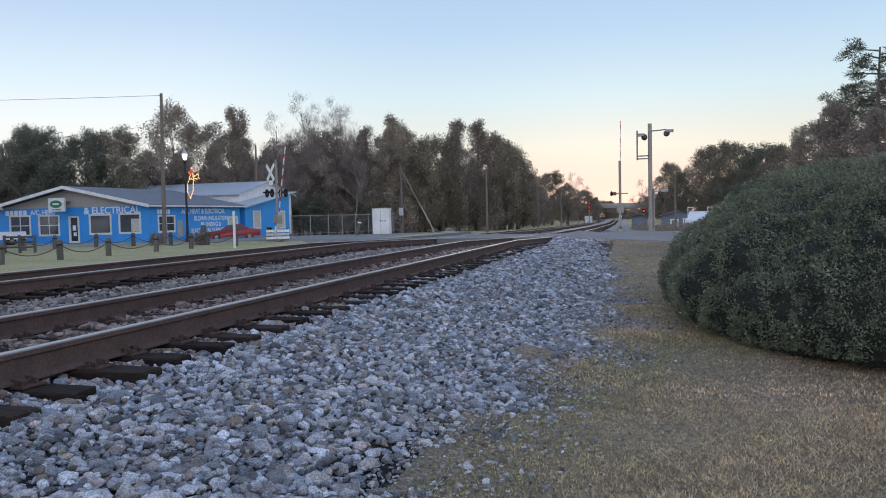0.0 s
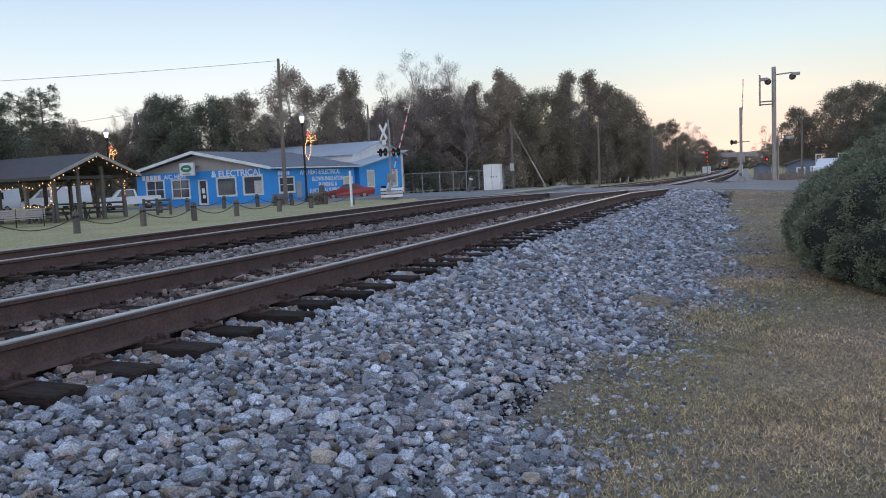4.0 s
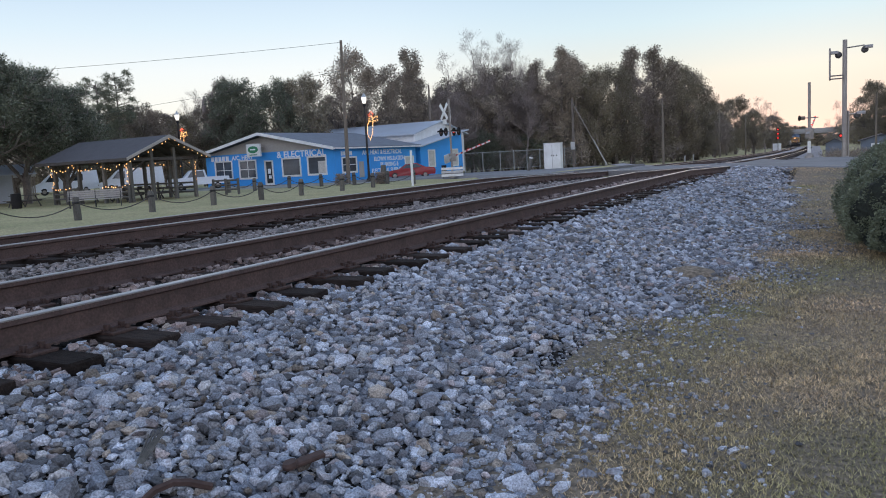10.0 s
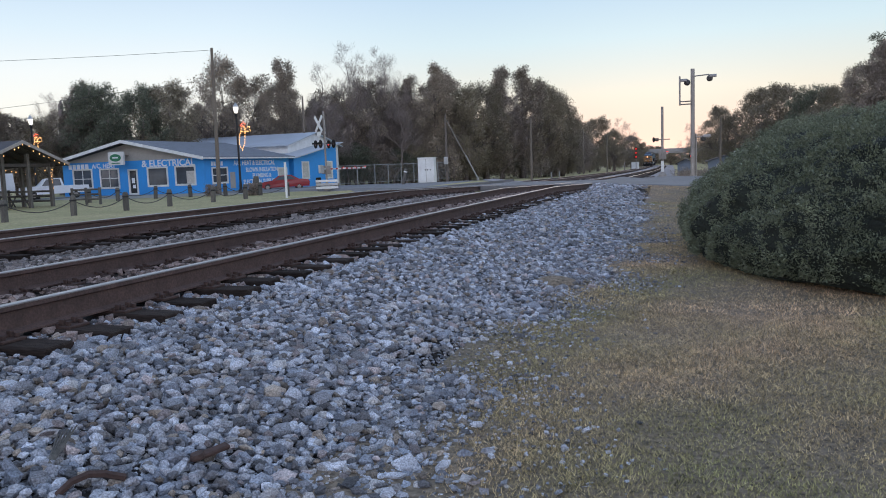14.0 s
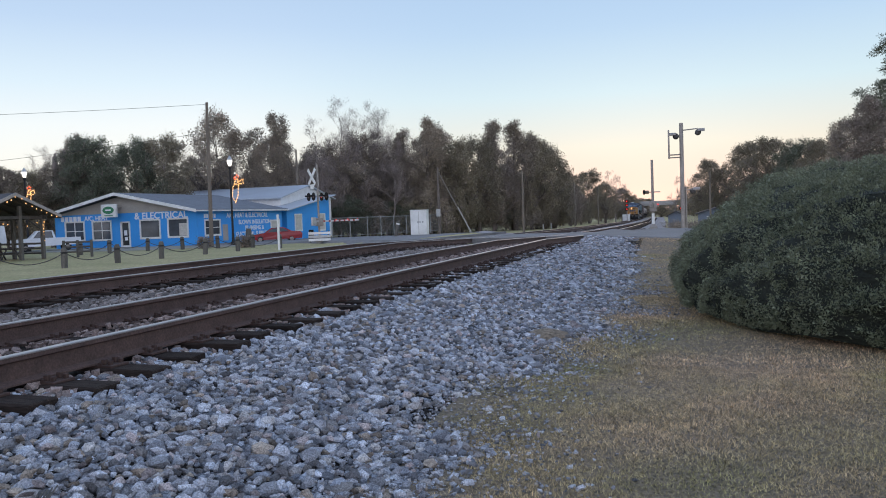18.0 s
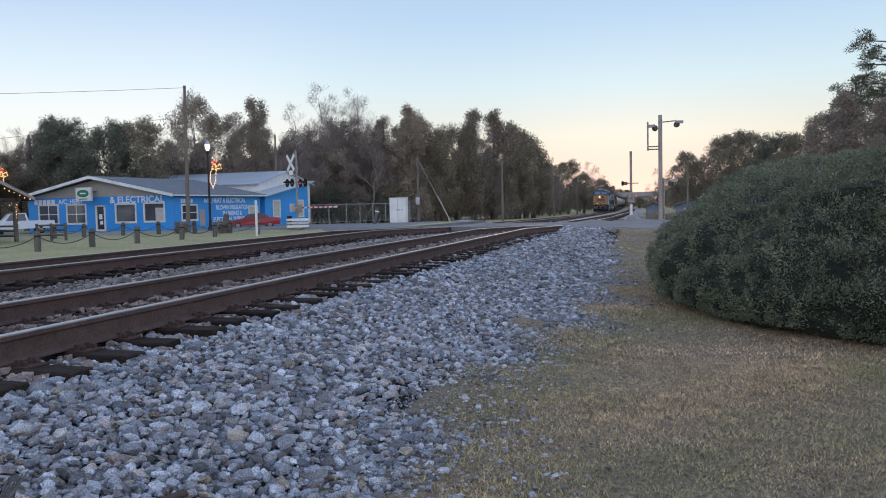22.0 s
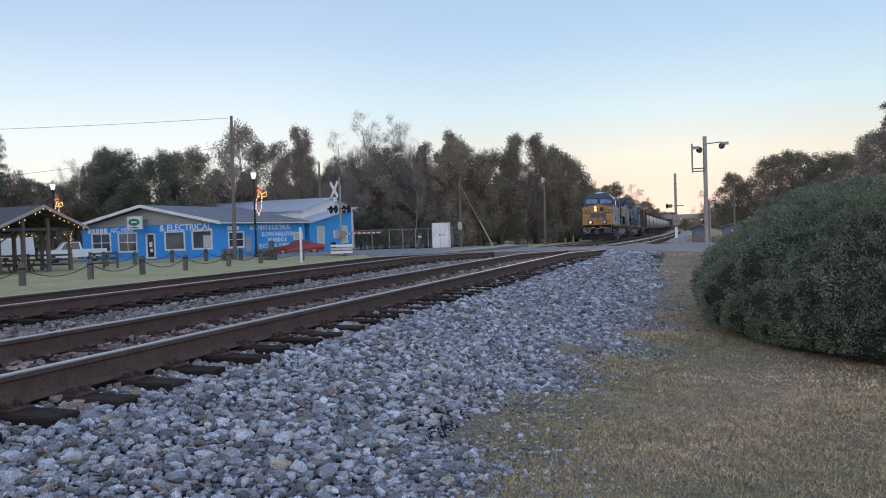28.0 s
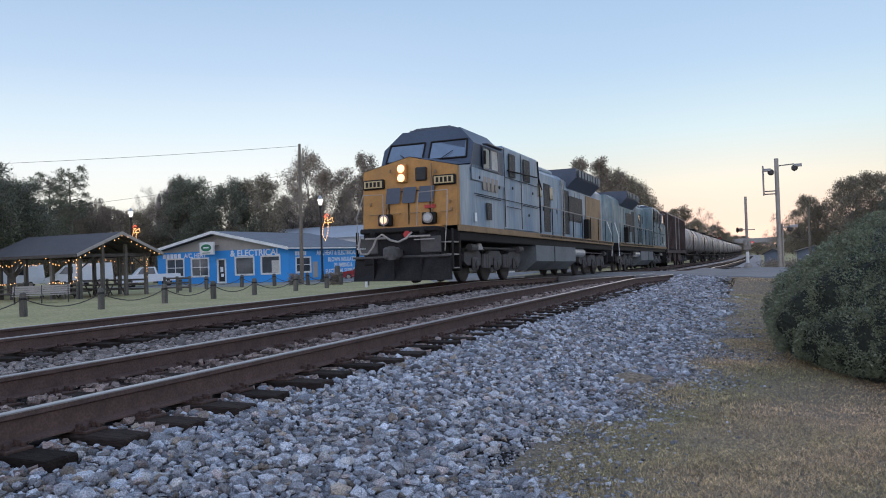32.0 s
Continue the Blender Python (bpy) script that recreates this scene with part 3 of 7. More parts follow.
# ---- ballast stones ----
PHI = (1 + 5 ** 0.5) / 2
ICO = np.array([(-1, PHI, 0), (1, PHI, 0), (-1, -PHI, 0), (1, -PHI, 0), (0, -1, PHI), (0, 1, PHI), (0, -1, -PHI), (0, 1, -PHI), (PHI, 0, -1), (PHI, 0, 1), (-PHI, 0, -1), (-PHI, 0, 1)]) / math.sqrt(1 + PHI * PHI)
ICF = np.array([(0, 11, 5), (0, 5, 1), (0, 1, 7), (0, 7, 10), (0, 10, 11), (1, 5, 9), (5, 11, 4), (11, 10, 2), (10, 7, 6), (7, 1, 8), (3, 9, 4), (3, 4, 2), (3, 2, 6), (3, 6, 8), (3, 8, 9), (4, 9, 5), (2, 4, 11), (6, 2, 10), (8, 6, 7), (9, 8, 1)])
CUBE = np.array([(-1, -1, -1), (1, -1, -1), (1, 1, -1), (-1, 1, -1), (-1, -1, 1), (1, -1, 1), (1, 1, 1), (-1, 1, 1)]) * 0.72
CUF = np.array([(0, 2, 1), (0, 3, 2), (4, 5, 6), (4, 6, 7), (0, 1, 5), (0, 5, 4), (1, 2, 6), (1, 6, 5), (2, 3, 7), (2, 7, 6), (3, 0, 4), (3, 4, 7)])


def stones(name, x0, x1, y0, y1, count, size, lift, seed, keep=None, mat=None, shape=None):
    """Two loose layers, each on its own unevenly spaced grid, so that the stones lie side by side with gaps."""
    rs = np.random.RandomState(seed)
    xs, ys, zs = [], [], []
    for share, level, rise in ((0.6, -0.5, 0.4), (0.4, 0.7, 0.6)):
        pitch = math.sqrt((x1 - x0) * (y1 - y0) / (count * share))
        gx, gy = np.meshgrid(np.arange(x0, x1, pitch), np.arange(y0, y1, pitch))
        gx, gy = gx.ravel(), gy.ravel()
        xs.append(gx + rs.uniform(-0.48, 0.48, len(gx)) * pitch)
        ys.append(gy + rs.uniform(-0.48, 0.48, len(gx)) * pitch)
        zs.append(level + rs.uniform(-rise, rise, len(gx)))
    x, y, up = np.concatenate(xs), np.concatenate(ys), np.concatenate(zs)
    if keep is not None:
        ok = keep(x, y, rs)
        x, y, up = x[ok], y[ok], up[ok]
    n = len(x)
    form, faces, jitter = (ICO, ICF, 0.34) if shape == "lump" else (CUBE, CUF, 0.5)
    base = form[None] * (1 + rs.uniform(-jitter, 0.34, (n, len(form), 3)))
    s = size * np.exp(rs.normal(0, 0.32, (n, 1, 1)))
    v = base * s * rs.uniform(0.75, 1.25, (n, 1, 3)) * np.array((1.3, 0.95, 0.74))
    a, b = rs.uniform(0, 6.283, n), rs.normal(0, 0.8, n)
    ca, sa, cb, sb = np.cos(a)[:, None], np.sin(a)[:, None], np.cos(b)[:, None], np.sin(b)[:, None]
    vx, vy, vz = v[..., 0], v[..., 1], v[..., 2]
    vy, vz = vy * cb - vz * sb, vy * sb + vz * cb
    vx, vy = vx * ca - vy * sa, vx * sa + vy * ca
    z = heights(x + np.interp(y, BY, BX), y) + lift + up * size
    bx = np.interp(y, BY, BX)
    v = np.stack((vx + (x + bx)[:, None], vy + y[:, None], vz + z[:, None]), -1).reshape(-1, 3)
    f = (faces[None] + len(form) * np.arange(n)[:, None, None]).reshape(-1, 3)
    return tagged(new(name, arrays(name, v, f, mat or M_stone)), "loose pale grey crushed granite railway ballast", "ballast", kind="stuff")


def edge_x(y):
    """Where the gravel gives way to grass."""
    return np.interp(y, (-3, 1.5, 2.2, 3, 4.2, 5, 6.7, 7.7, 10, 15, 25, 30), (3.3, 3.3, 3.2, 2.95, 2.6, 2.55, 2.68, 2.9, 3.05, 2.95, 2.3, 1.8))


def clear(x, y):
    """True where no tie lies."""
    near = (np.abs((y - 2.395 + 0.2515) % 0.503 - 0.2515) < 0.15) & (x > -2.06) & (x < 0.56)
    far = (np.abs((y - 5.60 + 0.2515) % 0.503 - 0.2515) < 0.155) & (x > -6.82) & (x < -4.2)
    return ~(near | far)


def shoulder(x, y, rs):
    e = edge_x(y) + 0.18 * np.sin(y * 2.3) + 0.12 * np.sin(y * 5.1 + 1)
    keep = rs.uniform(0, 1, len(x)) < np.clip((e - x) / 0.55 + 0.25, 0.0, 1)
    return keep & clear(x, y) & ~((y > 29.3) & (x > -0.1)) & (rs.uniform(0, 1, len(x)) < np.clip((x - 0.1) / 0.2, 0.5, 1))


stones("ballast_shoulder", 0.1, 3.8, -1.2, 7.5, 34800, 0.0235, 0.02, 1, shoulder, None, "lump")
stones("ballast_shoulder", 0.1, 3.8, 7.5, 16, 27500, 0.0255, 0.02, 2, shoulder, None, "lump")
stones("ballast_shoulder", 0.1, 3.6, 16, 29.5, 28000, 0.031, 0.018, 3, shoulder)


def between(x, y, rs):
    return clear(x, y) & (np.abs(x + 1.505) > 0.1)


stones("ballast_between_rails", -4.66, -2.0, -1.2, 14, 13400, 0.027, 0.0, 5, between, M_stone_dusty)
stones("ballast_between_rails", -4.66, -2.0, 14, 29.5, 9500, 0.034, 0.0, 6, between, M_stone_dusty)
stones("rusty_ballast", -2.1, -0.1, -1.2, 14, 17900, 0.024, 0.045, 15, between, M_stone_rust)
stones("rusty_ballast", -2.1, -0.1, 14, 29.5, 12000, 0.030, 0.045, 16, between, M_stone_rust)
stones("rusty_ballast", 0.1, 0.5, -1.2, 29.5, 6600, 0.024, 0.02, 17, between, M_stone_rust)
stones("ballast_far_track", -8.2, -4.86, -1.2, 30, 16000, 0.034, -0.005, 7, lambda x, y, rs: clear(x, y) & (np.abs(x + 6.265) > 0.1), M_stone_dusty)
stones("ballast_behind", -8.2, 3.0, -22, -1.2, 13000, 0.07, 0.0, 12, lambda x, y, rs: clear(x, y) & (np.abs(x) > 0.1) & (np.abs(x + 1.505) > 0.1) & (np.abs(x + 4.76) > 0.1) & (np.abs(x + 6.265) > 0.1))
off_rails = lambda x, y, rs: np.min(np.abs(x[:, None] - np.array((0, -1.505, -4.76, -6.265))), 1) > 0.22
stones("ballast_beyond_crossing", -8, 2.6, 44, 75, 5000, 0.06, -0.03, 8, off_rails, M_stone_dusty)
stones("fine_gravel", 2.3, 4.6, 0.8, 14, 26000, 0.009, 0.03, 18, lambda x, y, rs: rs.uniform(0, 1, len(x)) < np.clip(1.1 - (x - edge_x(y)) / 1.1, 0.0, 1) ** 1.6)
stones("scattered_stones", 2.5, 4.3, 0.8, 22, 9000, 0.014, 0.026, 10, lambda x, y, rs: rs.uniform(0, 1, len(x)) < np.clip(1 - (x - edge_x(y)) / 0.9, 0.03, 1) ** 2)
solid("sandy_mound", Geo().lathe([(0.34, -0.05), (0.25, 0.035), (0.13, 0.07), (0.03, 0.085)], 14, pose(2.55, 8.0, -0.62)), M_grass_ground, "small sandy mound beside the gravel", "mound", smooth=True)
# scrap iron in the gravel
solid("scrap_strap", Geo().path([(1.79, 1.60, -0.45), (1.81, 1.66, -0.415), (1.84, 1.72, -0.405), (1.87, 1.77, -0.42), (1.91, 1.84, -0.46)], 0.016, 6), M_plate, "bent rusty iron strap lying on the ballast", "scrap iron")
solid("scrap_plate", Geo().box(-0.07, 0.07, -0.024, 0.024, -0.01, 0.012, 0.006, pose(2.07, 2.23, -0.478, 8, -6, 62)).lathe([(0.034, -0.012), (0.036, 0.0), (0.03, 0.014)], 9, pose(2.03, 2.16, -0.48, 8, -6, 0)), M_plate, "small rusty iron lug lying on the ballast", "scrap iron")
g = Geo()
for k in range(5):
    g.tube((1.60 - 0.006 * k, 1.76 + 0.012 * k, -0.40), (1.47 + 0.018 * k, 1.94 + 0.01 * k, -0.345 + 0.008 * k), 0.011, 0.004, 4)
solid("timber_splinter", g, M_post, "frayed splinter of grey tie timber on the ballast", "timber scrap")


# ---- grass blades ----
def blades(name, x0, x1, y0, y1, count, tall, wide, seed, dens=None):
    rs = np.random.RandomState(seed)
    x, y = rs.uniform(x0, x1, count), rs.uniform(y0, y1, count)
    patch = np.array([noise.noise(Vector((px * 0.8, py * 0.8, 9))) for px, py in zip(x, y)])
    e = edge_x(y)
    ok = (rs.uniform(0, 1, count) < np.clip((x - e) / 0.5 + 0.3 + patch * 0.5, 0.0, 1))
    x, y, patch = x[ok], y[ok], patch[ok]
    n = len(x)
    z = heights(x, y) + 0.03 + np.array([noise.noise(Vector((px * 0.9, py * 0.9, 3))) * 0.035 for px, py in zip(x, y)])
    a, lean = rs.uniform(0, 6.283, n), rs.uniform(0.7, 2.6, n)
    h = tall * rs.uniform(0.5, 1.3, n) * (1 + patch * 0.5)
    dx, dy = np.cos(a), np.sin(a)
    p0 = np.stack((x - dy * wide, y + dx * wide, z - 0.005), -1)
    p1 = np.stack((x + dy * wide, y - dx * wide, z - 0.005), -1)
    p2 = np.stack((x + dx * h * lean, y + dy * h * lean, z + h), -1)
    v = np.stack((p0, p1, p2), 1).reshape(-1, 3)
    f = np.arange(3 * n).reshape(-1, 3)
    return tagged(new(name, arrays(name, v, f, M_blade)), "short dry winter grass with green patches", "grass", kind="stuff")


blades("grass_near", 2.3, 7.5, 0.9, 6.5, 300000, 0.016, 0.0024, 21)
blades("grass_mid", 2.2, 9, 6.5, 14, 170000, 0.017, 0.004, 22)
blades("grass_far", 2.0, 12, 14, 29, 70000, 0.02, 0.008, 23)


# ---- the clipped bush ----
BUSH = (8.75, 11.9, -0.66)


def dome(u, v):
    """Height of the bush over its base for a place in its outline, -1 to 1 both ways."""
    r = (abs(u) ** 2.5 + abs(v) ** 2.5) ** (1 / 2.5)
    return 0.0 if r >= 1 else (1 - r ** 3.8) ** 0.52


def bush_point(a, r, deep=0.0):
    """A place on the bush by bearing and share of the radius (0: top, 1: foot)."""
    c, s = math.cos(a), math.sin(a)
    k = 1 / (abs(c) ** 2.5 + abs(s) ** 2.5) ** 0.4
    u, v = c * k * r, s * k * r
    h = dome(u, v)
    tuck = 1 - 0.05 * max(0.0, 1 - h / 0.25)
    p = Vector((BUSH[0] + 4.92 * u * tuck, BUSH[1] + 5.5 * v * tuck, BUSH[2] + 2.03 * h))
    n = noise.noise(p * 0.75) * 0.24 + noise.noise(p * 2.1) * 0.16 + noise.noise(p * 4.7) * 0.10 - deep
    return p + Vector((u, v, 0.45)).normalized() * n


bush = thing("clipped_bush", None, "wide rounded dark green evergreen bush, neatly clipped, standing on grass", "bush")
g = Geo()
NA, NR = 150, 60
rr = [1 - (1 - k / NR) ** 1.8 for k in range(NR + 1)]
vs = [tuple(bush_point(2 * math.pi * i / NA, min(r, 0.999), 0.12)) for r in rr for i in range(NA)]
g.add(vs, [(k * NA + i, k * NA + (i + 1) % NA, (k + 1) * NA + (i + 1) % NA, (k + 1) * NA + i) for k in range(NR) for i in range(NA)])
# near-black shell under the leaves: the bush's inner shade is put into its colour
M_core_shade = material("shaded_inner_twigs", (0.018, 0.022, 0.013), 0.9, 0, (0.01, 0.012, 0.008), 6, 0.7, 30, 0.5, 0.8)
part("inner_mass", g, M_core_shade, bush)
rs = np.random.RandomState(31)
pts = []
while len(pts) < 42000:
    a = rs.uniform(0, 2 * math.pi)
    if not (a > 2.2 and a < 5.6) and rs.rand() > 0.1:
        continue
    r = math.sqrt(rs.rand()) if rs.rand() < 0.4 else (1 - min(0.999, rs.rand()) ** (1 / 0.52)) ** (1 / 3.8)
    p = bush_point(a, min(r, 0.998))
    # sprays stand close on the swellings and thin out in the hollows
    hollow = noise.noise(p * 5.5) + 0.5 * noise.noise(p * 12)
    if hollow < -0.12 and rs.rand() < 0.85:
        continue
    pts.append(bush_point(a, min(r, 0.998), max(0.0, 0.1 - 0.3 * hollow) * rs.rand()))
P = np.array([tuple(p) for p in pts])
C = np.array((BUSH[0], BUSH[1], 0.1))


def leaf_cards(P, per, spread, ln, wd, rs, outward=None, up=0.3):
    """Small diamond leaves round points; returns vertices and quads."""
    n = len(P) * per
    base = np.repeat(P, per, 0) + np.clip(rs.normal(0, 1, (n, 3)), -1.5, 1.5) * spread
    d = rs.normal(0, 1, (n, 3))
    if outward is not None:
        d = d * 0.8 + np.repeat(outward, per, 0)
    d[:, 2] += up
    d /= np.linalg.norm(d, axis=1)[:, None]
    s = np.cross(d, rs.normal(0, 1, (n, 3)))
    s /= np.linalg.norm(s, axis=1)[:, None] + 1e-9
    k = rs.uniform(0.6, 1.35, (n, 1))
    v = np.stack((base, base + d * ln * 0.5 * k + s * wd * k, base + d * ln * k, base + d * ln * 0.5 * k - s * wd * k), 1).reshape(-1, 3)
    return v, np.arange(4 * n).reshape(-1, 4)


O = (P - C) / np.array((5, 5.3, 2.3))
O /= np.linalg.norm(O, axis=1)[:, None]
v, f = leaf_cards(P, 7, 0.026, 0.027, 0.0068, rs, O * 1.2, 0.5)
tagged(part("leaves", arrays("leaves", v, f, M_bush, 4), None, bush), kind="stuff")
sub = P[rs.rand(len(P)) < 0.06]
so = O[:len(sub)] * 0 + np.array((0, 0, 1))
v, f = leaf_cards(sub, 6, 0.03, 0.045, 0.006, rs, so)
tagged(part("new_growth", arrays("new_growth", v, f, M_bush, 4), None, bush, "stray upright shoots"), kind="stuff")


# ---- trees ----
def limbs(g, p, d, length, r, depth, rnd, ends, spread=0.55, sides=5, split=3, upward=0.15):
    q = p + d * length
    g.tube(p, q, r, r * 0.68, n=max(3, sides), caps=False)
    if depth == 0:
        ends.append(q)
        return
    for k in range(split):
        a = Vector((rnd.gauss(0, 1), rnd.gauss(0, 1), rnd.gauss(0, 0.6) + upward)).normalized()
        nd = (d + a * spread * (1.0 + 0.4 * rnd.random())).normalized()
        limbs(g, q - d * length * 0.25 * rnd.random() * (k > 0), nd, length * rnd.uniform(0.62, 0.85), r * 0.62, depth - 1, rnd, ends, spread, sides - 1, split, upward)


def sprays(C, R, per, leaves, ln, wd, rs, squash=0.8, spread=0.16, up=0.3):
    """Leaves in small sprays over the outside of foliage lumps at C with radii R."""
    n = len(C) * per
    d = rs.normal(0, 1, (n, 3))
    d[:, 2] += 0.35
    d /= np.linalg.norm(d, axis=1)[:, None]
    reach = np.repeat(R, per) * (rs.uniform(0.2, 1.0, n) ** 0.5 + 0.5 * rs.rand(n) ** 5)
    base = np.repeat(C, per, 0) + d * reach[:, None] * np.array((1, 1, squash))
    return leaf_cards(base, leaves, spread, ln, wd, rs, d * 0.9, up)


def twigs(g, p, r, rnd, n=5):
    """Fine bare shoots that stand out of a lump of foliage."""
    for k in range(n):
        d = Vector((rnd.gauss(0, 0.8), rnd.gauss(0, 0.8), rnd.gauss(0.7, 0.6))).normalized()
        g.tube(p, Vector(p) + d * r * rnd.uniform(1.1, 1.9), 0.028, 0.008, 3, False)


def tree_oak(seed, leaf, tall=12.0, wide=4.5, lumps=58, skirt=0.1, ragged=0.35):
    """A broad tree of foliage lumps on spreading limbs, about `tall` high."""
    rnd, rs = random.Random(seed), np.random.RandomState(seed)
    tr, tw, ends = Geo(), Geo(), []
    trunk_h = tall * 0.22
    tr.tube((0, 0, -0.4), (0.1, 0, trunk_h), tall * 0.028, tall * 0.02, 8)
    for k in range(6):
        a = 6.283 * k / 6 + rnd.random()
        d = Vector((math.cos(a) * 0.6, math.sin(a) * 0.6, 0.8)).normalized()
        limbs(tr, Vector((0, 0, trunk_h * rnd.uniform(0.6, 1))), d, tall * 0.2, tall * 0.014, 2, rnd, ends, 0.6, 5)
    cl, rad = [], []
    for k in range(lumps):
        z = ((k + rnd.random()) / lumps) ** 0.85
        prof = math.sin(math.pi * (0.14 + 0.8 * z)) ** 0.7
        a, r = k * 2.4 + rnd.uniform(-0.5, 0.5), wide * prof * rnd.uniform(0.35, 0.92)
        lobe = 1 + ragged * noise.noise(Vector((math.cos(a) * 1.7 + seed, math.sin(a) * 1.7, z * 3.5)))
        cl.append((math.cos(a) * r * lobe, math.sin(a) * r * lobe, tall * (skirt + (0.93 - skirt) * z) + rnd.uniform(-0.3, 0.3)))
        rad.append(tall * rnd.uniform(0.055, 0.115) * (1.1 - 0.45 * z))
        if k % 3 == 0:
            tr.tube((0, 0, max(trunk_h * 0.7, cl[-1][2] * 0.7)), cl[-1], 0.07, 0.02, 3, False)
        twigs(tw, cl[-1], rad[-1], rnd)
    v, f = sprays(np.array(cl), np.array(rad), 36, 15, 0.17, 0.048, rs, 0.85, 0.26)
    return tr.mesh("trunk", M_bark), arrays("crown", v, f, leaf, 4), tw.mesh("fine_growth", M_twig)


def tree_cedar(seed, leaf, tall=15.0, wide=3.0, lumps=64):
    """A tall narrow tree whose lumps of foliage hang along rising limbs."""
    rnd, rs = random.Random(seed), np.random.RandomState(seed)
    tr, tw = Geo().tube((0, 0, -0.4), (0.15, 0.1, tall * 0.93), tall * 0.02, 0.04, 7), Geo()
    cl, rad = [], []
    for k in range(lumps):
        z = (k + rnd.random()) / lumps
        prof = (0.72 + 0.34 * math.sin(z * 8 + seed)) * (1 - max(0, z - 0.5) ** 1.4 * 2.1)
        a, r = k * 2.4 + rnd.uniform(-0.6, 0.6), wide * max(0.1, prof) * rnd.uniform(0.25, 1.0)
        stray = rnd.random() < 0.22
        r *= 1.5 if stray else 1 + 0.5 * noise.noise(Vector((math.cos(a) * 1.5, math.sin(a) * 1.5 + seed, z * 5)))
        sway = Vector((noise.noise(Vector((z * 3, seed, 0))), noise.noise(Vector((z * 3, seed, 7))), 0)) * 1.3
        p = Vector((math.cos(a) * r, math.sin(a) * r, tall * (0.05 + 0.9 * z))) + sway
        cl.append(tuple(p))
        rad.append(rnd.uniform(0.5, 1.0) * (1.1 - 0.6 * z) * (0.6 if stray else 1))
        tr.tube((0, 0, p.z * 0.86), p, 0.06, 0.015, 3, False)
        twigs(tw, cl[-1], rad[-1], rnd)
    v, f = sprays(np.array(cl), np.array(rad), 26, 14, 0.18, 0.045, rs, 1.3, 0.27, 0.1)
    return tr.mesh("trunk", M_bark), arrays("crown", v, f, leaf, 4), tw.mesh("fine_growth", M_twig)


def tree_bare(seed, tall=16.0):
    """A bare winter tree: a wavering leader with rising side limbs and fine twigs."""
    rnd, rs = random.Random(seed), np.random.RandomState(seed)
    tr, ends = Geo(), []
    p, r = Vector((0, 0, -0.4)), tall * 0.012
    for k in range(9):
        q = p + Vector((rnd.gauss(0, 0.028), rnd.gauss(0, 0.028), 0.098)) * tall
        tr.tube(p, q, r, r * 0.86, 6, False)
        p, r = q, r * 0.84
        for j in range(3 if k > 1 else 0):
            a = rnd.random() * 6.283
            d = Vector((math.cos(a), math.sin(a), rnd.uniform(0.7, 1.6))).normalized()
            limbs(tr, p - Vector((0, 0, tall * 0.09 * rnd.random())), d, tall * rnd.uniform(0.06, 0.13) * (1.25 - 0.08 * k), r * 0.5, 3, rnd, ends, 0.5, 4, 3, 0.3)
    P = np.array([tuple(e) for e in ends])
    v, f = leaf_cards(P, 6, 0.16, 0.6, 0.008, rs, up=0.7)
    return tr.mesh("trunk", M_twig), arrays("crown", v, f, M_twig, 4)


def tree_pine(seed, tall=14.0):
    rnd, rs = random.Random(seed), np.random.RandomState(seed)
    tr = Geo()
    lean = Vector((rnd.uniform(-0.4, 0.4), rnd.uniform(-0.4, 0.4), tall * 0.95))
    tr.tube((0, 0, -0.4), lean, tall * 0.016, 0.05, 7)
    cl = []
    for k in range(26):
        z = 0.45 + 0.55 * (k / 26)
        a = rnd.random() * 6.283
        reach = tall * 0.24 * (1.15 - z) ** 0.5 * rnd.uniform(0.5, 1.2)
        p0 = lean * z
        p1 = p0 + Vector((math.cos(a) * reach, math.sin(a) * reach, reach * 0.25))
        tr.tube(p0, p1, 0.07, 0.025, 4, False)
        for j in range(4):
            cl.append(tuple(p0.lerp(p1, rnd.uniform(0.55, 1.1)) + Vector((rnd.gauss(0, 0.35), rnd.gauss(0, 0.35), rnd.gauss(0, 0.25)))))
    v, f = sprays(np.array(cl), rs.uniform(0.28, 0.58, len(cl)), 10, 12, 0.24, 0.022, rs, 0.5, 0.1, 0.5)
    return tr.mesh("trunk", M_bark), arrays("crown", v, f, M_leaf_pine, 4)


def top_of(me):
    co = np.empty(len(me.vertices) * 3, np.float32)
    me.vertices.foreach_get("co", co)
    return float(co[2::3].max())


KINDS = {
    "oak": [tree_oak(s, M_leaf_olive) for s in (1, 2, 3)],
    "airy": [tree_oak(s, M_leaf_grey, 13, 4.6, 40, 0.12, 0.8) for s in (41, 42)],
    "dense": [tree_oak(s, M_leaf_dark, 12, 5.2, 72, 0.14, 0.55) for s in (5, 6)],
    "canopy": [tree_oak(s, M_leaf_dark, 12, 5.6, 76, 0.34, 0.5) for s in (6, 7)],
    "brown": [tree_oak(8, M_leaf_brown, 12, 3.8, 40)],
    "cedar": [tree_cedar(s, M_leaf_grey) for s in (11, 12, 13, 14)],
    "bare": [tree_bare(s) for s in (21, 22, 23)],
    "pine": [tree_pine(s) for s in (31, 32)],
}
TREE_WORDS = {
    "oak": "olive-green evergreen tree with an uneven leafy crown", "canopy": "spreading dark live oak with a high-lifted dense crown", "airy": "tall grey-green tree with an open crown of fine twigs", "dense": "broad dark live oak with dense drooping foliage",
    "brown": "thin tree with sparse brown winter leaves", "cedar": "tall grey-green tree at the edge of the wood",
    "bare": "bare winter tree with pale grey branches", "pine": "tall pine with clumped needles on bare limbs"}
tree_rnd = random.Random(77)


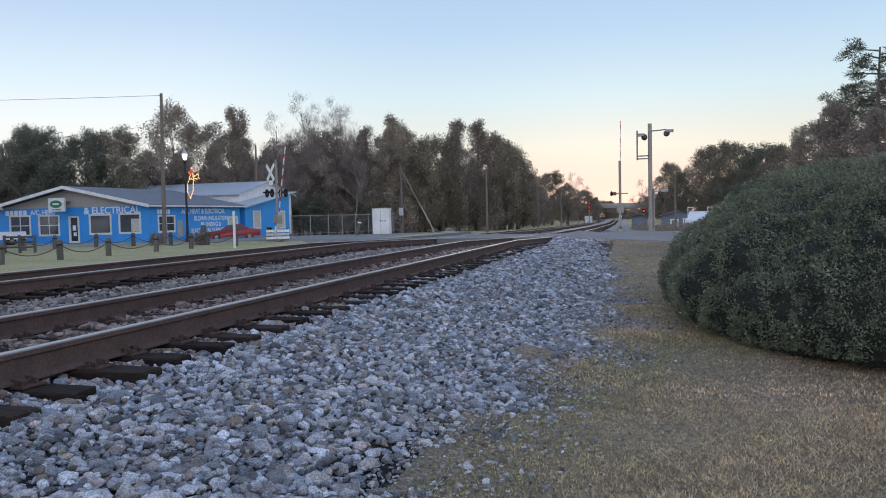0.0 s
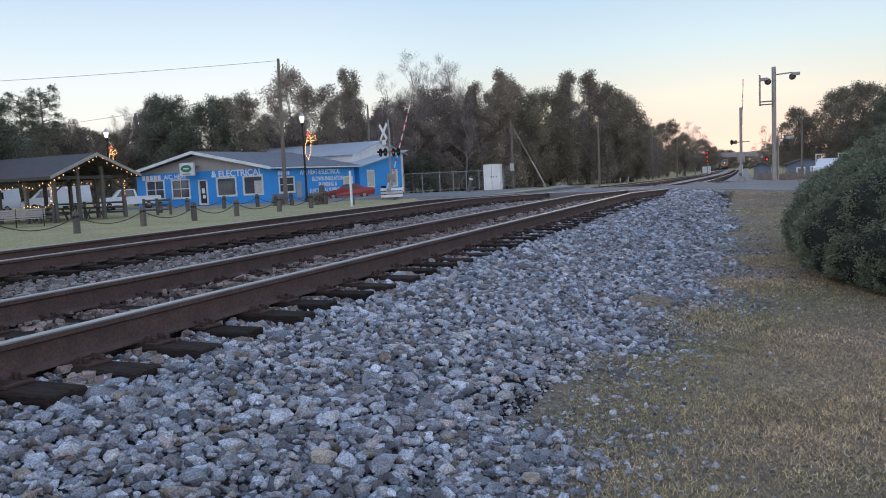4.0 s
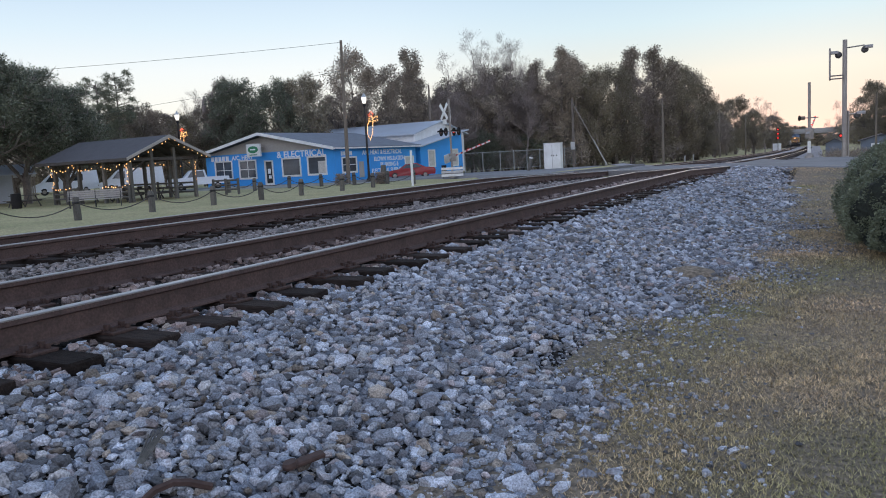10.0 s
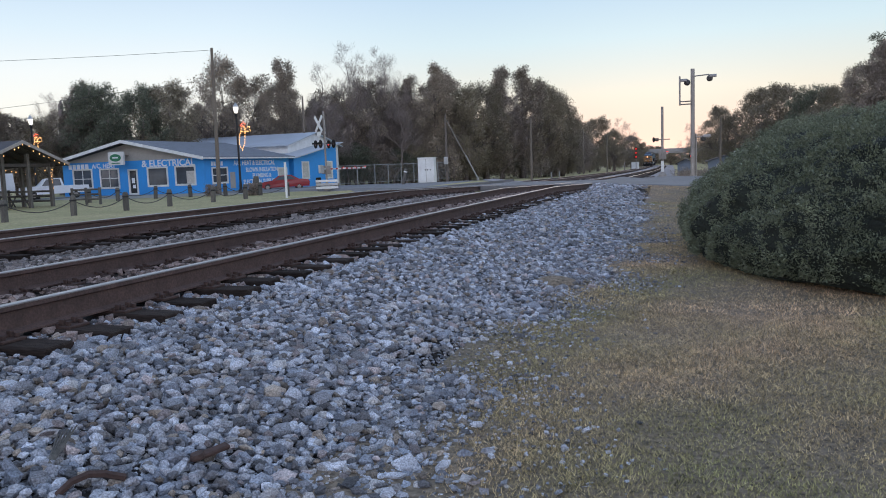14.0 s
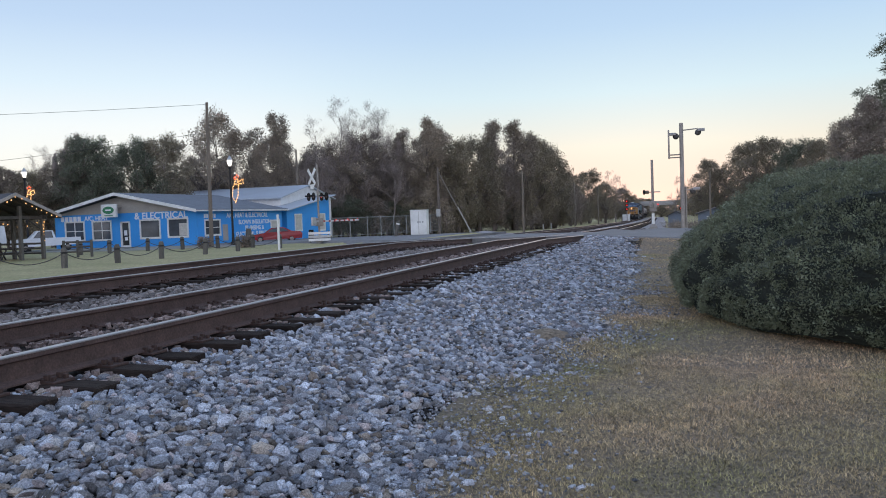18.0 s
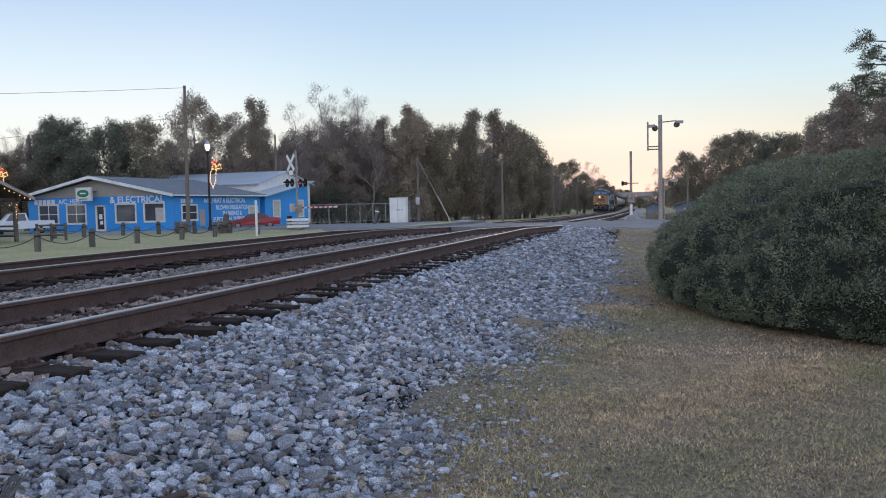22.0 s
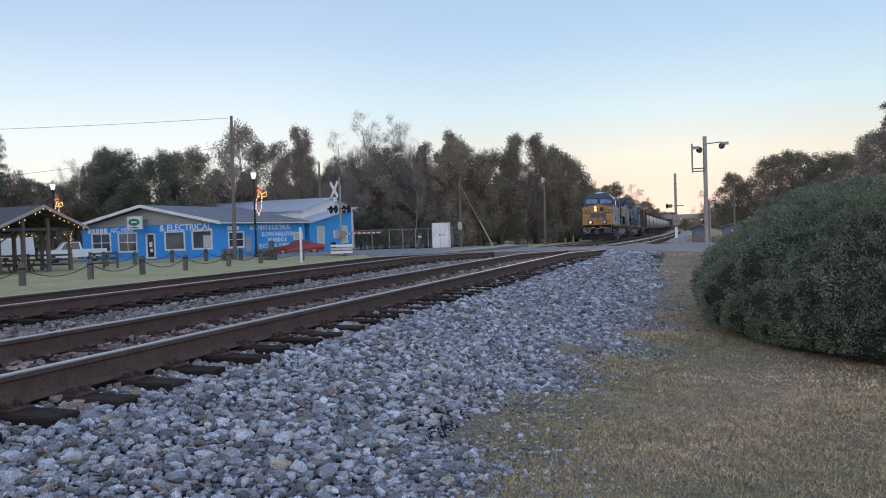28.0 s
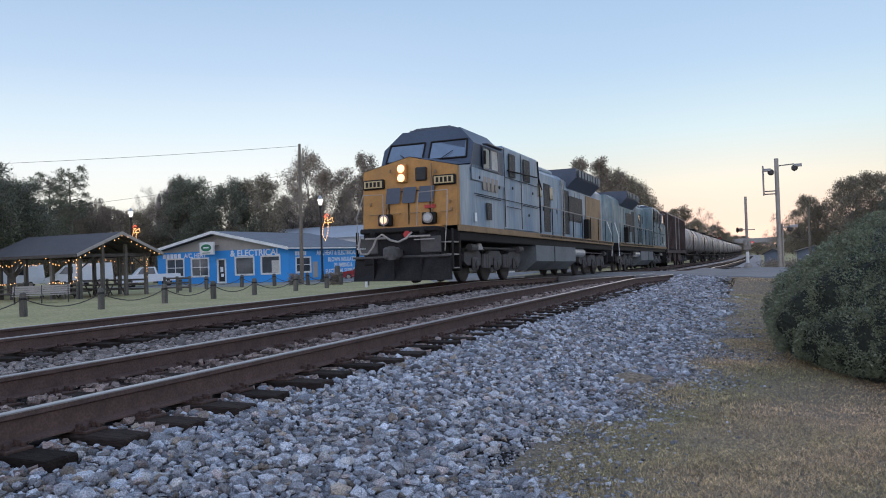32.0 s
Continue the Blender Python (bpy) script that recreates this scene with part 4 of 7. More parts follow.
def tree(kind, x, y, top, wide=1.0, group="wood beyond the tracks"):
    k = KINDS[kind][tree_rnd.randrange(len(KINDS[kind]))]
    z = height(x, y)
    s = (top - z) / max(top_of(k[0]), top_of(k[1]))
    m = Matrix.LocRotScale((x, y, z), Euler((0, 0, tree_rnd.random() * 6.28)), (s * wide, s * wide, s))
    t = thing("tree", m, TREE_WORDS[kind], "tree", group)
    part("trunk", k[0], None, t)
    part("crown", k[1], None, t)
    if len(k) > 2:
        tagged(part("fine_growth", k[2], None, t), kind="stuff")


# skyline of the wood beyond the street
for kind, x, y, top, w in (
        ("dense", -58.4, 67.7, 11.5, 0.95), ("dense", -54.7, 69.9, 11.2, 0.9), ("oak", -53.2, 72.5, 11.6, 0.9), ("brown", -61.6, 68.9, 11.7, 0.6), ("bare", -74, 78, 11.5, 1),
        ("bare", -52.4, 79.5, 13.9, 0.8), ("airy", -51.5, 81.2, 15.2, 0.95), ("airy", -48.4, 82.9, 12.8, 0.9), ("cedar", -44.2, 83.2, 14.6, 0.9), ("bare", -44, 88, 14.6, 0.8)):
    tree(kind, x, y, top, w)
for kind, x, y, top, w in (
        ("bare", -42.2, 91, 17.4, 0.8), ("bare", -38.4, 90.7, 15.6, 0.8), ("bare", -37.7, 95.4, 16.8, 0.85), ("bare", -36, 98, 15.2, 0.9), ("cedar", -33.1, 97.3, 13.0, 1), ("cedar", -30, 98.4, 14.6, 1.1),
        ("cedar", -29.6, 102, 13.4, 1), ("oak", -27.5, 103.5, 12.2, 0.9), ("oak", -25.7, 108, 12.6, 0.9), ("cedar", -24.4, 112, 15.2, 1.1), ("cedar", -21.9, 115, 15.4, 1.15)):
    tree(kind, x, y, top, w)
for kind, x, y, top, w in (
        ("oak", -20.3, 119.7, 13.9, 0.8), ("oak", -18.9, 124, 12.6, 0.8), ("oak", -18.0, 128, 10.9, 0.75), ("pine", -68.5, 95.8, 11.2, 1.3), ("pine", -82.5, 76, 9.4, 1.3), ("pine", -62.9, 52.6, 10.8, 1.0), ("pine", -64, 56.2, 11.9, 1.0),
        ("bare", -67.2, 70.4, 10.1, 1), ("oak", -72, 66, 8, 1.2), ("oak", -64, 72, 7.6, 1.2), ("bare", -63, 66, 8.5, 0.9), ("oak", -69, 60, 7.2, 1.2), ("oak", -76, 60, 7.6, 1.3)):
    tree(kind, x, y, top, w)
# low wood, snags and bare trees seen between the pavilion and the shop
for kind, x, y, top, w in (("oak", -69, 59.5, 8.4, 1.0), ("airy", -67.2, 61.9, 8.8, 1.0), ("brown", -66, 63.5, 8.0, 1.2), ("oak", -64.6, 65.0, 7.6, 1.1), ("airy", -63, 67.0, 8.6, 1.0), ("brown", -61.5, 68, 7.6, 1.1), ("oak", -72, 56, 7.5, 1.2), ("bare", -63.6, 68, 10.6, 0.9)):
    tree(kind, x, y, top, w, "low wood behind the pavilion")
for x, y, top, r in ((-62.6, 66.9, 9.3, 0.28), (-61.7, 67.3, 9.7, 0.24)):
    solid("tree_snag", Geo().path([(x, y, -1.2), (x + 0.1, y, 3.0), (x - 0.05, y, 6.5), (x + 0.05, y, top - 0.5)], r, 7).tube((x + 0.05, y, top - 0.6), (x + 0.12, y, top), r * 0.9, 0.05, 6), M_twig, "broken grey-brown dead tree trunk standing in the wood", "dead tree", "dead trunks")
# bare trees along the front of the wood
br = random.Random(19)
for k in range(16):
    u = (k + br.random()) / 16
    tree("bare", -43 + 24 * u + br.uniform(-1, 1), 83 + 38 * u ** 1.2, br.uniform(7, 13.5), br.uniform(0.7, 1.0))
# the live oak behind the pavilion
for x, y, top, w in ((-46.5, 30.4, 10.2, 1.05), (-48.5, 34.6, 9.2, 1.0), (-50.5, 39.2, 8.3, 1.0), (-49, 26.0, 9.9, 1.05), (-54, 42, 6.8, 1.1), (-53, 33, 8.4, 1.1)):
    tree("canopy", x, y, top, w, "live oaks behind the pavilion")
# filling of the wood, lower and behind
fr = random.Random(5)
for k in range(46):
    u = fr.random()
    x, y = -66 + 47 * u, 76 + 52 * u ** 1.25
    x, y = x - fr.uniform(0, 9) + 2, y + fr.uniform(0, 8)
    tree(("oak", "cedar", "airy", "bare", "cedar")[k % 5], x, y, fr.uniform(5.5, 11.0), fr.uniform(0.9, 1.4))
for k in range(30):
    u = fr.random()
    tree(("oak", "brown", "dense")[k % 3], -44 + 26.5 * u + fr.uniform(-1, 1), 84 + 44 * u ** 1.3, fr.uniform(2.0, 4.2), 1.7, "undergrowth at the edge of the wood")
for k in range(14):
    u = fr.random()
    tree(("oak", "cedar", "dense")[k % 3], -74 + 50 * u + fr.uniform(-14, -6), 84 + 52 * u ** 1.25 + fr.uniform(6, 16), fr.uniform(5, 8.5), 1.5)
for k in range(24):
    u = fr.random()
    tree(("cedar", "airy", "bare", "airy")[k % 4], -52 + 20 * u + fr.uniform(-2, 2), 87 + 14 * u + fr.uniform(0, 7), fr.uniform(7.5, 13.5), fr.uniform(0.8, 1.15))
for k in range(16):
    u = fr.random()
    tree(("bare", "brown", "oak")[k % 3], -20 - 3 * u + fr.uniform(-4, 1.5), 128 + 75 * u, fr.uniform(1.8, 4.0), 1.7, "undergrowth at the edge of the wood")
# woods further along the line
for kind, x, y, top, w in (("oak", -26.3, 198, 11.4, 1), ("oak", -22.6, 208, 12.3, 1), ("bare", -18.8, 209, 11.6, 1.0), ("bare", -16.2, 214, 10.4, 1.1), ("oak", -17.2, 199, 7.8, 1), ("oak", -18.2, 259, 8.1, 1.1), ("oak", -20.4, 329, 7, 1.2), ("oak", -24, 188, 7.6, 1.1), ("bare", -20, 165, 5.5, 1.2), ("brown", -19, 152, 4.5, 1.3), ("brown", -22, 170, 7.5, 1.3)):
    tree(kind, x, y, top, w, "woods further along the line")
for k in range(18):
    y = fr.uniform(190, 480)
    tree(("oak", "brown", "bare")[k % 3], bend(y) - fr.uniform(16, 40), y, float(np.interp(y, (190, 480), (6.5, 5.5))) + fr.uniform(-1, 1), 1.3, "woods further along the line")
for k in range(16):
    y = fr.uniform(150, 470)
    tree(("oak", "dense", "bare")[k % 3], bend(y) + fr.uniform(9, 34), y, float(np.interp(y, (150, 470), (5.5, 5.0))) + fr.uniform(-1, 1.0), 1.3, "woods further along the line")
for k in range(10):
    tree("oak", fr.uniform(-75, 45), fr.uniform(520, 600), fr.uniform(5, 9), 2.2, "woods at the horizon")
for k in range(14):
    tree(("oak", "dense", "brown")[k % 3], fr.uniform(-115, -72), fr.uniform(15, 72), fr.uniform(5, 8), 1.4, "trees west of the lawn")
# trees east of the line
for kind, x, y, top, w in (("bare", 0.9, 140.6, 6.5, 1.1), ("oak", 6.4, 130.6, 8.6, 0.8), ("oak", 7.8, 120.6, 6.9, 0.9), ("oak", 11.5, 115.4, 9.9, 0.9), ("oak", 13.2, 105.2, 9.5, 1), ("dense", 16.2, 99.9, 8.8, 1), ("oak", 17.9, 94.6, 8.0, 1),
                            ("cedar", 17.1, 79.6, 8.6, 0.8), ("pine", 16.4, 51.5, 10.9, 1.25), ("pine", 15.7, 55.3, 8.7, 1.2), ("brown", 14.0, 49.6, 6.9, 0.9), ("brown", 14.8, 57.6, 6.7, 1.0), ("brown", 15.6, 47.3, 6.1, 1.1), ("pine", 19.2, 58.7, 9.4, 1.2)):
    tree(kind, x, y, top, w, "trees east of the line")
for k in range(24):
    u = fr.random()
    x, y = 12 + 22 * u + fr.uniform(0, 6), 125 - 62 * u + fr.uniform(-4, 10)
    tree(("oak", "dense", "oak", "brown")[k % 4], x, y, fr.uniform(4.0, 7.4), 1.3, "trees east of the line")


# ---- the blue shop ----
def window(parent, m, w, h, mat_pane=None, blind=0.0, rail=True):
    """A white-framed window in the plane y = 0 of m, facing -y, from its lower left corner."""
    win = part("window", Geo().box(0.02, w - 0.02, 0.02, 0.05, 0.02, h - 0.02), mat_pane or M_shop_glass, parent, m=m)
    fr = Geo()
    for x0, x1, z0, z1 in ((-0.1, w + 0.1, -0.14, 0.03), (-0.1, w + 0.1, h - 0.03, h + 0.1), (-0.1, 0.04, 0.03, h - 0.03), (w - 0.04, w + 0.1, 0.03, h - 0.03)):
        fr.box(x0, x1, -0.06, 0.04, z0, z1, 0.006)
    part("window_frame", fr, M_white, win, "white painted frame")
    if rail:
        part("sash_bar", Geo().box(0.04, w - 0.04, -0.02, 0.018, h * 0.5 - 0.03, h * 0.5 + 0.03), M_white, win)
        part("mullion", Geo().box(w * 0.5 - 0.03, w * 0.5 + 0.03, -0.024, 0.016, 0.03, h - 0.03), M_white, win)
    if blind:
        part("blind", Geo().box(w * (1 - blind), w - 0.05, 0.005, 0.018, 0.05, h * 0.75), M_blind, win, "cream paper sheet behind the glass")
    return win


shop = thing("shop_building", None, "single-storey blue painted shop with white lettering and a low gable", "shop")
F0, F1, FY, SYE = -51.2, -36.0, 55.0, 69.2


def wall_with_holes(x0, x1, z0, z1, holes, y0, y1):
    """One connected wall from y0 to y1 with openings (x0, x1, z0, z1) right through it."""
    xs = sorted({x0, x1, *(h[0] for h in holes), *(h[1] for h in holes)})
    zs = sorted({z0, z1, *(h[2] for h in holes), *(h[3] for h in holes)})
    full = lambda i, k: 0 <= i < len(xs) - 1 and 0 <= k < len(zs) - 1 and not any(a <= xs[i] < b and c <= zs[k] < d for a, b, c, d in holes)
    at, vs, fs = {}, [], []

    def vert(i, k, y):
        if (i, k, y) not in at:
            at[i, k, y] = len(vs)
            vs.append((xs[i], y, zs[k]))
        return at[i, k, y]

    for i in range(len(xs) - 1):
        for k in range(len(zs) - 1):
            if not full(i, k):
                continue
            ring = ((i, k), (i + 1, k), (i + 1, k + 1), (i, k + 1))
            for y in (y0, y1):
                fs.append(tuple(vert(a, b, y) for a, b in ring))
            for (p, q), (di, dk) in zip(zip(ring, ring[1:] + ring[:1]), ((0, -1), (1, 0), (0, 1), (-1, 0))):
                if not full(i + di, k + dk):
                    fs.append((vert(*p, y0), vert(*q, y0), vert(*q, y1), vert(*p, y1)))
    return Geo().add(vs, fs)


WIN = [(-50.0, -47.95, -0.2, 1.4), (-46.95, -44.98, -0.2, 1.38), (-41.8, -39.8, -0.15, 1.34), (-38.9, -36.95, -0.12, 1.36)]
part("front_wall", wall_with_holes(F0, F1, -1.1, 2.06, WIN + [(-43.9, -42.95, -1.1, 1.25)], FY, FY + 0.2), M_blue, shop)
side = wall_with_holes(FY + 0.2, SYE, -1.1, 2.06, [(56.1, 58.3, -0.1, 1.15), (67.0, 68.6, -0.6, 0.95)], 0, 0.2)
part("side_wall", side, M_blue, shop, m=pose(F1, 0, 0, 0, 0, 90))
part("west_wall", Geo().box(F0, F0 + 0.2, FY + 0.2, SYE, -1.1, 2.06), M_blue, shop)
part("back_wall", Geo().box(F0 + 0.2, F1 - 0.2, SYE - 0.2, SYE, -1.1, 2.06), M_blue, shop)
part("gable", Geo().prism([(F0, 2.06), (F1, 2.06), (-43.7, 3.6)], "y", FY + 0.02, FY + 0.18), M_tan, shop, "tan board gable")
part("floor_slab", Geo().box(F0 + 0.2, F1 - 0.2, FY + 0.2, SYE - 0.2, -1.1, -0.85), M_concrete, shop)
PX, PZ = -43.7, 3.85
for a, b, nm in ((F0 - 0.7, PX, "roof_slope"), (PX, F1 + 0.6, "roof_slope")):
    za, zb = (2.12, PZ) if a < PX - 1 else (PZ, 2.12)
    part(nm, Geo().prism([(a, za), (b, zb), (b, zb - 0.12), (a, za - 0.12)], "y", FY - 0.9, SYE + 0.3), M_roof, shop)
    part("fascia", Geo().prism([(a, za + 0.02), (b, zb + 0.02), (b, zb - 0.24), (a, za - 0.24)], "y", FY - 0.96, FY - 0.902), M_white, shop, "white barge board")
part("gutter", Geo().box(F1 + 0.56, F1 + 0.66, FY - 0.9, SYE + 0.3, 1.94, 2.06), M_white, shop)
for k, (a, b, c, d) in enumerate(WIN):
    window(shop, pose(a, FY, c), b - a, d - c, None, (0, 0, 0, 0.45)[k], k < 2)
window(shop, pose(F1, 56.1, -0.1, 0, 0, 90), 2.2, 1.25)
window(shop, pose(F1, 67.0, -0.6, 0, 0, 90), 1.6, 1.55, M_blind, rail=False)
door = part("door", Geo().box(-43.82, -43.02, FY + 0.05, FY + 0.09, -0.92, 1.2), M_glass_dark, shop)
g = Geo()
for x0, x1, z0, z1 in ((-43.95, -43.8, -0.95, 1.3), (-43.05, -42.9, -0.95, 1.3), (-43.95, -42.9, 1.2, 1.32), (-43.8, -43.05, -0.95, -0.78)):
    g.box(x0, x1, FY - 0.05, FY + 0.06, z0, z1)
part("door_frame", g, M_white, door, "white painted frame")
part("notice", Geo().box(-43.62, -43.3, FY + 0.03, FY + 0.045, 0.1, 0.55), M_letter, door, "small white notice on the glass")
part("notice", Geo().box(-43.55, -43.25, FY + 0.03, FY + 0.045, -0.35, -0.05), M_letter, door, "small white notice on the glass")
sign = part("sign_box", Geo().box(-45.1, -43.5, FY - 1.0, FY - 0.75, 1.72, 2.86, 0.03), M_white, shop, "white box sign with a green oval")
part("oval", Geo().lathe([(0.52, 0), (0.52, 0.02)], 24, pose(-44.3, FY - 1.0, 2.35, 90, 0, 0) @ Matrix.Diagonal((1.15, 0.62, 1, 1))), M_sign_green, sign)
part("oval_bar", Geo().box(-44.6, -44.0, FY - 1.03, FY - 1.02, 2.3, 2.42), M_letter, sign)
part("caption_bar", Geo().box(-44.75, -43.85, FY - 1.012, FY - 1.0, 1.84, 1.92), M_sign_green, sign)
part("sign_bracket", Geo().box(-44.9, -43.7, FY - 0.75, FY, 2.5, 2.56), M_galv, sign)
g = Geo()
for k in range(5):
    g.box(-50.5 + k * 0.47, -50.5 + k * 0.47 + 0.36, FY - 0.012, FY, 1.5, 1.92)
part("name_bars", g, M_letter, shop, "white painted bars where the name stands")
part("lettering", text_mesh("lettering", "A/C, HEAT", 0.56, M_letter), None, shop, m=pose(-46.55, FY - 0.008, 1.52, 90, 0, 0))
part("lettering", text_mesh("lettering", "& ELECTRICAL", 0.74, M_letter), None, shop, m=pose(-39.65, FY - 0.008, 1.48, 90, 0, 0) @ Matrix.Diagonal((1.16, 1.06, 1, 1)))
g = Geo()
for k in range(5):
    g.box(0, 0.012, 56.0 + k * 0.36, 56.0 + k * 0.36 + 0.27, 1.36, 1.72)
part("name_bars", g, M_letter, shop, "white painted bars where the name stands", m=pose(F1, 0, 0))
for text, y, z, s in (("A/C, HEAT & ELECTRICAL", 62.9, 1.36, 0.62), ("BLOWN INSULATION", 64.1, 0.72, 0.58), ("PLUMBING &", 64.0, 0.16, 0.58), ("ELECTRICAL SUPPLIES", 63.6, -0.4, 0.58)):
    part("lettering", text_mesh("lettering", text, s, M_letter), None, shop, m=pose(F1 + 0.008, y, z, 90, 0, 90))
part("shutter_panel", Geo().box(0.0, 0.03, 58.7, 59.5, -0.7, 0.75), M_tan, shop, m=pose(F1, 0, 0))

rear = thing("rear_building", None, "blue block workshop with a pale metal roof behind the shop", "workshop")
side = wall_with_holes(70.2, 80.0, -1.1, 2.05, [(71.9, 73.3, -0.15, 1.5), (77.2, 78.8, -0.25, 1.5)], 0, 0.2).prism([(70.2, 2.05), (80.0, 2.05), (80.0, 3.55)], "y", 0, 0.2)
part("annex_wall", side, M_blue, rear, m=pose(-36.0, 0, 0, 0, 0, 90))
part("annex_end", Geo().box(-50, -36.2, 79.8, 80, -1.1, 3.55), M_blue, rear)
part("annex_front", Geo().box(-50, -36.2, 70.2, 70.4, -1.1, 2.05), M_blue, rear)
part("annex_roof", Geo().prism([(69.4, 2.0), (80.6, 3.75), (80.6, 3.65), (69.4, 1.9)], "x", -50, -35.3), M_metal_roof, rear, "pale metal sheet roof")
part("hall_wall", Geo().box(-53, -38.2, 73, 85, -1.1, 3.5).prism([(73, 3.5), (85, 3.5), (79, 4.8)], "x", -38.3, -38.2), M_white, rear, "white gable wall")
for a, b in (((72.4, 3.42), (79, 4.95)), ((79, 4.95), (85.6, 3.42))):
    part("hall_roof", Geo().prism([a, b, (b[0], b[1] - 0.1), (a[0], a[1] - 0.1)], "x", -54.5, -37.8), M_metal_roof, rear, "pale metal sheet roof")
window(rear, pose(-36.0, 71.9, -0.15, 0, 0, 90), 1.4, 1.65, M_blind, rail=False)
window(rear, pose(-36.0, 77.2, -0.25, 0, 0, 90), 1.6, 1.75, M_blind, rail=False)


# pale gravel forecourt
g = Geo()
g.add([(-52, 47.5, -0.93), (-36, 46, -0.93), (-29, 49.5, -0.93), (-25, 51, -0.9), (-28, 52, -0.87), (-35.5, 52.9, -0.92), (-35.5, 55, -0.93), (-52, 55, -0.93)], [tuple(range(8))])
solid("forecourt", g, material("pale_sandy_gravel", (0.30, 0.285, 0.25), 0.95, 0, (0.22, 0.22, 0.17), 0.4, 0.7, 12, 0.2, 0.3), kind="structure")


# ---- lawn posts and ropes ----
def bollard_mesh(seed):
    rnd = random.Random(seed)
    g = Geo().lathe([(0.14, -0.1), (0.145, 0.3), (0.135, 0.8), (0.11, 0.9), (0.06, 0.93)], 10)
    g.v = [(x + rnd.uniform(-0.012, 0.012), y + rnd.uniform(-0.012, 0.012), z) for x, y, z in g.v]
    return g.mesh("post_body", M_post)


BOLL = [bollard_mesh(s) for s in range(3)]
BAND = Geo().lathe([(0.15, 0.66), (0.155, 0.68), (0.155, 0.72), (0.15, 0.74)], 10).mesh("rope_band", M_iron)
front = [(-23.1, y) for y in (4.6, 8.5, 12.5, 16.4, 19.8, 23.5, 27.2, 30.6, 33.9, 37.8, 41.2)] + [(-21.9, 44.3)]
back = [(-35.2, 41.0), (-34.6, 43.0), (-33.2, 45.2), (-31.2, 46.5), (-28.4, 46.8), (-25.4, 46.6)]
for row in (front, back):
    for k, (x, y) in enumerate(row):
        b = thing("bollard", pose(x, y, Z_LEFT, random.uniform(-2, 2), random.uniform(-2, 2), k * 47), "weathered grey timber bollard with a rope, on the lawn", "bollard", "bollards round the lawn")
        part("post_body", BOLL[k % 3], None, b)
        part("rope_band", BAND, None, b)
    for (xa, ya), (xb, yb) in zip(row, row[1:]):
        pts = [(xa + (xb - xa) * s, ya + (yb - ya) * s, Z_LEFT + 0.70 - 0.42 * 4 * s * (1 - s)) for s in [i / 10 for i in range(11)]]
        solid("rope", Geo().path(pts, 0.022, 5), M_dark_wood, "slack rope slung between two lawn bollards", "rope", "ropes round the lawn")
solid("marker_post", Geo().box(-20.2, -20.08, 41.1, 41.22, -1.0, 1.25, 0.015), M_white, "plain white timber marker post on the lawn", "post")
solid("tree_stump", Geo().lathe([(0.3, -0.1), (0.24, 0.4), (0.2, 1.2), (0.16, 1.35)], 9, pose(-26.4, 47.6, Z_LEFT, 0, 4, 0)), M_post, "tall weathered timber stump by the lawn", "stump")
shrub_v, shrub_f = leaf_cards(np.array([(rx, ry, rz) for rx in (-0.25, 0, 0.25) for ry in (-0.2, 0.2) for rz in (0.15, 0.4, 0.65)]), 60, 0.12, 0.13, 0.03, np.random.RandomState(3))
SHRUB = arrays("leaves", shrub_v, shrub_f, M_leaf_brown, 4)
for x, y in ((-30.0, 47.4), (-26.2, 47.0)):
    t = thing("small_shrub", pose(x, y, Z_LEFT), "small brown winter shrub at the lawn's edge", "shrub", "small shrubs")
    part("leaves", SHRUB, None, t)


# ---- poles, lamps and wires ----
def pole(x, y, z, top, r, label, mat=M_pole, name="utility_pole"):
    t = thing(name, pose(x, y, z), label, "utility pole", "utility poles")
    part("shaft", Geo().tube((0, 0, -0.3), (0, 0, top - z), r, r * 0.62, 9), mat, t)
    return t


UP = pole(-31.5, 50.5, -0.95, 10.2, 0.17, "tall weathered timber utility pole in front of the shop")
UP.matrix_basis = pose(-31.5, 50.5, -0.95, 0, 0.9, 0)
part("insulator", Geo().lathe([(0.05, 0), (0.08, 0.06), (0.05, 0.14)], 8, pose(0.0, 0, 10.6)), M_concrete, UP)
part("guy_plate", Geo().box(-0.2, 0.2, -0.03, 0.03, 9.2, 9.3), M_galv, UP)
P2 = pole(-15.6, 59.0, -0.75, 4.75, 0.12, "slim dark utility pole with a guy wire and meter box", M_bark)
part("meter_box", Geo().box(-0.16, 0.16, -0.28, -0.12, 1.5, 2.1, 0.02), M_box, P2, "pale grey meter box")
part("guy_wire", Geo().tube((0, 0, 5.2), (2.5, 0.6, 0.1), 0.03, n=5), M_galv, P2)
part("guy_guard", Geo().tube((2.5, 0.6, 0.1), (1.5, 0.36, 2.2), 0.06, n=6), M_concrete, P2, "pale plastic guy guard")
P3 = pole(-15.9, 93.0, -1.5, 5.95, 0.16, "timber utility pole at the edge of the wood")
part("crossarm", Geo().box(-0.5, 0.1, -0.05, 0.05, 7.1, 7.25), M_pole, P3)
pole(-39.4, 79, -0.95, 9.1, 0.16, "timber utility pole behind the workshop")
pole(-17.9, 150, -2.0, 6.5, 0.16, "timber utility pole along the line")
pole(-16.3, 175, -2.2, 6.2, 0.16, "timber utility pole along the line")
pole(13.5, 38, -0.6, 2.9, 0.1, "pale square post behind the bush", M_post, "post")
pole(5.4, 62, -1.0, 3.5, 0.09, "slim timber pole beside the street")


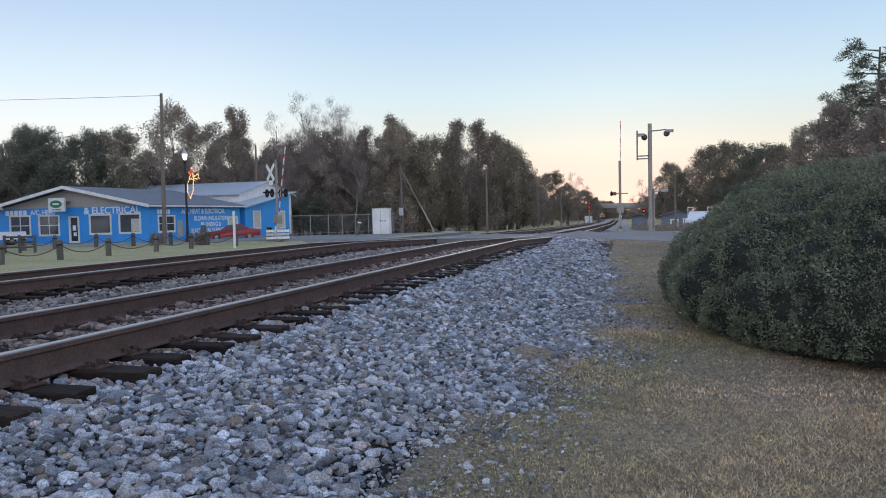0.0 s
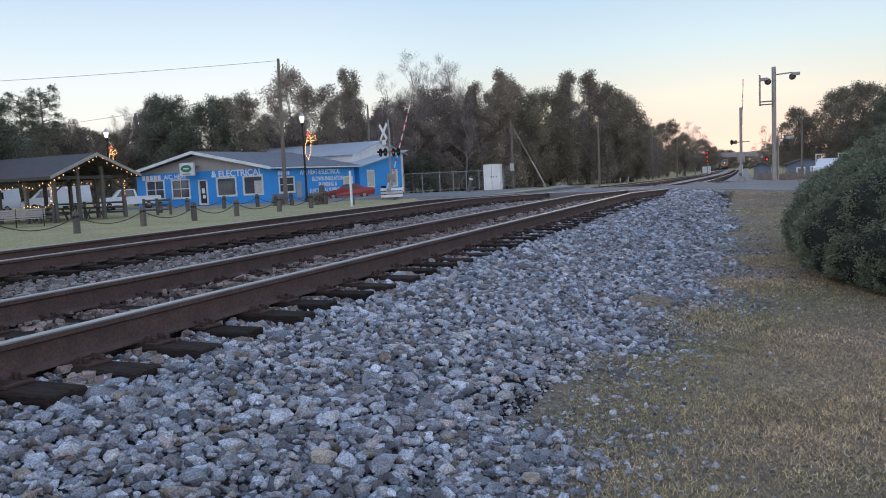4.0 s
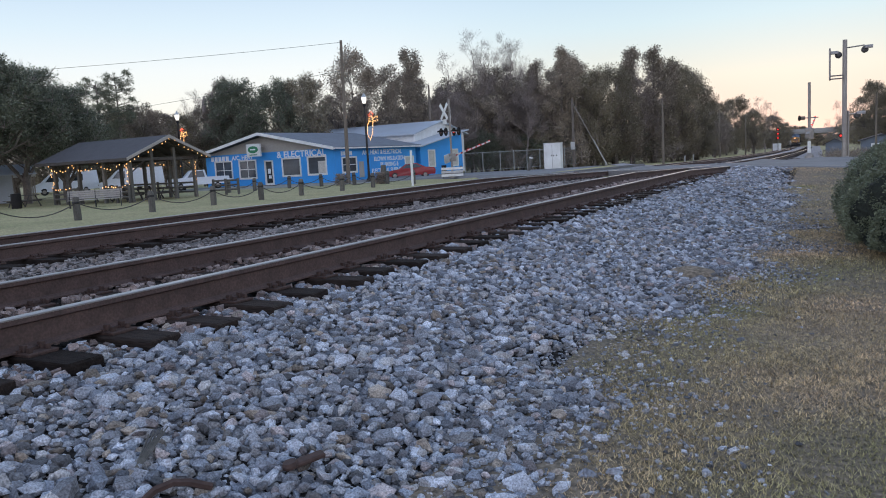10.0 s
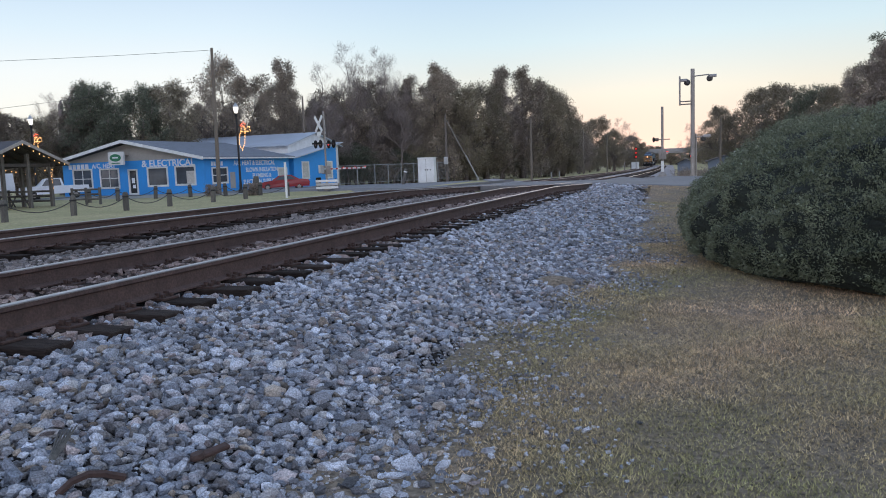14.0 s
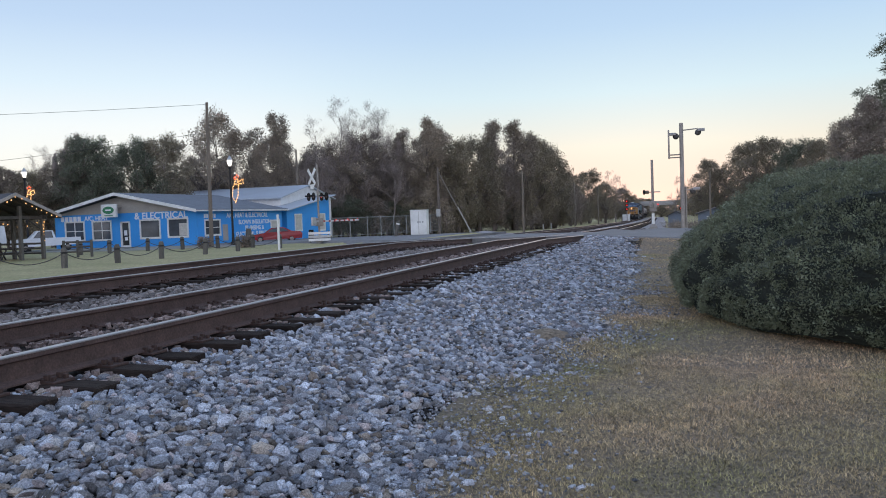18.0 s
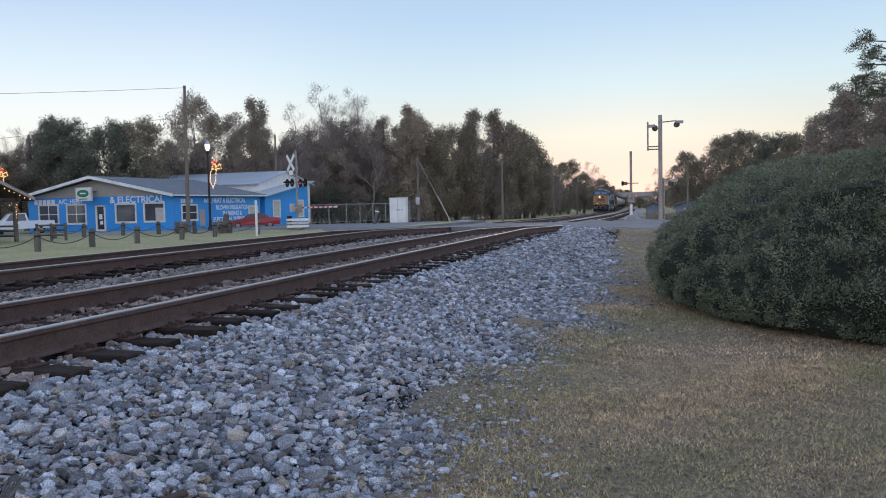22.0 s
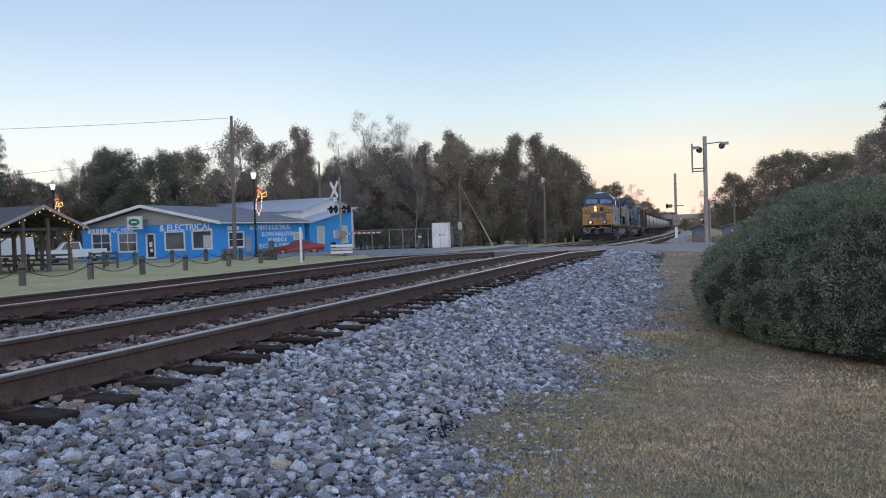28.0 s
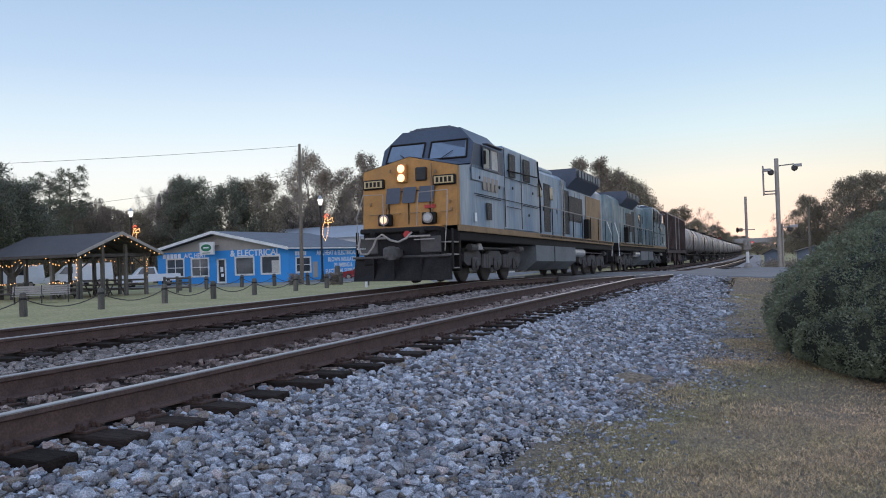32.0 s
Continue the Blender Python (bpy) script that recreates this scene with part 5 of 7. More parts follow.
def wire(p, q, drop, r=0.013):
    p, q = Vector(p), Vector(q)
    pts = [p.lerp(q, s) - Vector((0, 0, drop * 4 * s * (1 - s))) for s in [i / 14 for i in range(15)]]
    solid("overhead_wire", Geo().path(pts, r, 4), M_iron, "thin sagging overhead wire strung from the poles", "wire", "overhead wires")


wire((-31.33, 50.5, 10.05), (-75, 24, 9.0), 0.5)
wire((-31.36, 50.5, 7.9), (-85, 42, 5.5), 0.6)
wire((-31.34, 50.5, 9.3), (-39.4, 79, 8.9), 0.5)


BULBS = [Geo().lathe([(0.01, -0.03), (0.034, 0), (0.01, 0.035)], 5).mesh("bulb", m) for m in (M_bulb, M_bulb_red)]


def street_lamp(x, y, orn):
    t = thing("street_lamp", pose(x, y, Z_LEFT) @ Matrix.Diagonal((1.05, 1.05, 1.05, 1)), "black iron street lamp with a lit globe and festive light figure", "street lamp", "street lamps")
    part("post", Geo().lathe([(0.2, 0), (0.2, 0.25), (0.11, 0.35), (0.085, 1.0), (0.065, 5.7), (0.1, 5.75), (0.13, 5.95)], 12), M_iron, t)
    globe = part("globe", Geo().lathe([(0.10, 5.95), (0.15, 6.1), (0.2, 6.36), (0.18, 6.42)], 14), M_lamp_glow, t, "glowing white lamp globe", True)
    part("finial", Geo().lathe([(0.22, 6.42), (0.12, 6.58), (0.03, 6.75)], 12), M_box, globe)
    orna = part("light_figure", Geo().path([(0.08, 0, 4.2), (0.5, -0.1, 4.25), (0.9, -0.15, 4.9), (0.5, -0.1, 5.3), (0.1, 0, 4.9)], 0.015, 4), M_iron, t, "wire frame of a festive figure")
    rnd = random.Random(orn)
    # outline of a robed figure with a horn: segments of the wire frame set with bulbs
    strokes = (((0.62, 5.0), (0.28, 4.3)), ((0.28, 4.3), (0.2, 3.7)), ((0.2, 3.7), (0.5, 3.2)), ((0.5, 3.2), (0.75, 3.75)), ((0.75, 3.75), (0.85, 4.5)), ((0.85, 4.5), (0.75, 5.0)),
               ((0.8, 4.75), (1.3, 4.9)), ((0.9, 4.6), (1.25, 4.55)), ((1.3, 4.9), (1.35, 4.5)), ((0.5, 4.6), (0.85, 4.55)), ((0.4, 5.05), (0.7, 5.25)), ((0.7, 5.25), (1.0, 5.05)), ((0.5, 4.95), (0.9, 4.95)))
    for (xa, za), (xb, zb) in strokes:
        n = max(3, int(math.hypot(xb - xa, zb - za) / 0.085))
        for k in range(n):
            px, pz = xa + (xb - xa) * k / n + rnd.uniform(-0.03, 0.03), za + (zb - za) * k / n + rnd.uniform(-0.03, 0.03)
            part("bulb", BULBS[pz > 4.93 and px < 1.1], None, orna, m=pose(px, -0.1 - 0.2 * px, pz))
    return t


street_lamp(-30.4, 51.8, 3)
street_lamp(-49.4, 50.2, 7)


# ---- picnic pavilion ----
pav = thing("picnic_pavilion", None, "open timber picnic pavilion with dark shingle roof and string lights", "pavilion")
PX0, PX1, PY0, PY1 = -41.3, -34.3, 31.9, 37.0
PM = (PY0 + PY1) / 2
for k in range(4):
    x = PX0 + (PX1 - PX0) * k / 3
    for y in (PY0, PY1):
        part("post", Geo().box(x - 0.1, x + 0.1, y - 0.1, y + 0.1, -1.0, 1.75, 0.012), M_post, pav)
for y in (PM - 0.9, PM + 0.9):
    part("post", Geo().box(PX1 - 0.1, PX1 + 0.1, y - 0.1, y + 0.1, -1.0, 2.3, 0.012), M_post, pav)
for y in (PY0, PY1):
    part("beam", Geo().box(PX0 - 0.4, PX1 + 0.4, y - 0.07, y + 0.07, 1.5, 1.76, 0.01), M_dark_wood, pav)
for x in (PX0, PX1):
    part("tie_beam", Geo().box(x - 0.07, x + 0.07, PY0, PY1, 1.52, 1.72, 0.01), M_dark_wood, pav)
for x in [PX0 + 1.17 * k for k in range(7)]:
    for s in (-1, 1):
        part("rafter", Geo().tube((x, PM, 2.86), (x, PM + s * 3.1, 1.66), 0.06, n=4), M_dark_wood, pav)
for s in (-1, 1):
    ye = PM + s * 3.35
    part("roof_slope", Geo().prism([(ye, 1.72), (PM, 3.05), (PM, 2.95), (ye, 1.62)], "x", PX0 - 0.75, PX1 + 0.75), M_pav_roof, pav, "dark brown shingles")
    part("barge_board", Geo().prism([(ye, 1.74), (PM, 3.07), (PM, 2.87), (ye, 1.56)], "x", PX1 + 0.752, PX1 + 0.80), M_slat, pav)
    part("eave_board", Geo().box(PX0 - 0.75, PX1 + 0.75, ye - 0.03, ye + 0.03, 1.54, 1.72), M_dark_wood, pav)
for s in (-1, 1):
    part("brace", Geo().tube((PX1, PM + s * 2.4, 0.9), (PX1, PM + s * 1.4, 1.55), 0.045, n=4), M_dark_wood, pav)
# rails round the floor
for (xa, ya), (xb, yb) in (((PX0, PY0 - 0.2), (PX0 + 2.4, PY0 - 0.2)), ((PX1 - 2.2, PY0 - 0.2), (PX1, PY0 - 0.2)), ((PX0, PY1), (PX1, PY1)), ((PX1 + 1.0, PY1 + 0.6), (PX1 + 2.6, PY1 + 1.2))):
    fence = thing("rail_fence", None, "low grey timber rail fence at the pavilion", "fence", "rail fences at the pavilion")
    for z in (-0.6, -0.3, 0.0):
        part("rail", Geo().tube((xa, ya, z), (xb, yb, z), 0.06, n=4), M_post, fence)
    for s in (0, 0.5, 1):
        x, y = xa + (xb - xa) * s, ya + (yb - ya) * s
        part("post", Geo().box(x - 0.06, x + 0.06, y - 0.06, y + 0.06, -1.0, 0.12), M_post, fence)
bulb = Geo().lathe([(0.008, -0.04), (0.028, 0), (0.012, 0.045)], 6).mesh("bulb", M_bulb)


loose = random.Random(61)


def string_light(pts, n, drop):
    t = thing("string_light", None, "strand of small glowing warm bulbs on the pavilion", "string lights", "string lights")
    line = []
    for (a, b) in zip(pts, pts[1:]):
        a, b = Vector(a), Vector(b)
        for k in range(n + 1):
            s = k / n
            p = a.lerp(b, s) - Vector((0, 0, drop * 4 * s * (1 - s)))
            line.append(p)
            if k < n and loose.random() < 0.8:
                part("bulb", bulb, None, t, m=Matrix.Translation(p + Vector((loose.uniform(-0.05, 0.05), loose.uniform(-0.05, 0.05), loose.uniform(-0.09, 0.03)))))
    part("cord", Geo().path(line, 0.008, 3), M_iron, t)


E1 = PX1 + 0.82
string_light([(E1, PM - 3.2, 1.55), (E1, PM, 2.85), (E1, PM + 3.2, 1.55)], 9, 0.08)
string_light([(PX0, PY0 - 0.45, 1.5), (PX0 + 2.3, PY0 - 0.45, 1.5), (PX0 + 4.7, PY0 - 0.45, 1.5), (PX1, PY0 - 0.45, 1.5)], 8, 0.35)
string_light([(PX1 - 0.1, PY0 - 0.15, 1.4), (PX1 - 0.1, PY0 - 0.16, 0.0)], 10, 0.0)
string_light([(PX0 - 0.1, PY0 - 0.15, 1.4), (PX0 - 0.1, PY0 - 0.16, 0.0)], 10, 0.0)
string_light([(PX1 + 0.13, PY1, 1.4), (PX1 + 0.14, PY1, 0.0)], 8, 0.0)
string_light([(PX0, PY0 - 0.28, 0.08), (PX0 + 2.4, PY0 - 0.28, 0.08)], 9, 0.03)
string_light([(PX1 - 2.2, PY0 - 0.28, 0.08), (PX1, PY0 - 0.28, 0.08)], 9, 0.03)
string_light([(PX0, PY1, 1.45), (PX0 + 3.5, PY1, 1.45), (PX1, PY1, 1.45)], 9, 0.3)


def picnic_table(x, y, turn):
    t = thing("picnic_table", pose(x, y, Z_LEFT, 0, 0, turn), "weathered dark timber picnic table with two seats", "picnic table", "picnic tables")
    for k in range(4):
        part("table_plank", Geo().box(-0.9, 0.9, -0.36 + k * 0.18, -0.2 + k * 0.18, 0.71, 0.75, 0.005), M_dark_wood, t)
    for s in (-1, 1):
        part("seat", Geo().box(-0.9, 0.9, s * 0.7 - 0.13, s * 0.7 + 0.13, 0.41, 0.45, 0.005), M_post, t)
        leg = Geo().box(s * 0.65 - 0.03, s * 0.65 + 0.03, -0.75, 0.75, 0.34, 0.41)
        leg.tube((s * 0.65, -0.65, 0), (s * 0.65, -0.25, 0.71), 0.05, n=4).tube((s * 0.65, 0.65, 0), (s * 0.65, 0.25, 0.71), 0.05, n=4)
        part("leg_frame", leg, M_dark_wood, t)


for x, y, a in ((-39.8, 33.6, 0), (-36.6, 33.4, 4), (-39.4, 35.8, 0), (-36.0, 35.6, -5), (-42.8, 30.6, 12)):
    picnic_table(x, y, a)
bench = thing("park_bench", pose(-33.0, 28.3, Z_LEFT, 0, 0, 50), "pale slatted park bench with black iron ends on the lawn", "bench")
for k in range(4):
    part("seat_slat", Geo().box(-1.4, 1.4, -0.30 + k * 0.125, -0.19 + k * 0.125, 0.42, 0.455, 0.004), M_slat, bench)
for k in range(4):
    part("back_slat", Geo().box(-1.4, 1.4, 0.24 + k * 0.035, 0.27 + k * 0.035, 0.50 + k * 0.115, 0.60 + k * 0.115, 0.004), M_slat, bench)
for s in (-1.3, 0, 1.3):
    e = Geo().path([(s, -0.32, 0), (s, -0.28, 0.4), (s, 0.2, 0.4), (s, 0.38, 0.98)], 0.025, 5).path([(s, 0.1, 0.4), (s, 0.32, 0.0)], 0.025, 5)
    if s:
        e.path([(s, -0.28, 0.4), (s, -0.36, 0.55), (s, -0.2, 0.66), (s, 0.28, 0.66)], 0.022, 5)
    part("iron_end", e, M_iron, bench)
solid("litter_barrel", Geo().lathe([(0.28, 0), (0.3, 0.3), (0.3, 0.6), (0.28, 0.9), (0.2, 0.92)], 14, pose(-41.0, 28.9, Z_LEFT)), M_black, "black steel litter barrel on the grass", "barrel")


# ---- vehicles ----
def vehicle(name, m, length, width, profile, glass, mat, label, category, group="", ends=()):
    """A car from its side outline (along x, z), glass panes as outlines, four wheels."""
    t = thing(name, m, label, category, group)
    w = width / 2
    n = len(profile)
    g = Geo()
    zmax = max(p[1] for p in profile)
    lo = [(x, z, w - 0.16 * max(0, (z - 0.85) / (zmax - 0.85 + 1e-6))) for x, z in profile]
    vs = [(x, -y, z) for x, z, y in lo] + [(x, y, z) for x, z, y in lo]
    fs = [tuple(range(n)), tuple(range(2 * n - 1, n - 1, -1))] + [(i, i + n, (i + 1) % n + n, (i + 1) % n) for i in range(n)]
    part("body", g.add(vs, fs), mat, t)
    for pane in glass:
        for s in (-1, 1):
            pv = [(x, s * (w - 0.16 * max(0, (z - 0.85) / (zmax - 0.85)) + 0.006), z) for x, z in pane]
            part("side_window", Geo().add(pv, [tuple(range(len(pv)))]), M_glass_dark, t)
    for (xa, za), (xb, zb) in ends:
        k = 1 if xa < length / 2 else -1
        wa, wb = w - 0.16, w - 0.27
        part("windscreen" if k > 0 else "rear_window", Geo().add([(xa - 0.012 * k, -wa, za + 0.012), (xa - 0.012 * k, wa, za + 0.012), (xb - 0.012 * k, wb, zb + 0.012), (xb - 0.012 * k, -wb, zb + 0.012)], [(0, 1, 2, 3)]), M_glass_dark, t)
    for x in (length * 0.19, length * 0.8):
        for s in (-1, 1):
            wheel = part("wheel", Geo().lathe([(0.2, -0.1), (0.31, -0.09), (0.33, 0), (0.31, 0.09), (0.2, 0.1)], 14, pose(0, 0, 0, 90, 0, 0)), M_rubber, t, m=pose(x, s * (w - 0.1), 0.33))
            part("hub", Geo().lathe([(0.17, -0.11), (0.17, 0.11)], 10, pose(0, 0, 0, 90, 0, 0)), M_galv, wheel)
    for x in (0.0, length):
        for s in (-1, 1):
            part("lamp", Geo().box(x - 0.04, x + 0.04, s * w * 0.72 - 0.14, s * w * 0.72 + 0.14, 0.62, 0.74, 0.01), M_dim_lens if x else M_galv, t)
    return t


SEDAN = [(0.0, 0.45), (0.05, 0.7), (0.9, 0.86), (1.25, 0.9), (1.85, 1.32), (2.9, 1.38), (3.6, 1.02), (4.4, 0.95), (4.55, 0.75), (4.5, 0.35), (0.2, 0.28)]
vehicle("red_car", pose(-33.4, 59.0, -1.05, 0, 0, 32), 4.5, 1.75, SEDAN, [[(1.5, 0.95), (1.95, 1.27), (2.85, 1.31), (3.35, 1.0)]], M_red, "shiny red saloon car parked beside the shop", "car", ends=(((1.3, 0.935), (1.8, 1.285)), ((3.54, 1.05), (2.98, 1.34))))
VAN = [(0, 0.45), (0.05, 0.85), (0.8, 1.15), (1.55, 1.85), (1.9, 2.05), (5.5, 2.08), (5.6, 1.0), (5.6, 0.4), (0.2, 0.32)]
vehicle("white_van", pose(-61.4, 43.6, -0.75, 0, 0, 54), 5.6, 1.95, VAN, [[(1.2, 1.2), (1.7, 1.8), (2.3, 1.82), (2.3, 1.2)], [(3.4, 1.2), (3.4, 1.8), (4.3, 1.8), (4.3, 1.2)]], M_white_car, "white panel van parked behind the pavilion", "van", "parked vehicles")
vehicle("white_van", pose(-56.4, 46.8, -0.75, 0, 0, 50), 5.6, 2.0, VAN, [[(1.2, 1.2), (1.7, 1.8), (2.3, 1.82), (2.3, 1.2)]], M_white_car, "white high-roofed van parked behind the pavilion", "van", "parked vehicles")
PICKUP = [(0, 0.5), (0.05, 1.0), (1.3, 1.1), (1.9, 1.72), (3.1, 1.75), (3.3, 1.1), (5.2, 1.1), (5.25, 0.5), (0.3, 0.4)]
vehicle("white_pickup", pose(-49.6, 48.6, -0.95, 0, 0, 52), 5.2, 1.9, PICKUP, [[(1.6, 1.12), (2.0, 1.66), (3.0, 1.68), (3.1, 1.12)]], M_white_car, "pale pickup truck parked beside the shop", "pickup", "parked vehicles")
tk = vehicle("work_truck", pose(7.6, 76, -1.25, 0, 0, 80), 5.4, 2.0, PICKUP, [[(1.6, 1.12), (2.0, 1.66), (3.0, 1.68), (3.1, 1.12)]], M_white_car, "white work truck with a ladder rack by the house", "truck")
g = Geo()
for x in (1.4, 5.0):
    for y in (-0.9, 0.9):
        g.tube((x, y, 0.9), (x, y, 2.15), 0.04, n=5)
for y in (-0.9, 0.9):
    g.tube((1.2, y, 2.15), (5.3, y, 2.15), 0.04, n=5)
part("ladder_rack", g, M_white, tk)

# carport, trailer and stop sign at the west end of the lawn
cp = thing("carport", pose(-50.5, 30.0, Z_LEFT, 0, 0, 70), "pale metal carport with a low gabled roof", "carport")
for x in (0, 2.7, 5.4):
    for y in (0, 5):
        part("leg", Geo().tube((x, y, 0), (x, y, 2.2), 0.05, n=6), M_galv, cp)
for a, b in (((-0.3, 2.15), (2.5, 2.9)), ((2.5, 2.9), (5.3, 2.15))):
    part("roof_sheet", Geo().prism([a, b, (b[0], b[1] - 0.06), (a[0], a[1] - 0.06)], "x", -0.4, 5.8), M_metal_roof, cp)
part("side_sheet", Geo().box(0, 5.4, 4.98, 5.02, 0.0, 2.2), M_metal_roof, cp)
st = thing("stop_sign", pose(-43.9, 27.2, Z_LEFT, 0, 0, 50), "red octagonal stop sign on a steel post", "stop sign")
part("post", Geo().tube((0, 0, -0.2), (0, 0, 2.3), 0.035, n=6), M_galv, st)
part("plate", Geo().lathe([(0.38, 0), (0.38, 0.012)], 8, pose(0, -0.05, 2.0, 90, 22.5, 0)), M_sign_red, st)
part("lettering", text_mesh("lettering", "STOP", 0.26, M_white), None, st, m=pose(0, -0.07, 1.91, 90, 0, 0))
tl = thing("utility_trailer", pose(-44.5, 24.8, Z_LEFT, 0, 0, 25), "low dark utility trailer standing on the grass", "trailer")
part("bed", Geo().box(-2.0, 1.6, -0.9, 0.9, 0.45, 0.6, 0.02), M_dark_wood, tl)
part("side_board", Geo().box(-2.0, 1.6, -0.92, -0.88, 0.6, 0.95), M_black, tl)
part("side_board", Geo().box(-2.0, 1.6, 0.88, 0.92, 0.6, 0.95), M_black, tl)
for s in (-0.8, 0.8):
    part("wheel", Geo().lathe([(0.2, -0.08), (0.3, 0), (0.2, 0.08)], 12, pose(0, s, 0.3, 90, 0, 0)), M_rubber, tl)
part("drawbar", Geo().tube((1.6, 0, 0.5), (2.6, 0, 0.45), 0.05, n=5), M_black, tl)

# ---- carport beyond the pavilion ----
cp = thing("carport", pose(-56.6, 37.2, -0.95, 0, 0, 58), "open metal carport with a pale shallow roof and slim posts", "carport")
for s in (-1, 1):
    part("roof_slope", Geo().prism([(s * 2.3, 2.2), (0, 2.95), (0, 2.88), (s * 2.3, 2.13)], "x", -3.0, 3.0), M_metal_roof, cp, "pale metal sheet roof")
    part("eave_trim", Geo().box(-3.0, 3.0, s * 2.3 - 0.03, s * 2.3 + 0.03, 1.95, 2.15), M_white, cp)
    for x in (-2.85, -0.95, 0.95, 2.85):
        part("post", Geo().box(x - 0.05, x + 0.05, s * 2.2 - 0.05, s * 2.2 + 0.05, -0.1, 2.15), M_galv, cp)
for x in (-2.95, 2.95):
    part("gable_panel", Geo().prism([(-2.2, 2.15), (2.2, 2.15), (0, 2.86)], "x", x - 0.02, x + 0.02), M_metal_roof, cp)


# ---- by the crossing, west side ----
cab = thing("signal_cabinet", pose(-16.45, 56.6, -0.72, 0, 0, 8), "tall white steel signal cabinet beside the street", "cabinet")
part("case", Geo().box(-0.65, 0.65, -0.45, 0.45, 0.1, 2.0, 0.02), M_white, cab)
part("roof_cap", Geo().box(-0.69, 0.69, -0.49, 0.49, 2.0, 2.06, 0.015), M_white, cab)
part("plinth", Geo().box(-0.68, 0.68, -0.48, 0.48, -0.2, 0.1), M_concrete, cab)
for x in (-0.05, 0.12, 0.35):
    part("latch", Geo().box(x - 0.03, x + 0.03, -0.48, -0.45, 1.05, 1.15), M_iron, cab)
part("door_seam", Geo().box(-0.012, 0.012, -0.455, -0.449, 0.15, 1.95), M_galv, cab)
lp = thing("leaning_post", pose(-17.3, 53.4, -0.75, 0, 14, 0), "short leaning grey timber post beside the street", "post")
part("shaft", Geo().box(-0.1, 0.1, -0.1, 0.1, -0.2, 1.3, 0.02), M_post, lp)
part("cap_band", Geo().box(-0.11, 0.11, -0.11, 0.11, 1.05, 1.15), M_white, lp)
for x, y, h in ((-13.9, 62, 0.8), (-13.0, 96, 1.0), (-12.5, 88, 0.9)):
    solid("guide_post", Geo().box(x - 0.07, x + 0.07, y - 0.07, y + 0.07, height(x, y) - 0.1, height(x, y) + h, 0.01), M_concrete, "short pale guide post on the verge", "post", "guide posts")
M_wire = material("galvanised_wire", (0.28, 0.28, 0.28), 0.5, 0.5)
fence = thing("chain_link_fence", None, "galvanised chain-link fence with round posts", "fence")
run = [(-31.0, 70.5), (-28.6, 74), (-27.0, 77.5), (-25.4, 81), (-23.8, 84.5)]
for (xa, ya), (xb, yb) in zip(run, run[1:]):
    part("top_rail", Geo().tube((xa, ya, 0.95), (xb, yb, 0.95), 0.04, n=5), M_wire, fence)
    part("bottom_rail", Geo().tube((xa, ya, -0.85), (xb, yb, -0.85), 0.03, n=5), M_wire, fence)
    for s in (0, 0.5):
        part("post", Geo().tube((xa + (xb - xa) * s, ya + (yb - ya) * s, -1.1), (xa + (xb - xa) * s, ya + (yb - ya) * s, 1.05), 0.06, n=6), M_wire, fence)
    mesh = Geo()
    for k in range(-8, 22):
        for d in (1, -1):
            s0, s1 = k / 22, (k + 10) / 22
            z0, z1 = (-0.85, 0.95) if d > 0 else (0.95, -0.85)
            a, b = max(0, s0), min(1, s1)
            if a < b:
                za, zb = z0 + (z1 - z0) * (a - s0) / (s1 - s0), z0 + (z1 - z0) * (b - s0) / (s1 - s0)
                mesh.tube((xa + (xb - xa) * a, ya + (yb - ya) * a, za), (xa + (xb - xa) * b, ya + (yb - ya) * b, zb), 0.005, n=3, caps=False)
    tagged(part("mesh", mesh, M_wire, fence), kind="stuff")


# ---- crossing signals ----
def lamp_pair(parent, x, z, face, lit, y0=0.0):
    """Two hooded lamps on a crossarm; face: -1 towards -y, 1 towards +y."""
    arm = part("crossarm", Geo().tube((x - 0.45, y0, z), (x + 0.45, y0, z), 0.035, n=6).tube((0, 0, z), (0, y0 + 0.01, z), 0.03, n=6), M_galv, parent)
    for k, s in enumerate((-0.38, 0.38)):
        part("backplate", Geo().lathe([(0.3, -0.01), (0.3, 0.01)], 16, pose(x + s, y0 + face * 0.1, z, 90, 0, 0)), M_black, arm)
        part("lens", Geo().lathe([(0.1, -0.012), (0.09, 0.012)], 12, pose(x + s, y0 + face * 0.125, z, 90, 0, 0)), M_red_lamp if lit and k == lit - 1 else M_dim_lens, arm)
        hood = Geo()
        n = 8
        vs = [(x + s + 0.12 * math.cos(math.pi * i / n), y0 + face * (0.1 + dy), z + 0.12 * math.sin(math.pi * i / n)) for dy in (0, 0.26) for i in range(n + 1)]
        hood.add(vs, [(i, i + 1, i + n + 2, i + n + 1) for i in range(n)])
        part("hood", hood, M_black, arm)


def crossbuck(parent, z, face):
    for a in (45, -45):
        part("crossbuck_blade", Geo().box(-0.78, 0.78, -0.012, 0.012, -0.13, 0.13, 0.004, pose(0, face * (0.42 + 0.03 * (a > 0)), z, 0, a, 0)), M_white, parent, "white reflective blade")
    part("sign_bracket", Geo().tube((0, 0, z), (0, face * 0.44, z), 0.03, n=6), M_galv, parent)
    part("track_sign", Geo().box(-0.3, 0.3, -0.01, 0.01, -0.6, -0.25, 0.004, pose(0, face * 0.42, z - 0.3, 0, 0, 0)), M_white, parent)


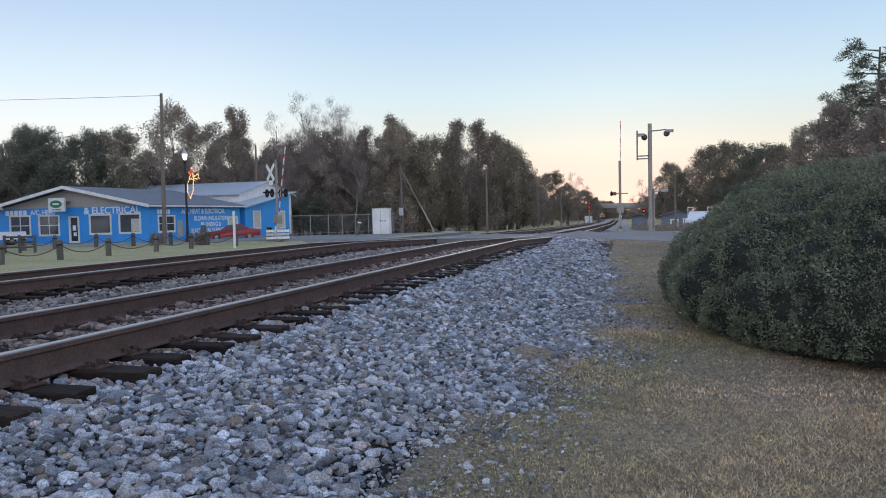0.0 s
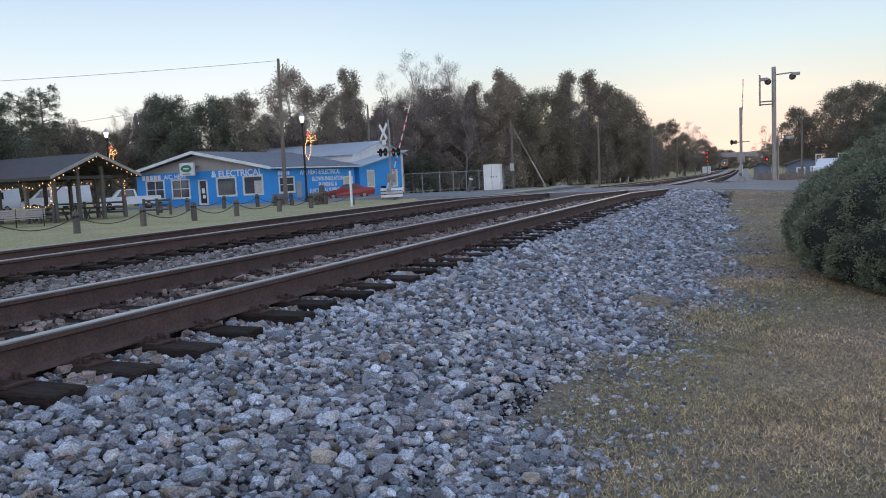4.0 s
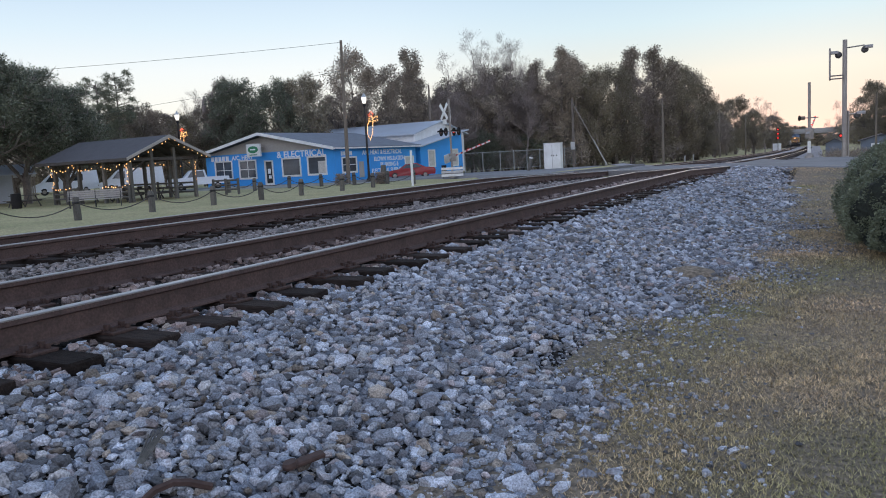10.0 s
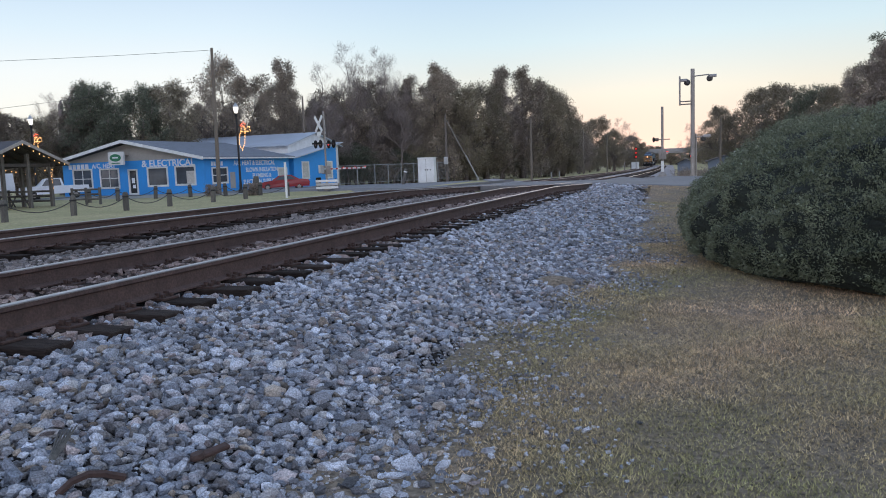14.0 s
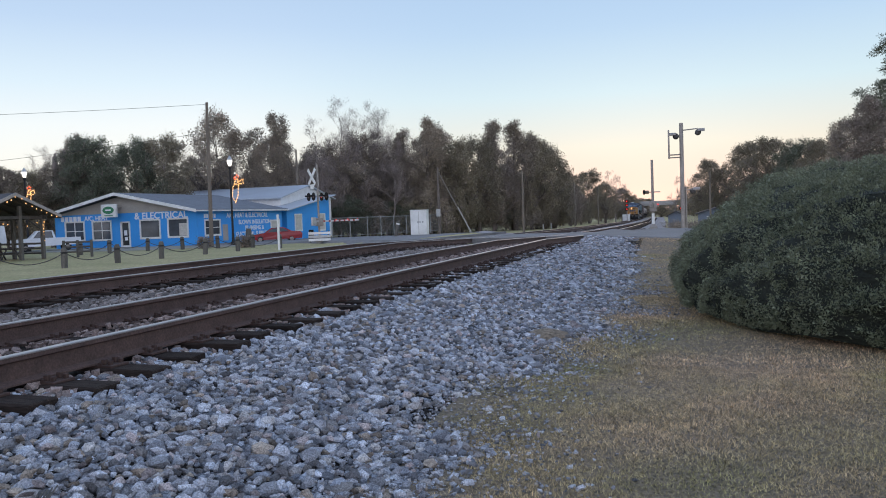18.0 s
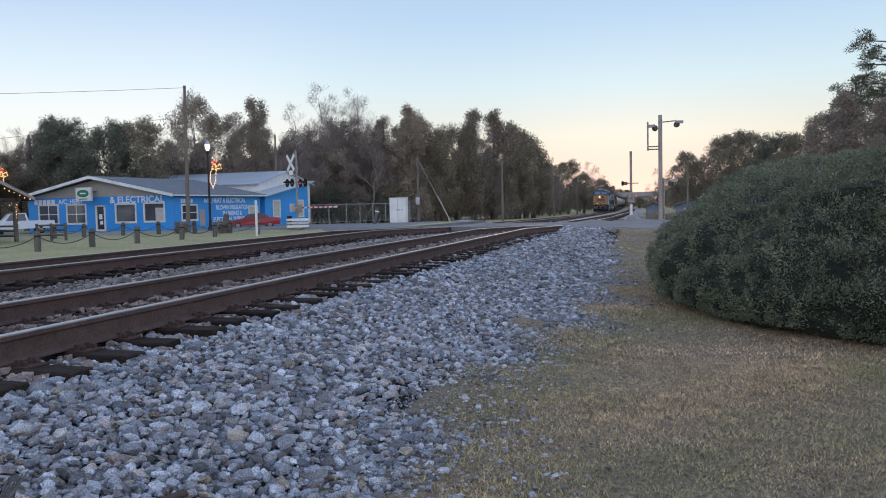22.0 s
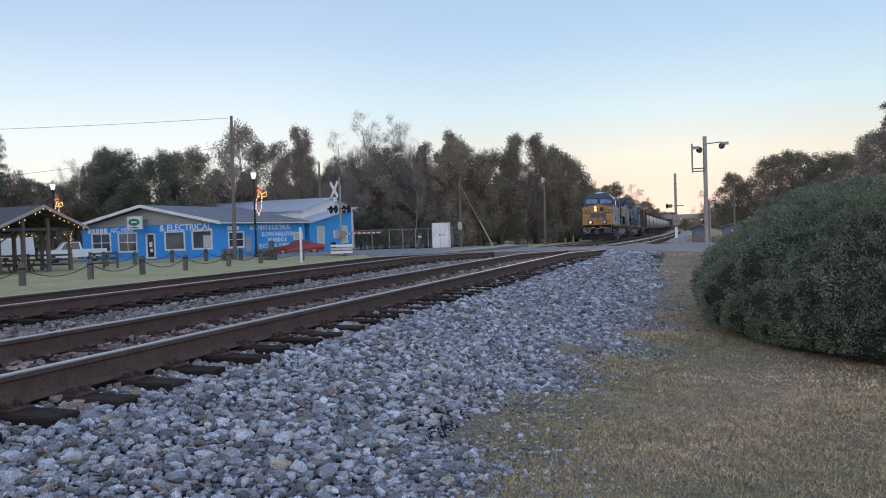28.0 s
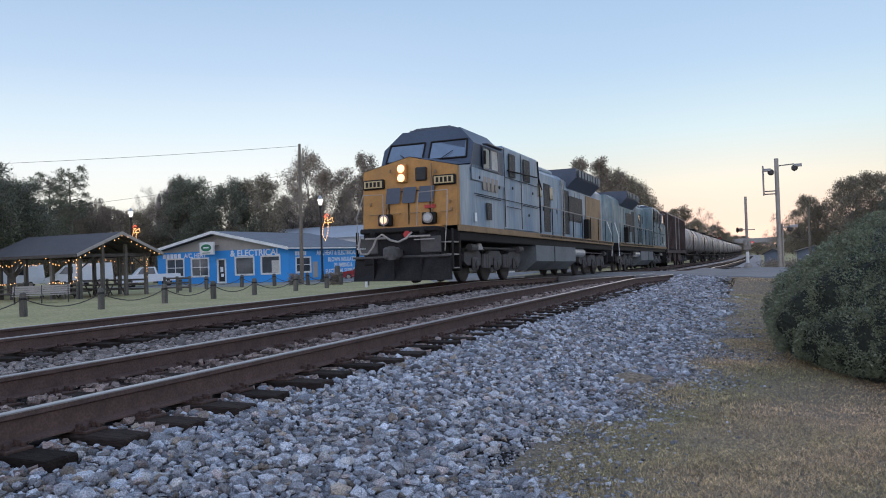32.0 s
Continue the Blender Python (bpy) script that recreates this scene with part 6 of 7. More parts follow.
def gate(m, mast_h, label, arm_len, buck=True):
    t = thing("crossing_signal", m, label, "crossing signal", "crossing signals")
    part("mast", Geo().tube((0, 0, 0), (0, 0, mast_h), 0.075, 0.07, 10), M_galv, t)
    part("base", Geo().lathe([(0.25, -0.1), (0.22, 0.25), (0.1, 0.4)], 10), M_galv, t)
    if buck:
        crossbuck(t, 4.7, -1)
        part("sign_edge", Geo().box(-0.02, 0.02, 0.06, 0.09, 4.0, 5.0), M_white, t)
    wide = 0.34 if buck else 0.2
    part("mechanism", Geo().box(-wide, wide, -0.18, 0.2, 1.1, 1.68, 0.03), M_galv, t, "grey gate mechanism case")
    return t


west_gate = gate(pose(-21.9, 50.0, -0.72, 0, 0, -35), 5.6, "railway crossing signal with white crossbuck and striped gate", 5.4)
lamp_pair(west_gate, 0.0, 3.25, -1, 0, -0.45)
lamp_pair(west_gate, 0.1, 3.25, -1, 1, 0.55)
for k in range(3):
    part("barrier_board", Geo().box(-0.8, 0.8, -0.5, -0.44, 0.02 + k * 0.24, 0.20 + k * 0.24, 0.008, pose(0, 0, 0, 0, 0, 62)), M_white if k != 1 else M_box, west_gate, "white guard board")
part("barrier_post", Geo().box(-0.7, -0.6, -0.44, -0.34, -0.1, 0.75, 0, pose(0, 0, 0, 0, 0, 62)), M_post, west_gate)
part("barrier_post", Geo().box(0.6, 0.7, -0.44, -0.34, -0.1, 0.75, 0, pose(0, 0, 0, 0, 0, 62)), M_post, west_gate)
part("relay_box", Geo().box(-0.75, -0.5, -0.5, -0.2, 0.0, 0.85, 0.02), M_black, west_gate)


def gate_arm(parent, length, heavy):
    arm = part("gate_arm", Geo().box(0.0, length, -0.015, 0.015, -0.06, 0.06, 0.005), M_arm, parent, "white gate arm with red bands and red lamps")
    for k in range(int(length / 0.8)):
        part("red_band", Geo().box(0.5 + k * 0.8, 0.78 + k * 0.8, -0.019, 0.019, -0.061, 0.061), M_sign_red, arm)
    for x in (length * 0.4, length * 0.7, length * 0.98):
        part("arm_lamp", Geo().lathe([(0.025, -0.04), (0.035, 0), (0.025, 0.04)], 10, pose(x, 0, 0.08, 90, 0, 0)), M_red_lamp, arm, "small lit red lamp")
    part("counterweight", Geo().box(-1.0, 0.0, -0.04, 0.04, -0.06, 0.06, 0.01).box(-1.15, -0.6, -0.08, 0.08, -0.3 * heavy, 0.3 * heavy, 0.03), M_box if heavy == 1 else M_galv, arm)
    return arm


west_arm = gate_arm(west_gate, 6.3, 1)
east_gate = gate(pose(2.0, 44.2, -0.5, 0, 0, -90), 4.0, "grey crossing signal mast with hooded lamps and lowered gate", 5.0, False)
part("mast_sleeve", Geo().tube((0, 0, 0.02), (0, 0, 1.0), 0.082, n=10), M_white, east_gate, "white painted foot of the mast")
east_cross = part("crossarm", Geo().tube((0, -0.5, 2.2), (0, 0.42, 2.2), 0.03, n=6), M_galv, east_gate)
for y in (-0.46,):
    part("backplate", Geo().lathe([(0.14, -0.01), (0.14, 0.01)], 16, pose(0.08, y, 2.2, 0, 90, -60)), M_black, east_cross)
    part("hood", Geo().lathe([(0.07, 0.0), (0.09, -0.05), (0.1, -0.26), (0.09, -0.26), (0.07, -0.02)], 12, pose(0.08, y, 2.2, 0, 90, -60)), M_pole, east_cross)
east_arm = gate_arm(east_gate, 5.0, 0.45)

M_truck_grey = material("sun_faded_black_housing", (0.09, 0.08, 0.078), 0.7)
mast = thing("cantilever_mast", pose(3.62, 43.3, -0.5), "tall grey steel signal mast with hooded lamps and platform", "signal mast")
part("column", Geo().tube((0, 0, 0), (0, 0, 5.85), 0.115, 0.105, 12), M_galv, mast)
part("column", Geo().tube((0.16, 0.12, 0), (0.16, 0.12, 2.4), 0.06, n=8), M_galv, mast)
part("foot", Geo().lathe([(0.3, -0.1), (0.28, 0.1), (0.17, 0.15)], 10), M_concrete, mast)
part("bracket", Geo().tube((0, 0, 5.45), (0.85, 0, 5.5), 0.035, n=6), M_galv, mast)
part("bracket", Geo().tube((0, 0, 2.2), (0.6, 0, 2.25), 0.035, n=6), M_galv, mast)
for x, z, tilt in ((0.85, 5.3, -25), (0.55, 2.15, 10), (-0.28, 5.15, 15)):
    head = part("lamp_head", Geo().lathe([(0.15, -0.1), (0.17, 0.0), (0.09, 0.12)], 12, pose(x, 0.05, z, 90, 0, tilt)), M_truck_grey, mast)
    hd = Geo()
    hd.add([(x + d * (1 if x > 0 else -1), -0.05 + 0.15 * math.cos(math.pi * i / 8), z + 0.05 + 0.15 * math.sin(math.pi * i / 8)) for d in (0, 0.36) for i in range(9)], [(i, i + 1, i + 10, i + 9) for i in range(8)])
    part("hood", hd, M_galv, head)
cage = Geo()
for z in (4.0, 4.15):
    cage.path([(-0.1, -0.2, z), (-0.62, -0.2, z), (-0.62, 0.2, z), (-0.1, 0.2, z)], 0.022, 5)
for x in (-0.2, -0.35, -0.5):
    cage.tube((x, -0.2, 4.0), (x, 0.2, 4.0), 0.02, n=4)
part("platform", cage, M_galv, mast)
part("backboard", Geo().box(-0.70, -0.62, -0.22, 0.22, 3.95, 5.5, 0.02), M_galv, mast)

# ---- east side and far along the line ----
for x, y, z, w, d, h, label in ((4.6, 81, -1.35, 3.4, 6.0, 1.5, "low blue-grey house with a dark roof by the street"), (1.4, 90, -1.35, 1.7, 4.0, 1.25, "small blue-grey shed beside the line")):
    t = thing("house", pose(x, y, z), label, "house", "houses east of the line")
    part("wall", Geo().box(0, w, 0, d, -0.3, h), M_house, t)
    part("gable", Geo().prism([(0, h), (w, h), (w / 2, h + 0.42)], "y", 0.01, d - 0.01), M_house, t)
    for a, b in (((-0.25, h - 0.05), (w / 2, h + 0.5)), ((w / 2, h + 0.5), (w + 0.25, h - 0.05))):
        part("roof_slope", Geo().prism([a, b, (b[0], b[1] - 0.08), (a[0], a[1] - 0.08)], "y", -0.3, d + 0.3), M_pav_roof, t)
    if w > 2:
        window(t, pose(0.9, 0, 0.35), 0.6, 0.7, M_blind, rail=False)
        window(t, pose(2.1, 0, -0.2), 0.5, 1.3, M_blind, rail=False)
bridge = thing("overpass", None, "long low concrete road bridge across the line", "bridge")
part("deck", Geo().box(-75, 60, 331, 341, 1.9, 3.0, 0.1), M_concrete, bridge)
part("parapet", Geo().box(-75, 60, 330.7, 330.98, 2.6, 3.8), M_concrete, bridge)
for x in (-48, -31, -1, 14):
    part("pier", Geo().box(x - 0.6, x + 0.6, 331.5, 340.5, -4, 1.9), M_concrete, bridge)
sg = thing("wayside_signal", pose(-11.9, 199, height(-11.9, 199)), "wayside railway signal showing red, with a white case", "railway signal")
part("post", Geo().tube((0, 0, 0), (0, 0, 6.0), 0.09, n=8), M_galv, sg)
for z in (3.2, 4.2, 5.2):
    part("head_plate", Geo().lathe([(0.4, 0), (0.4, 0.04)], 14, pose(0, -0.15, z, 90, 0, 0)), M_black, sg)
    part("lens", Geo().lathe([(0.17, 0), (0.15, 0.03)], 12, pose(0, -0.2, z, 90, 0, 0)), M_red_lamp, sg)
part("case", Geo().box(-1.2, 0.6, 0.4, 1.6, -0.1, 1.9, 0.03), M_white, sg)
sg2 = thing("wayside_signal", pose(2.4, 120, height(2.4, 120)), "small wayside signal showing red beside the line", "railway signal")
part("post", Geo().tube((0, 0, 0), (0, 0, 2.7), 0.07, n=8), M_galv, sg2)
part("head_plate", Geo().lathe([(0.3, 0), (0.3, 0.04)], 14, pose(0, -0.12, 2.4, 90, 0, 0)), M_black, sg2)
part("lens", Geo().lathe([(0.15, 0), (0.14, 0.03)], 12, pose(0, -0.16, 2.4, 90, 0, 0)), M_red_lamp, sg2)
bv, bf = leaf_cards(np.array([(fr.uniform(2.5, 8), y0, height(4, y0) + fr.uniform(0.0, 0.3)) for y0 in [fr.uniform(48, 62) for _ in range(240)]]), 40, 0.2, 0.22, 0.012, np.random.RandomState(8))
tagged(new("dry_weeds", arrays("dry_weeds", bv, bf, M_leaf_brown, 4)), "dry brown weeds on the verge beyond the road", "weeds", kind="stuff")


# ---- the train ----
M_glow_num = material("lit_number_board", (0.42, 0.34, 0.19), emit=(1.0, 0.7, 0.35, 0.008))
M_grille = material("black_grille", (0.02, 0.02, 0.022), 0.6, 0, (0.05, 0.05, 0.05), 2, 0.5, 60, 0.4, 0.6, stretch=(1, 1, 6))


M_faded = material("faded_grimy_yellow", (0.30, 0.185, 0.09), 0.6, 0, (0.15, 0.1, 0.06), 1.4, 0.7, 12, 0.15, 0.05)
M_wheel = material("dark_wheel_steel", (0.05, 0.043, 0.04), 0.55, 0.4, (0.09, 0.075, 0.065), 4, 0.5)
M_truck = material("dusty_truck_frame", (0.105, 0.098, 0.095), 0.85, 0, (0.05, 0.046, 0.044), 3, 0.6)


def truck(parent, y, axles, spacing, mat=M_truck):
    """A bogie with its wheels; y is its middle."""
    half = spacing * (axles - 1) / 2
    side = [(y - half - 0.72, 0.62), (y - half - 0.5, 0.5), (y + half + 0.5, 0.5), (y + half + 0.72, 0.62), (y + half + 0.72, 0.86), (y + half + 0.35, 0.98)]
    for k in range(axles - 1, 0, -1):
        mid = y - half + (k - 0.5) * spacing
        side += [(mid + 0.5, 0.94), (mid + 0.3, 0.82), (mid - 0.3, 0.82), (mid - 0.5, 0.94)]
    side += [(y - half - 0.35, 0.98), (y - half - 0.72, 0.86)]
    tr = part("truck", Geo().box(-1.0, 1.0, y - 0.3, y + 0.3, 0.5, 0.9), mat, parent)
    for s in (-1, 1):
        part("side_frame", Geo().prism(side, "x", s * 1.06 - 0.07, s * 1.06 + 0.07), mat, tr)
        if axles > 2:
            part("brake_cylinder", Geo().tube((s * 1.22, y - half - 0.55, 1.02), (s * 1.22, y - half - 0.1, 1.02), 0.11, n=10), mat, tr)
            part("brake_cylinder", Geo().tube((s * 1.22, y + half + 0.1, 1.02), (s * 1.22, y + half + 0.55, 1.02), 0.11, n=10), mat, tr)
            part("brake_rod", Geo().tube((s * 1.2, y - half, 1.02), (s * 1.2, y + half, 1.02), 0.03, n=6), mat, tr)
    for k in range(axles):
        wy = y - half + k * spacing
        wheel = Geo()
        for s in (-1, 1):
            wheel.lathe([(0.40, -0.07), (0.52, -0.065), (0.50, 0.05), (0.44, 0.07)], 22, pose(s * 0.745, 0, 0, 0, 90, 0))
        wheel.tube((-0.9, 0, 0), (0.9, 0, 0), 0.09, n=8)
        part("wheelset", wheel, M_wheel, tr, m=pose(0, wy, 0.52))
        for s in (-1, 1):
            part("axle_box", Geo().box(s * 1.17 - 0.06, s * 1.17 + 0.06, wy - 0.2, wy + 0.2, 0.34, 0.74, 0.05).lathe([(0.12, 0.0), (0.12, 0.05), (0.06, 0.07)], 12, pose(s * 1.22, wy, 0.53, 0, s * 90, 0)), M_truck, tr)
    for k in range(axles - 1):
        wy = y - half + (k + 0.5) * spacing
        for s in (-1, 1):
            g = Geo()
            for d in (-0.2, 0, 0.2):
                g.tube((s * 1.16, wy + d, 0.42), (s * 1.16, wy + d, 0.84), 0.08, n=8)
            part("spring_set", g, M_truck, tr)
    return tr


def locomotive(lead, label):
    """A six-axle diesel with its cab at y = 0, running towards -y."""
    t = thing("locomotive", None, label, "locomotive", "locomotives")
    W = 1.46
    # frame, pilot and plough
    part("frame", Geo().box(-1.42, 1.42, -0.35, 20.3, 1.18, 1.5, 0.03), M_black, t)
    for s in (-1, 1):
        part("side_sill", Geo().box(s * 1.47 - 0.03, s * 1.47 + 0.03, -0.4, 20.4, 1.44, 1.62, 0.01), M_faded, t, "faded yellow sill")
    for y0 in (-0.62, 20.35):
        part("pilot", Geo().box(-1.12, 1.12, y0, y0 + 0.24, 0.55, 1.5, 0.04), M_pilot, t)
    plough = Geo()
    plough.add([(-1.45, -0.62, 0.12), (0, -1.0, 0.12), (1.45, -0.62, 0.12), (-1.45, -0.5, 0.78), (0, -0.62, 0.78), (1.45, -0.5, 0.78), (-1.45, -0.4, 0.12), (1.45, -0.4, 0.12), (-1.45, -0.4, 0.78), (1.45, -0.4, 0.78)],
               [(0, 1, 4, 3), (1, 2, 5, 4), (0, 3, 8, 6), (2, 7, 9, 5), (3, 4, 5, 9, 8), (0, 6, 7, 2, 1)])
    part("snow_plough", plough, M_pilot, t)
    for x in (-0.72, 0.0, 0.72):
        part("plough_rib", Geo().box(x - 0.02, x + 0.02, -0.99 + abs(x) * 0.26, -0.55, 0.14, 0.74, 0.008), M_pilot, t)
    part("plough_lip", Geo().box(-1.45, 1.45, -0.64, -0.5, 0.74, 0.8, 0.012), M_truck, t)
    part("step_light", Geo().box(-1.3, -1.02, -0.66, -0.6, 1.0, 1.05), M_white, t)
    part("step_light", Geo().box(0.55, 1.15, -0.84, -0.81, 1.2, 1.225), M_slat, t, "pale lifting bar")
    part("anticlimber", Geo().box(-1.15, 1.15, -0.75, -0.1, 1.42, 1.56, 0.03), M_black, t)
    for y0, d in ((-0.62, -1), (20.59, 1)):
        cp = part("coupler", Geo().box(-0.12, 0.12, min(0, d * 0.35), max(0, d * 0.35), -0.1, 0.1, 0.02).box(-0.2, 0.2, min(d * 0.3, d * 0.62), max(d * 0.3, d * 0.62), -0.16, 0.16, 0.05), M_truck, t, m=pose(0, y0, 0.86))
        part("knuckle", Geo().lathe([(0.1, -0.18), (0.12, 0), (0.1, 0.18)], 8), M_truck, cp, m=pose(0.08, d * 0.62, 0))
    for s in (-1, 1):
        part("hose_valve", Geo().lathe([(0.07, -0.1), (0.1, 0), (0.07, 0.1)], 8, pose(s * 0.75, -0.7, 1.4)), M_black, t)
        part("pilot_panel", Geo().box(s * 0.95 - 0.3, s * 0.95 + 0.3, -0.66, -0.6, 0.86, 1.3, 0.02), M_truck, t)
        part("step_well", Geo().box(s * 1.28 - 0.2, s * 1.28 + 0.2, 0.1, 0.2, 0.35, 1.4, 0.03), M_black, t)
        part("step_stringer", Geo().box(s * 1.13 - 0.015, s * 1.13 + 0.015, -0.42, 0.1, 0.4, 1.5), M_black, t)
        part("step_stringer", Geo().box(s * 1.46 - 0.012, s * 1.46 + 0.012, -0.42, -0.3, 0.4, 1.5), M_black, t)
        for z in (0.42, 0.78, 1.12):
            part("step_tread", Geo().box(s * 1.3 - 0.16, s * 1.3 + 0.16, -0.42, 0.1, z, z + 0.035), M_galv, t)
    hose = [(-1.15, -0.72, 1.36), (-1.14, -0.85, 1.05), (-1.0, -0.95, 0.86), (-0.78, -0.98, 0.86), (-0.62, -0.97, 1.05), (-0.52, -0.95, 1.28), (-0.36, -0.93, 1.38), (-0.12, -0.92, 1.22), (0.12, -0.9, 1.16), (0.34, -0.85, 1.26), (0.44, -0.74, 1.42)]
    part("air_hose", Geo().path(hose, 0.03, 7), M_slat, t, "pale looped air hose")
    part("mu_bar", Geo().path([(-0.95, -0.78, 1.28), (-0.3, -0.8, 1.28)], 0.03, 6), M_galv, t)
    part("mu_bar", Geo().path([(0.35, -0.8, 1.3), (1.0, -0.78, 1.3)], 0.03, 6), M_galv, t)
    # short nose
    nose_mat = M_yellow
    g = Geo().add([(-W, 0, 1.6), (W, 0, 1.6), (W, 0.08, 3.24), (0, 0.1, 3.58), (-W, 0.08, 3.24), (-W, 0.25, 1.6), (W, 0.25, 1.6), (W, 0.25, 3.24), (0, 0.25, 3.58), (-W, 0.25, 3.24)],
                  [(0, 1, 2, 3, 4), (1, 6, 7, 2), (0, 4, 9, 5), (2, 7, 8, 3), (3, 8, 9, 4), (5, 9, 8, 7, 6)])
    face = part("nose_face", g, nose_mat, t, "yellow painted nose")
    part("nose_body", Geo().prism([(-0.2, 1.6), (3.4, 1.6), (3.4, 3.3), (1.0, 3.42), (-0.2, 3.26)], "x", -W, W), M_loco_grey, t, "grey-blue painted side")
    for x in (-0.62, 0.0, 0.66):
        part("door_seam", Geo().box(x - 0.012, x + 0.012, -0.012, 0.02, 1.68, 2.6), M_black, face)
    part("door_top_seam", Geo().box(-0.62, 0.66, -0.004, 0.03, 2.6, 2.62), M_black, face)
    hl = part("headlight", Geo().box(-0.36, -0.04, -0.03, 0.12, 2.86, 3.38, 0.02), M_yellow, face)
    for z in (2.99, 3.25):
        part("headlight_lens", Geo().lathe([(0.115, 0), (0.1, 0.025)], 16, pose(-0.2, -0.035, z, 90, 0, 0)), M_head_glow, hl, "glowing warm headlight")
    part("emblem_plate", Geo().box(0.22, 0.56, -0.005, 0.1, 2.88, 3.26, 0.03), M_grille, face)
    for s in (-1, 1):
        nb = part("number_board", Geo().box(s * 1.1 - 0.34, s * 1.1 + 0.34, -0.03, 0.1, 2.72, 3.0, 0.03), M_black, face)
        part("number_plate", Geo().box(s * 1.1 - 0.29, s * 1.1 + 0.29, -0.036, -0.028, 2.76, 2.96, 0.003), M_glow_num, nb, "lit tan plate")
        for k in range(4):
            part("number_bar", Geo().box(s * 1.1 - 0.23 + k * 0.125, s * 1.1 - 0.15 + k * 0.125, -0.041, -0.035, 2.79, 2.93), M_black, nb)
    # plain dark shapes where the emblem stands
    emblem = Geo()
    for x0, w in ((-0.72, 0.44), (-0.2, 0.4), (0.3, 0.46)):
        emblem.prism([(x0, 2.28), (x0 + w, 2.28), (x0 + w + 0.06, 2.72), (x0 + 0.06, 2.72)], "y", -0.014, -0.004)
    part("emblem", emblem, M_navy, face, "plain dark blue shapes")
    for x in (-1.05, -0.4, 0.2, 1.15):
        part("grab_iron", Geo().path([(x - 0.16, -0.01, 2.0), (x - 0.15, -0.07, 1.99), (x + 0.15, -0.07, 1.99), (x + 0.16, -0.01, 2.0)], 0.012, 5), M_faded, face)
    for x, z in ((-1.2, 2.3), (-0.7, 2.2), (0.75, 2.3), (1.25, 2.25), (-0.55, 3.2), (0.85, 3.1), (1.3, 2.05)):
        part("hinge", Geo().box(x - 0.03, x + 0.03, -0.03, 0.01, z - 0.05, z + 0.05, 0.008), M_faded, face)
    for pts in (((0.72, 1.6), (0.72, 3.34)), ((-0.72, 1.6), (-0.72, 2.2))):
        part("panel_edge", Geo().box(pts[0][0] - 0.014, pts[0][0] + 0.014, -0.016, 0.02, pts[0][1], pts[1][1]), M_faded, face)
    part("red_tag", Geo().box(0.5, 0.82, -0.016, 0.0, 2.1, 2.2), M_sign_red, face)
    for s in (-0.68, 0.68):
        dl = part("ditch_light", Geo().box(s - 0.2, s + 0.2, -0.2, 0.0, 1.66, 1.98, 0.03), M_black, face)
        part("ditch_rim", Geo().lathe([(0.15, 0), (0.15, 0.03), (0.12, 0.035)], 16, pose(s, -0.2, 1.82, 90, 0, 0)), M_galv, dl)
        part("ditch_lens", Geo().lathe([(0.115, 0.03), (0.09, 0.05)], 14, pose(s, -0.2, 1.82, 90, 0, 0)), M_ditch_glow if s < 0 else M_box, dl)
    part("stripe", Geo().box(-1.2, 1.1, -0.24, -0.02, 1.545, 1.62, 0.008), M_yellow, t)
    part("red_marker", Geo().lathe([(0.1, 0), (0.1, 0.03)], 12, pose(0.32, -0.77, 1.36, 90, 0, 0)), M_sign_red, t)
    for s in (-1, 1):
        part("front_handrail", Geo().path([(s * 1.32, -0.55, 0.9), (s * 1.38, -0.5, 1.9), (s * 1.3, -0.25, 2.55)], 0.014, 6), M_slat, t)
        part("cross_handrail", Geo().path([(s * 1.3, -0.25, 2.55), (s * 0.55, -0.5, 2.5), (s * 0.5, -0.55, 1.6)], 0.013, 6), M_slat, t)
    # the nose end stands well forward of the cab
    ahead = ("pilot", "snow_plough", "plough_rib", "plough_lip", "step_light", "anticlimber", "coupler", "hose_valve", "pilot_panel", "step_", "air_hose", "mu_bar", "nose_face", "stripe", "red_marker", "front_handrail", "cross_handrail")
    for o in t.children:
        if o.name.startswith(ahead) and o.location.y + min(w.co.y for w in o.data.vertices) < 1:
            o.location.y -= 0.45
    # cab
    cab_g = Geo()
    ring = lambda y, top: [(-W, y, 3.2), (W, y, 3.2), (W, y, 4.05), (0.95, y, top), (-0.95, y, top), (-W, y, 4.05)]
    front = [(-W, 0.55, 3.2), (W, 0.55, 3.2), (W, 0.95, 4.05), (0.95, 1.17, 4.58), (-0.95, 1.17, 4.58), (-W, 0.95, 4.05)]
    vs = front + ring(3.4, 4.58)
    cab_g.add(vs, [(0, 1, 2, 3, 4, 5), tuple(range(11, 5, -1))] + [(i, i + 6, (i + 1) % 6 + 6, (i + 1) % 6) for i in range(6)])
    cab_o = part("cab", cab_g, M_navy, t, "dark blue painted cab")
    part("brow", Geo().add([(-W, -0.35, 3.26), (0, -0.33, 3.6), (W, -0.35, 3.26), (W, 0.66, 3.42), (0, 0.66, 3.66), (-W, 0.66, 3.42)], [(0, 1, 4, 5), (1, 2, 3, 4)]), M_navy, cab_o)
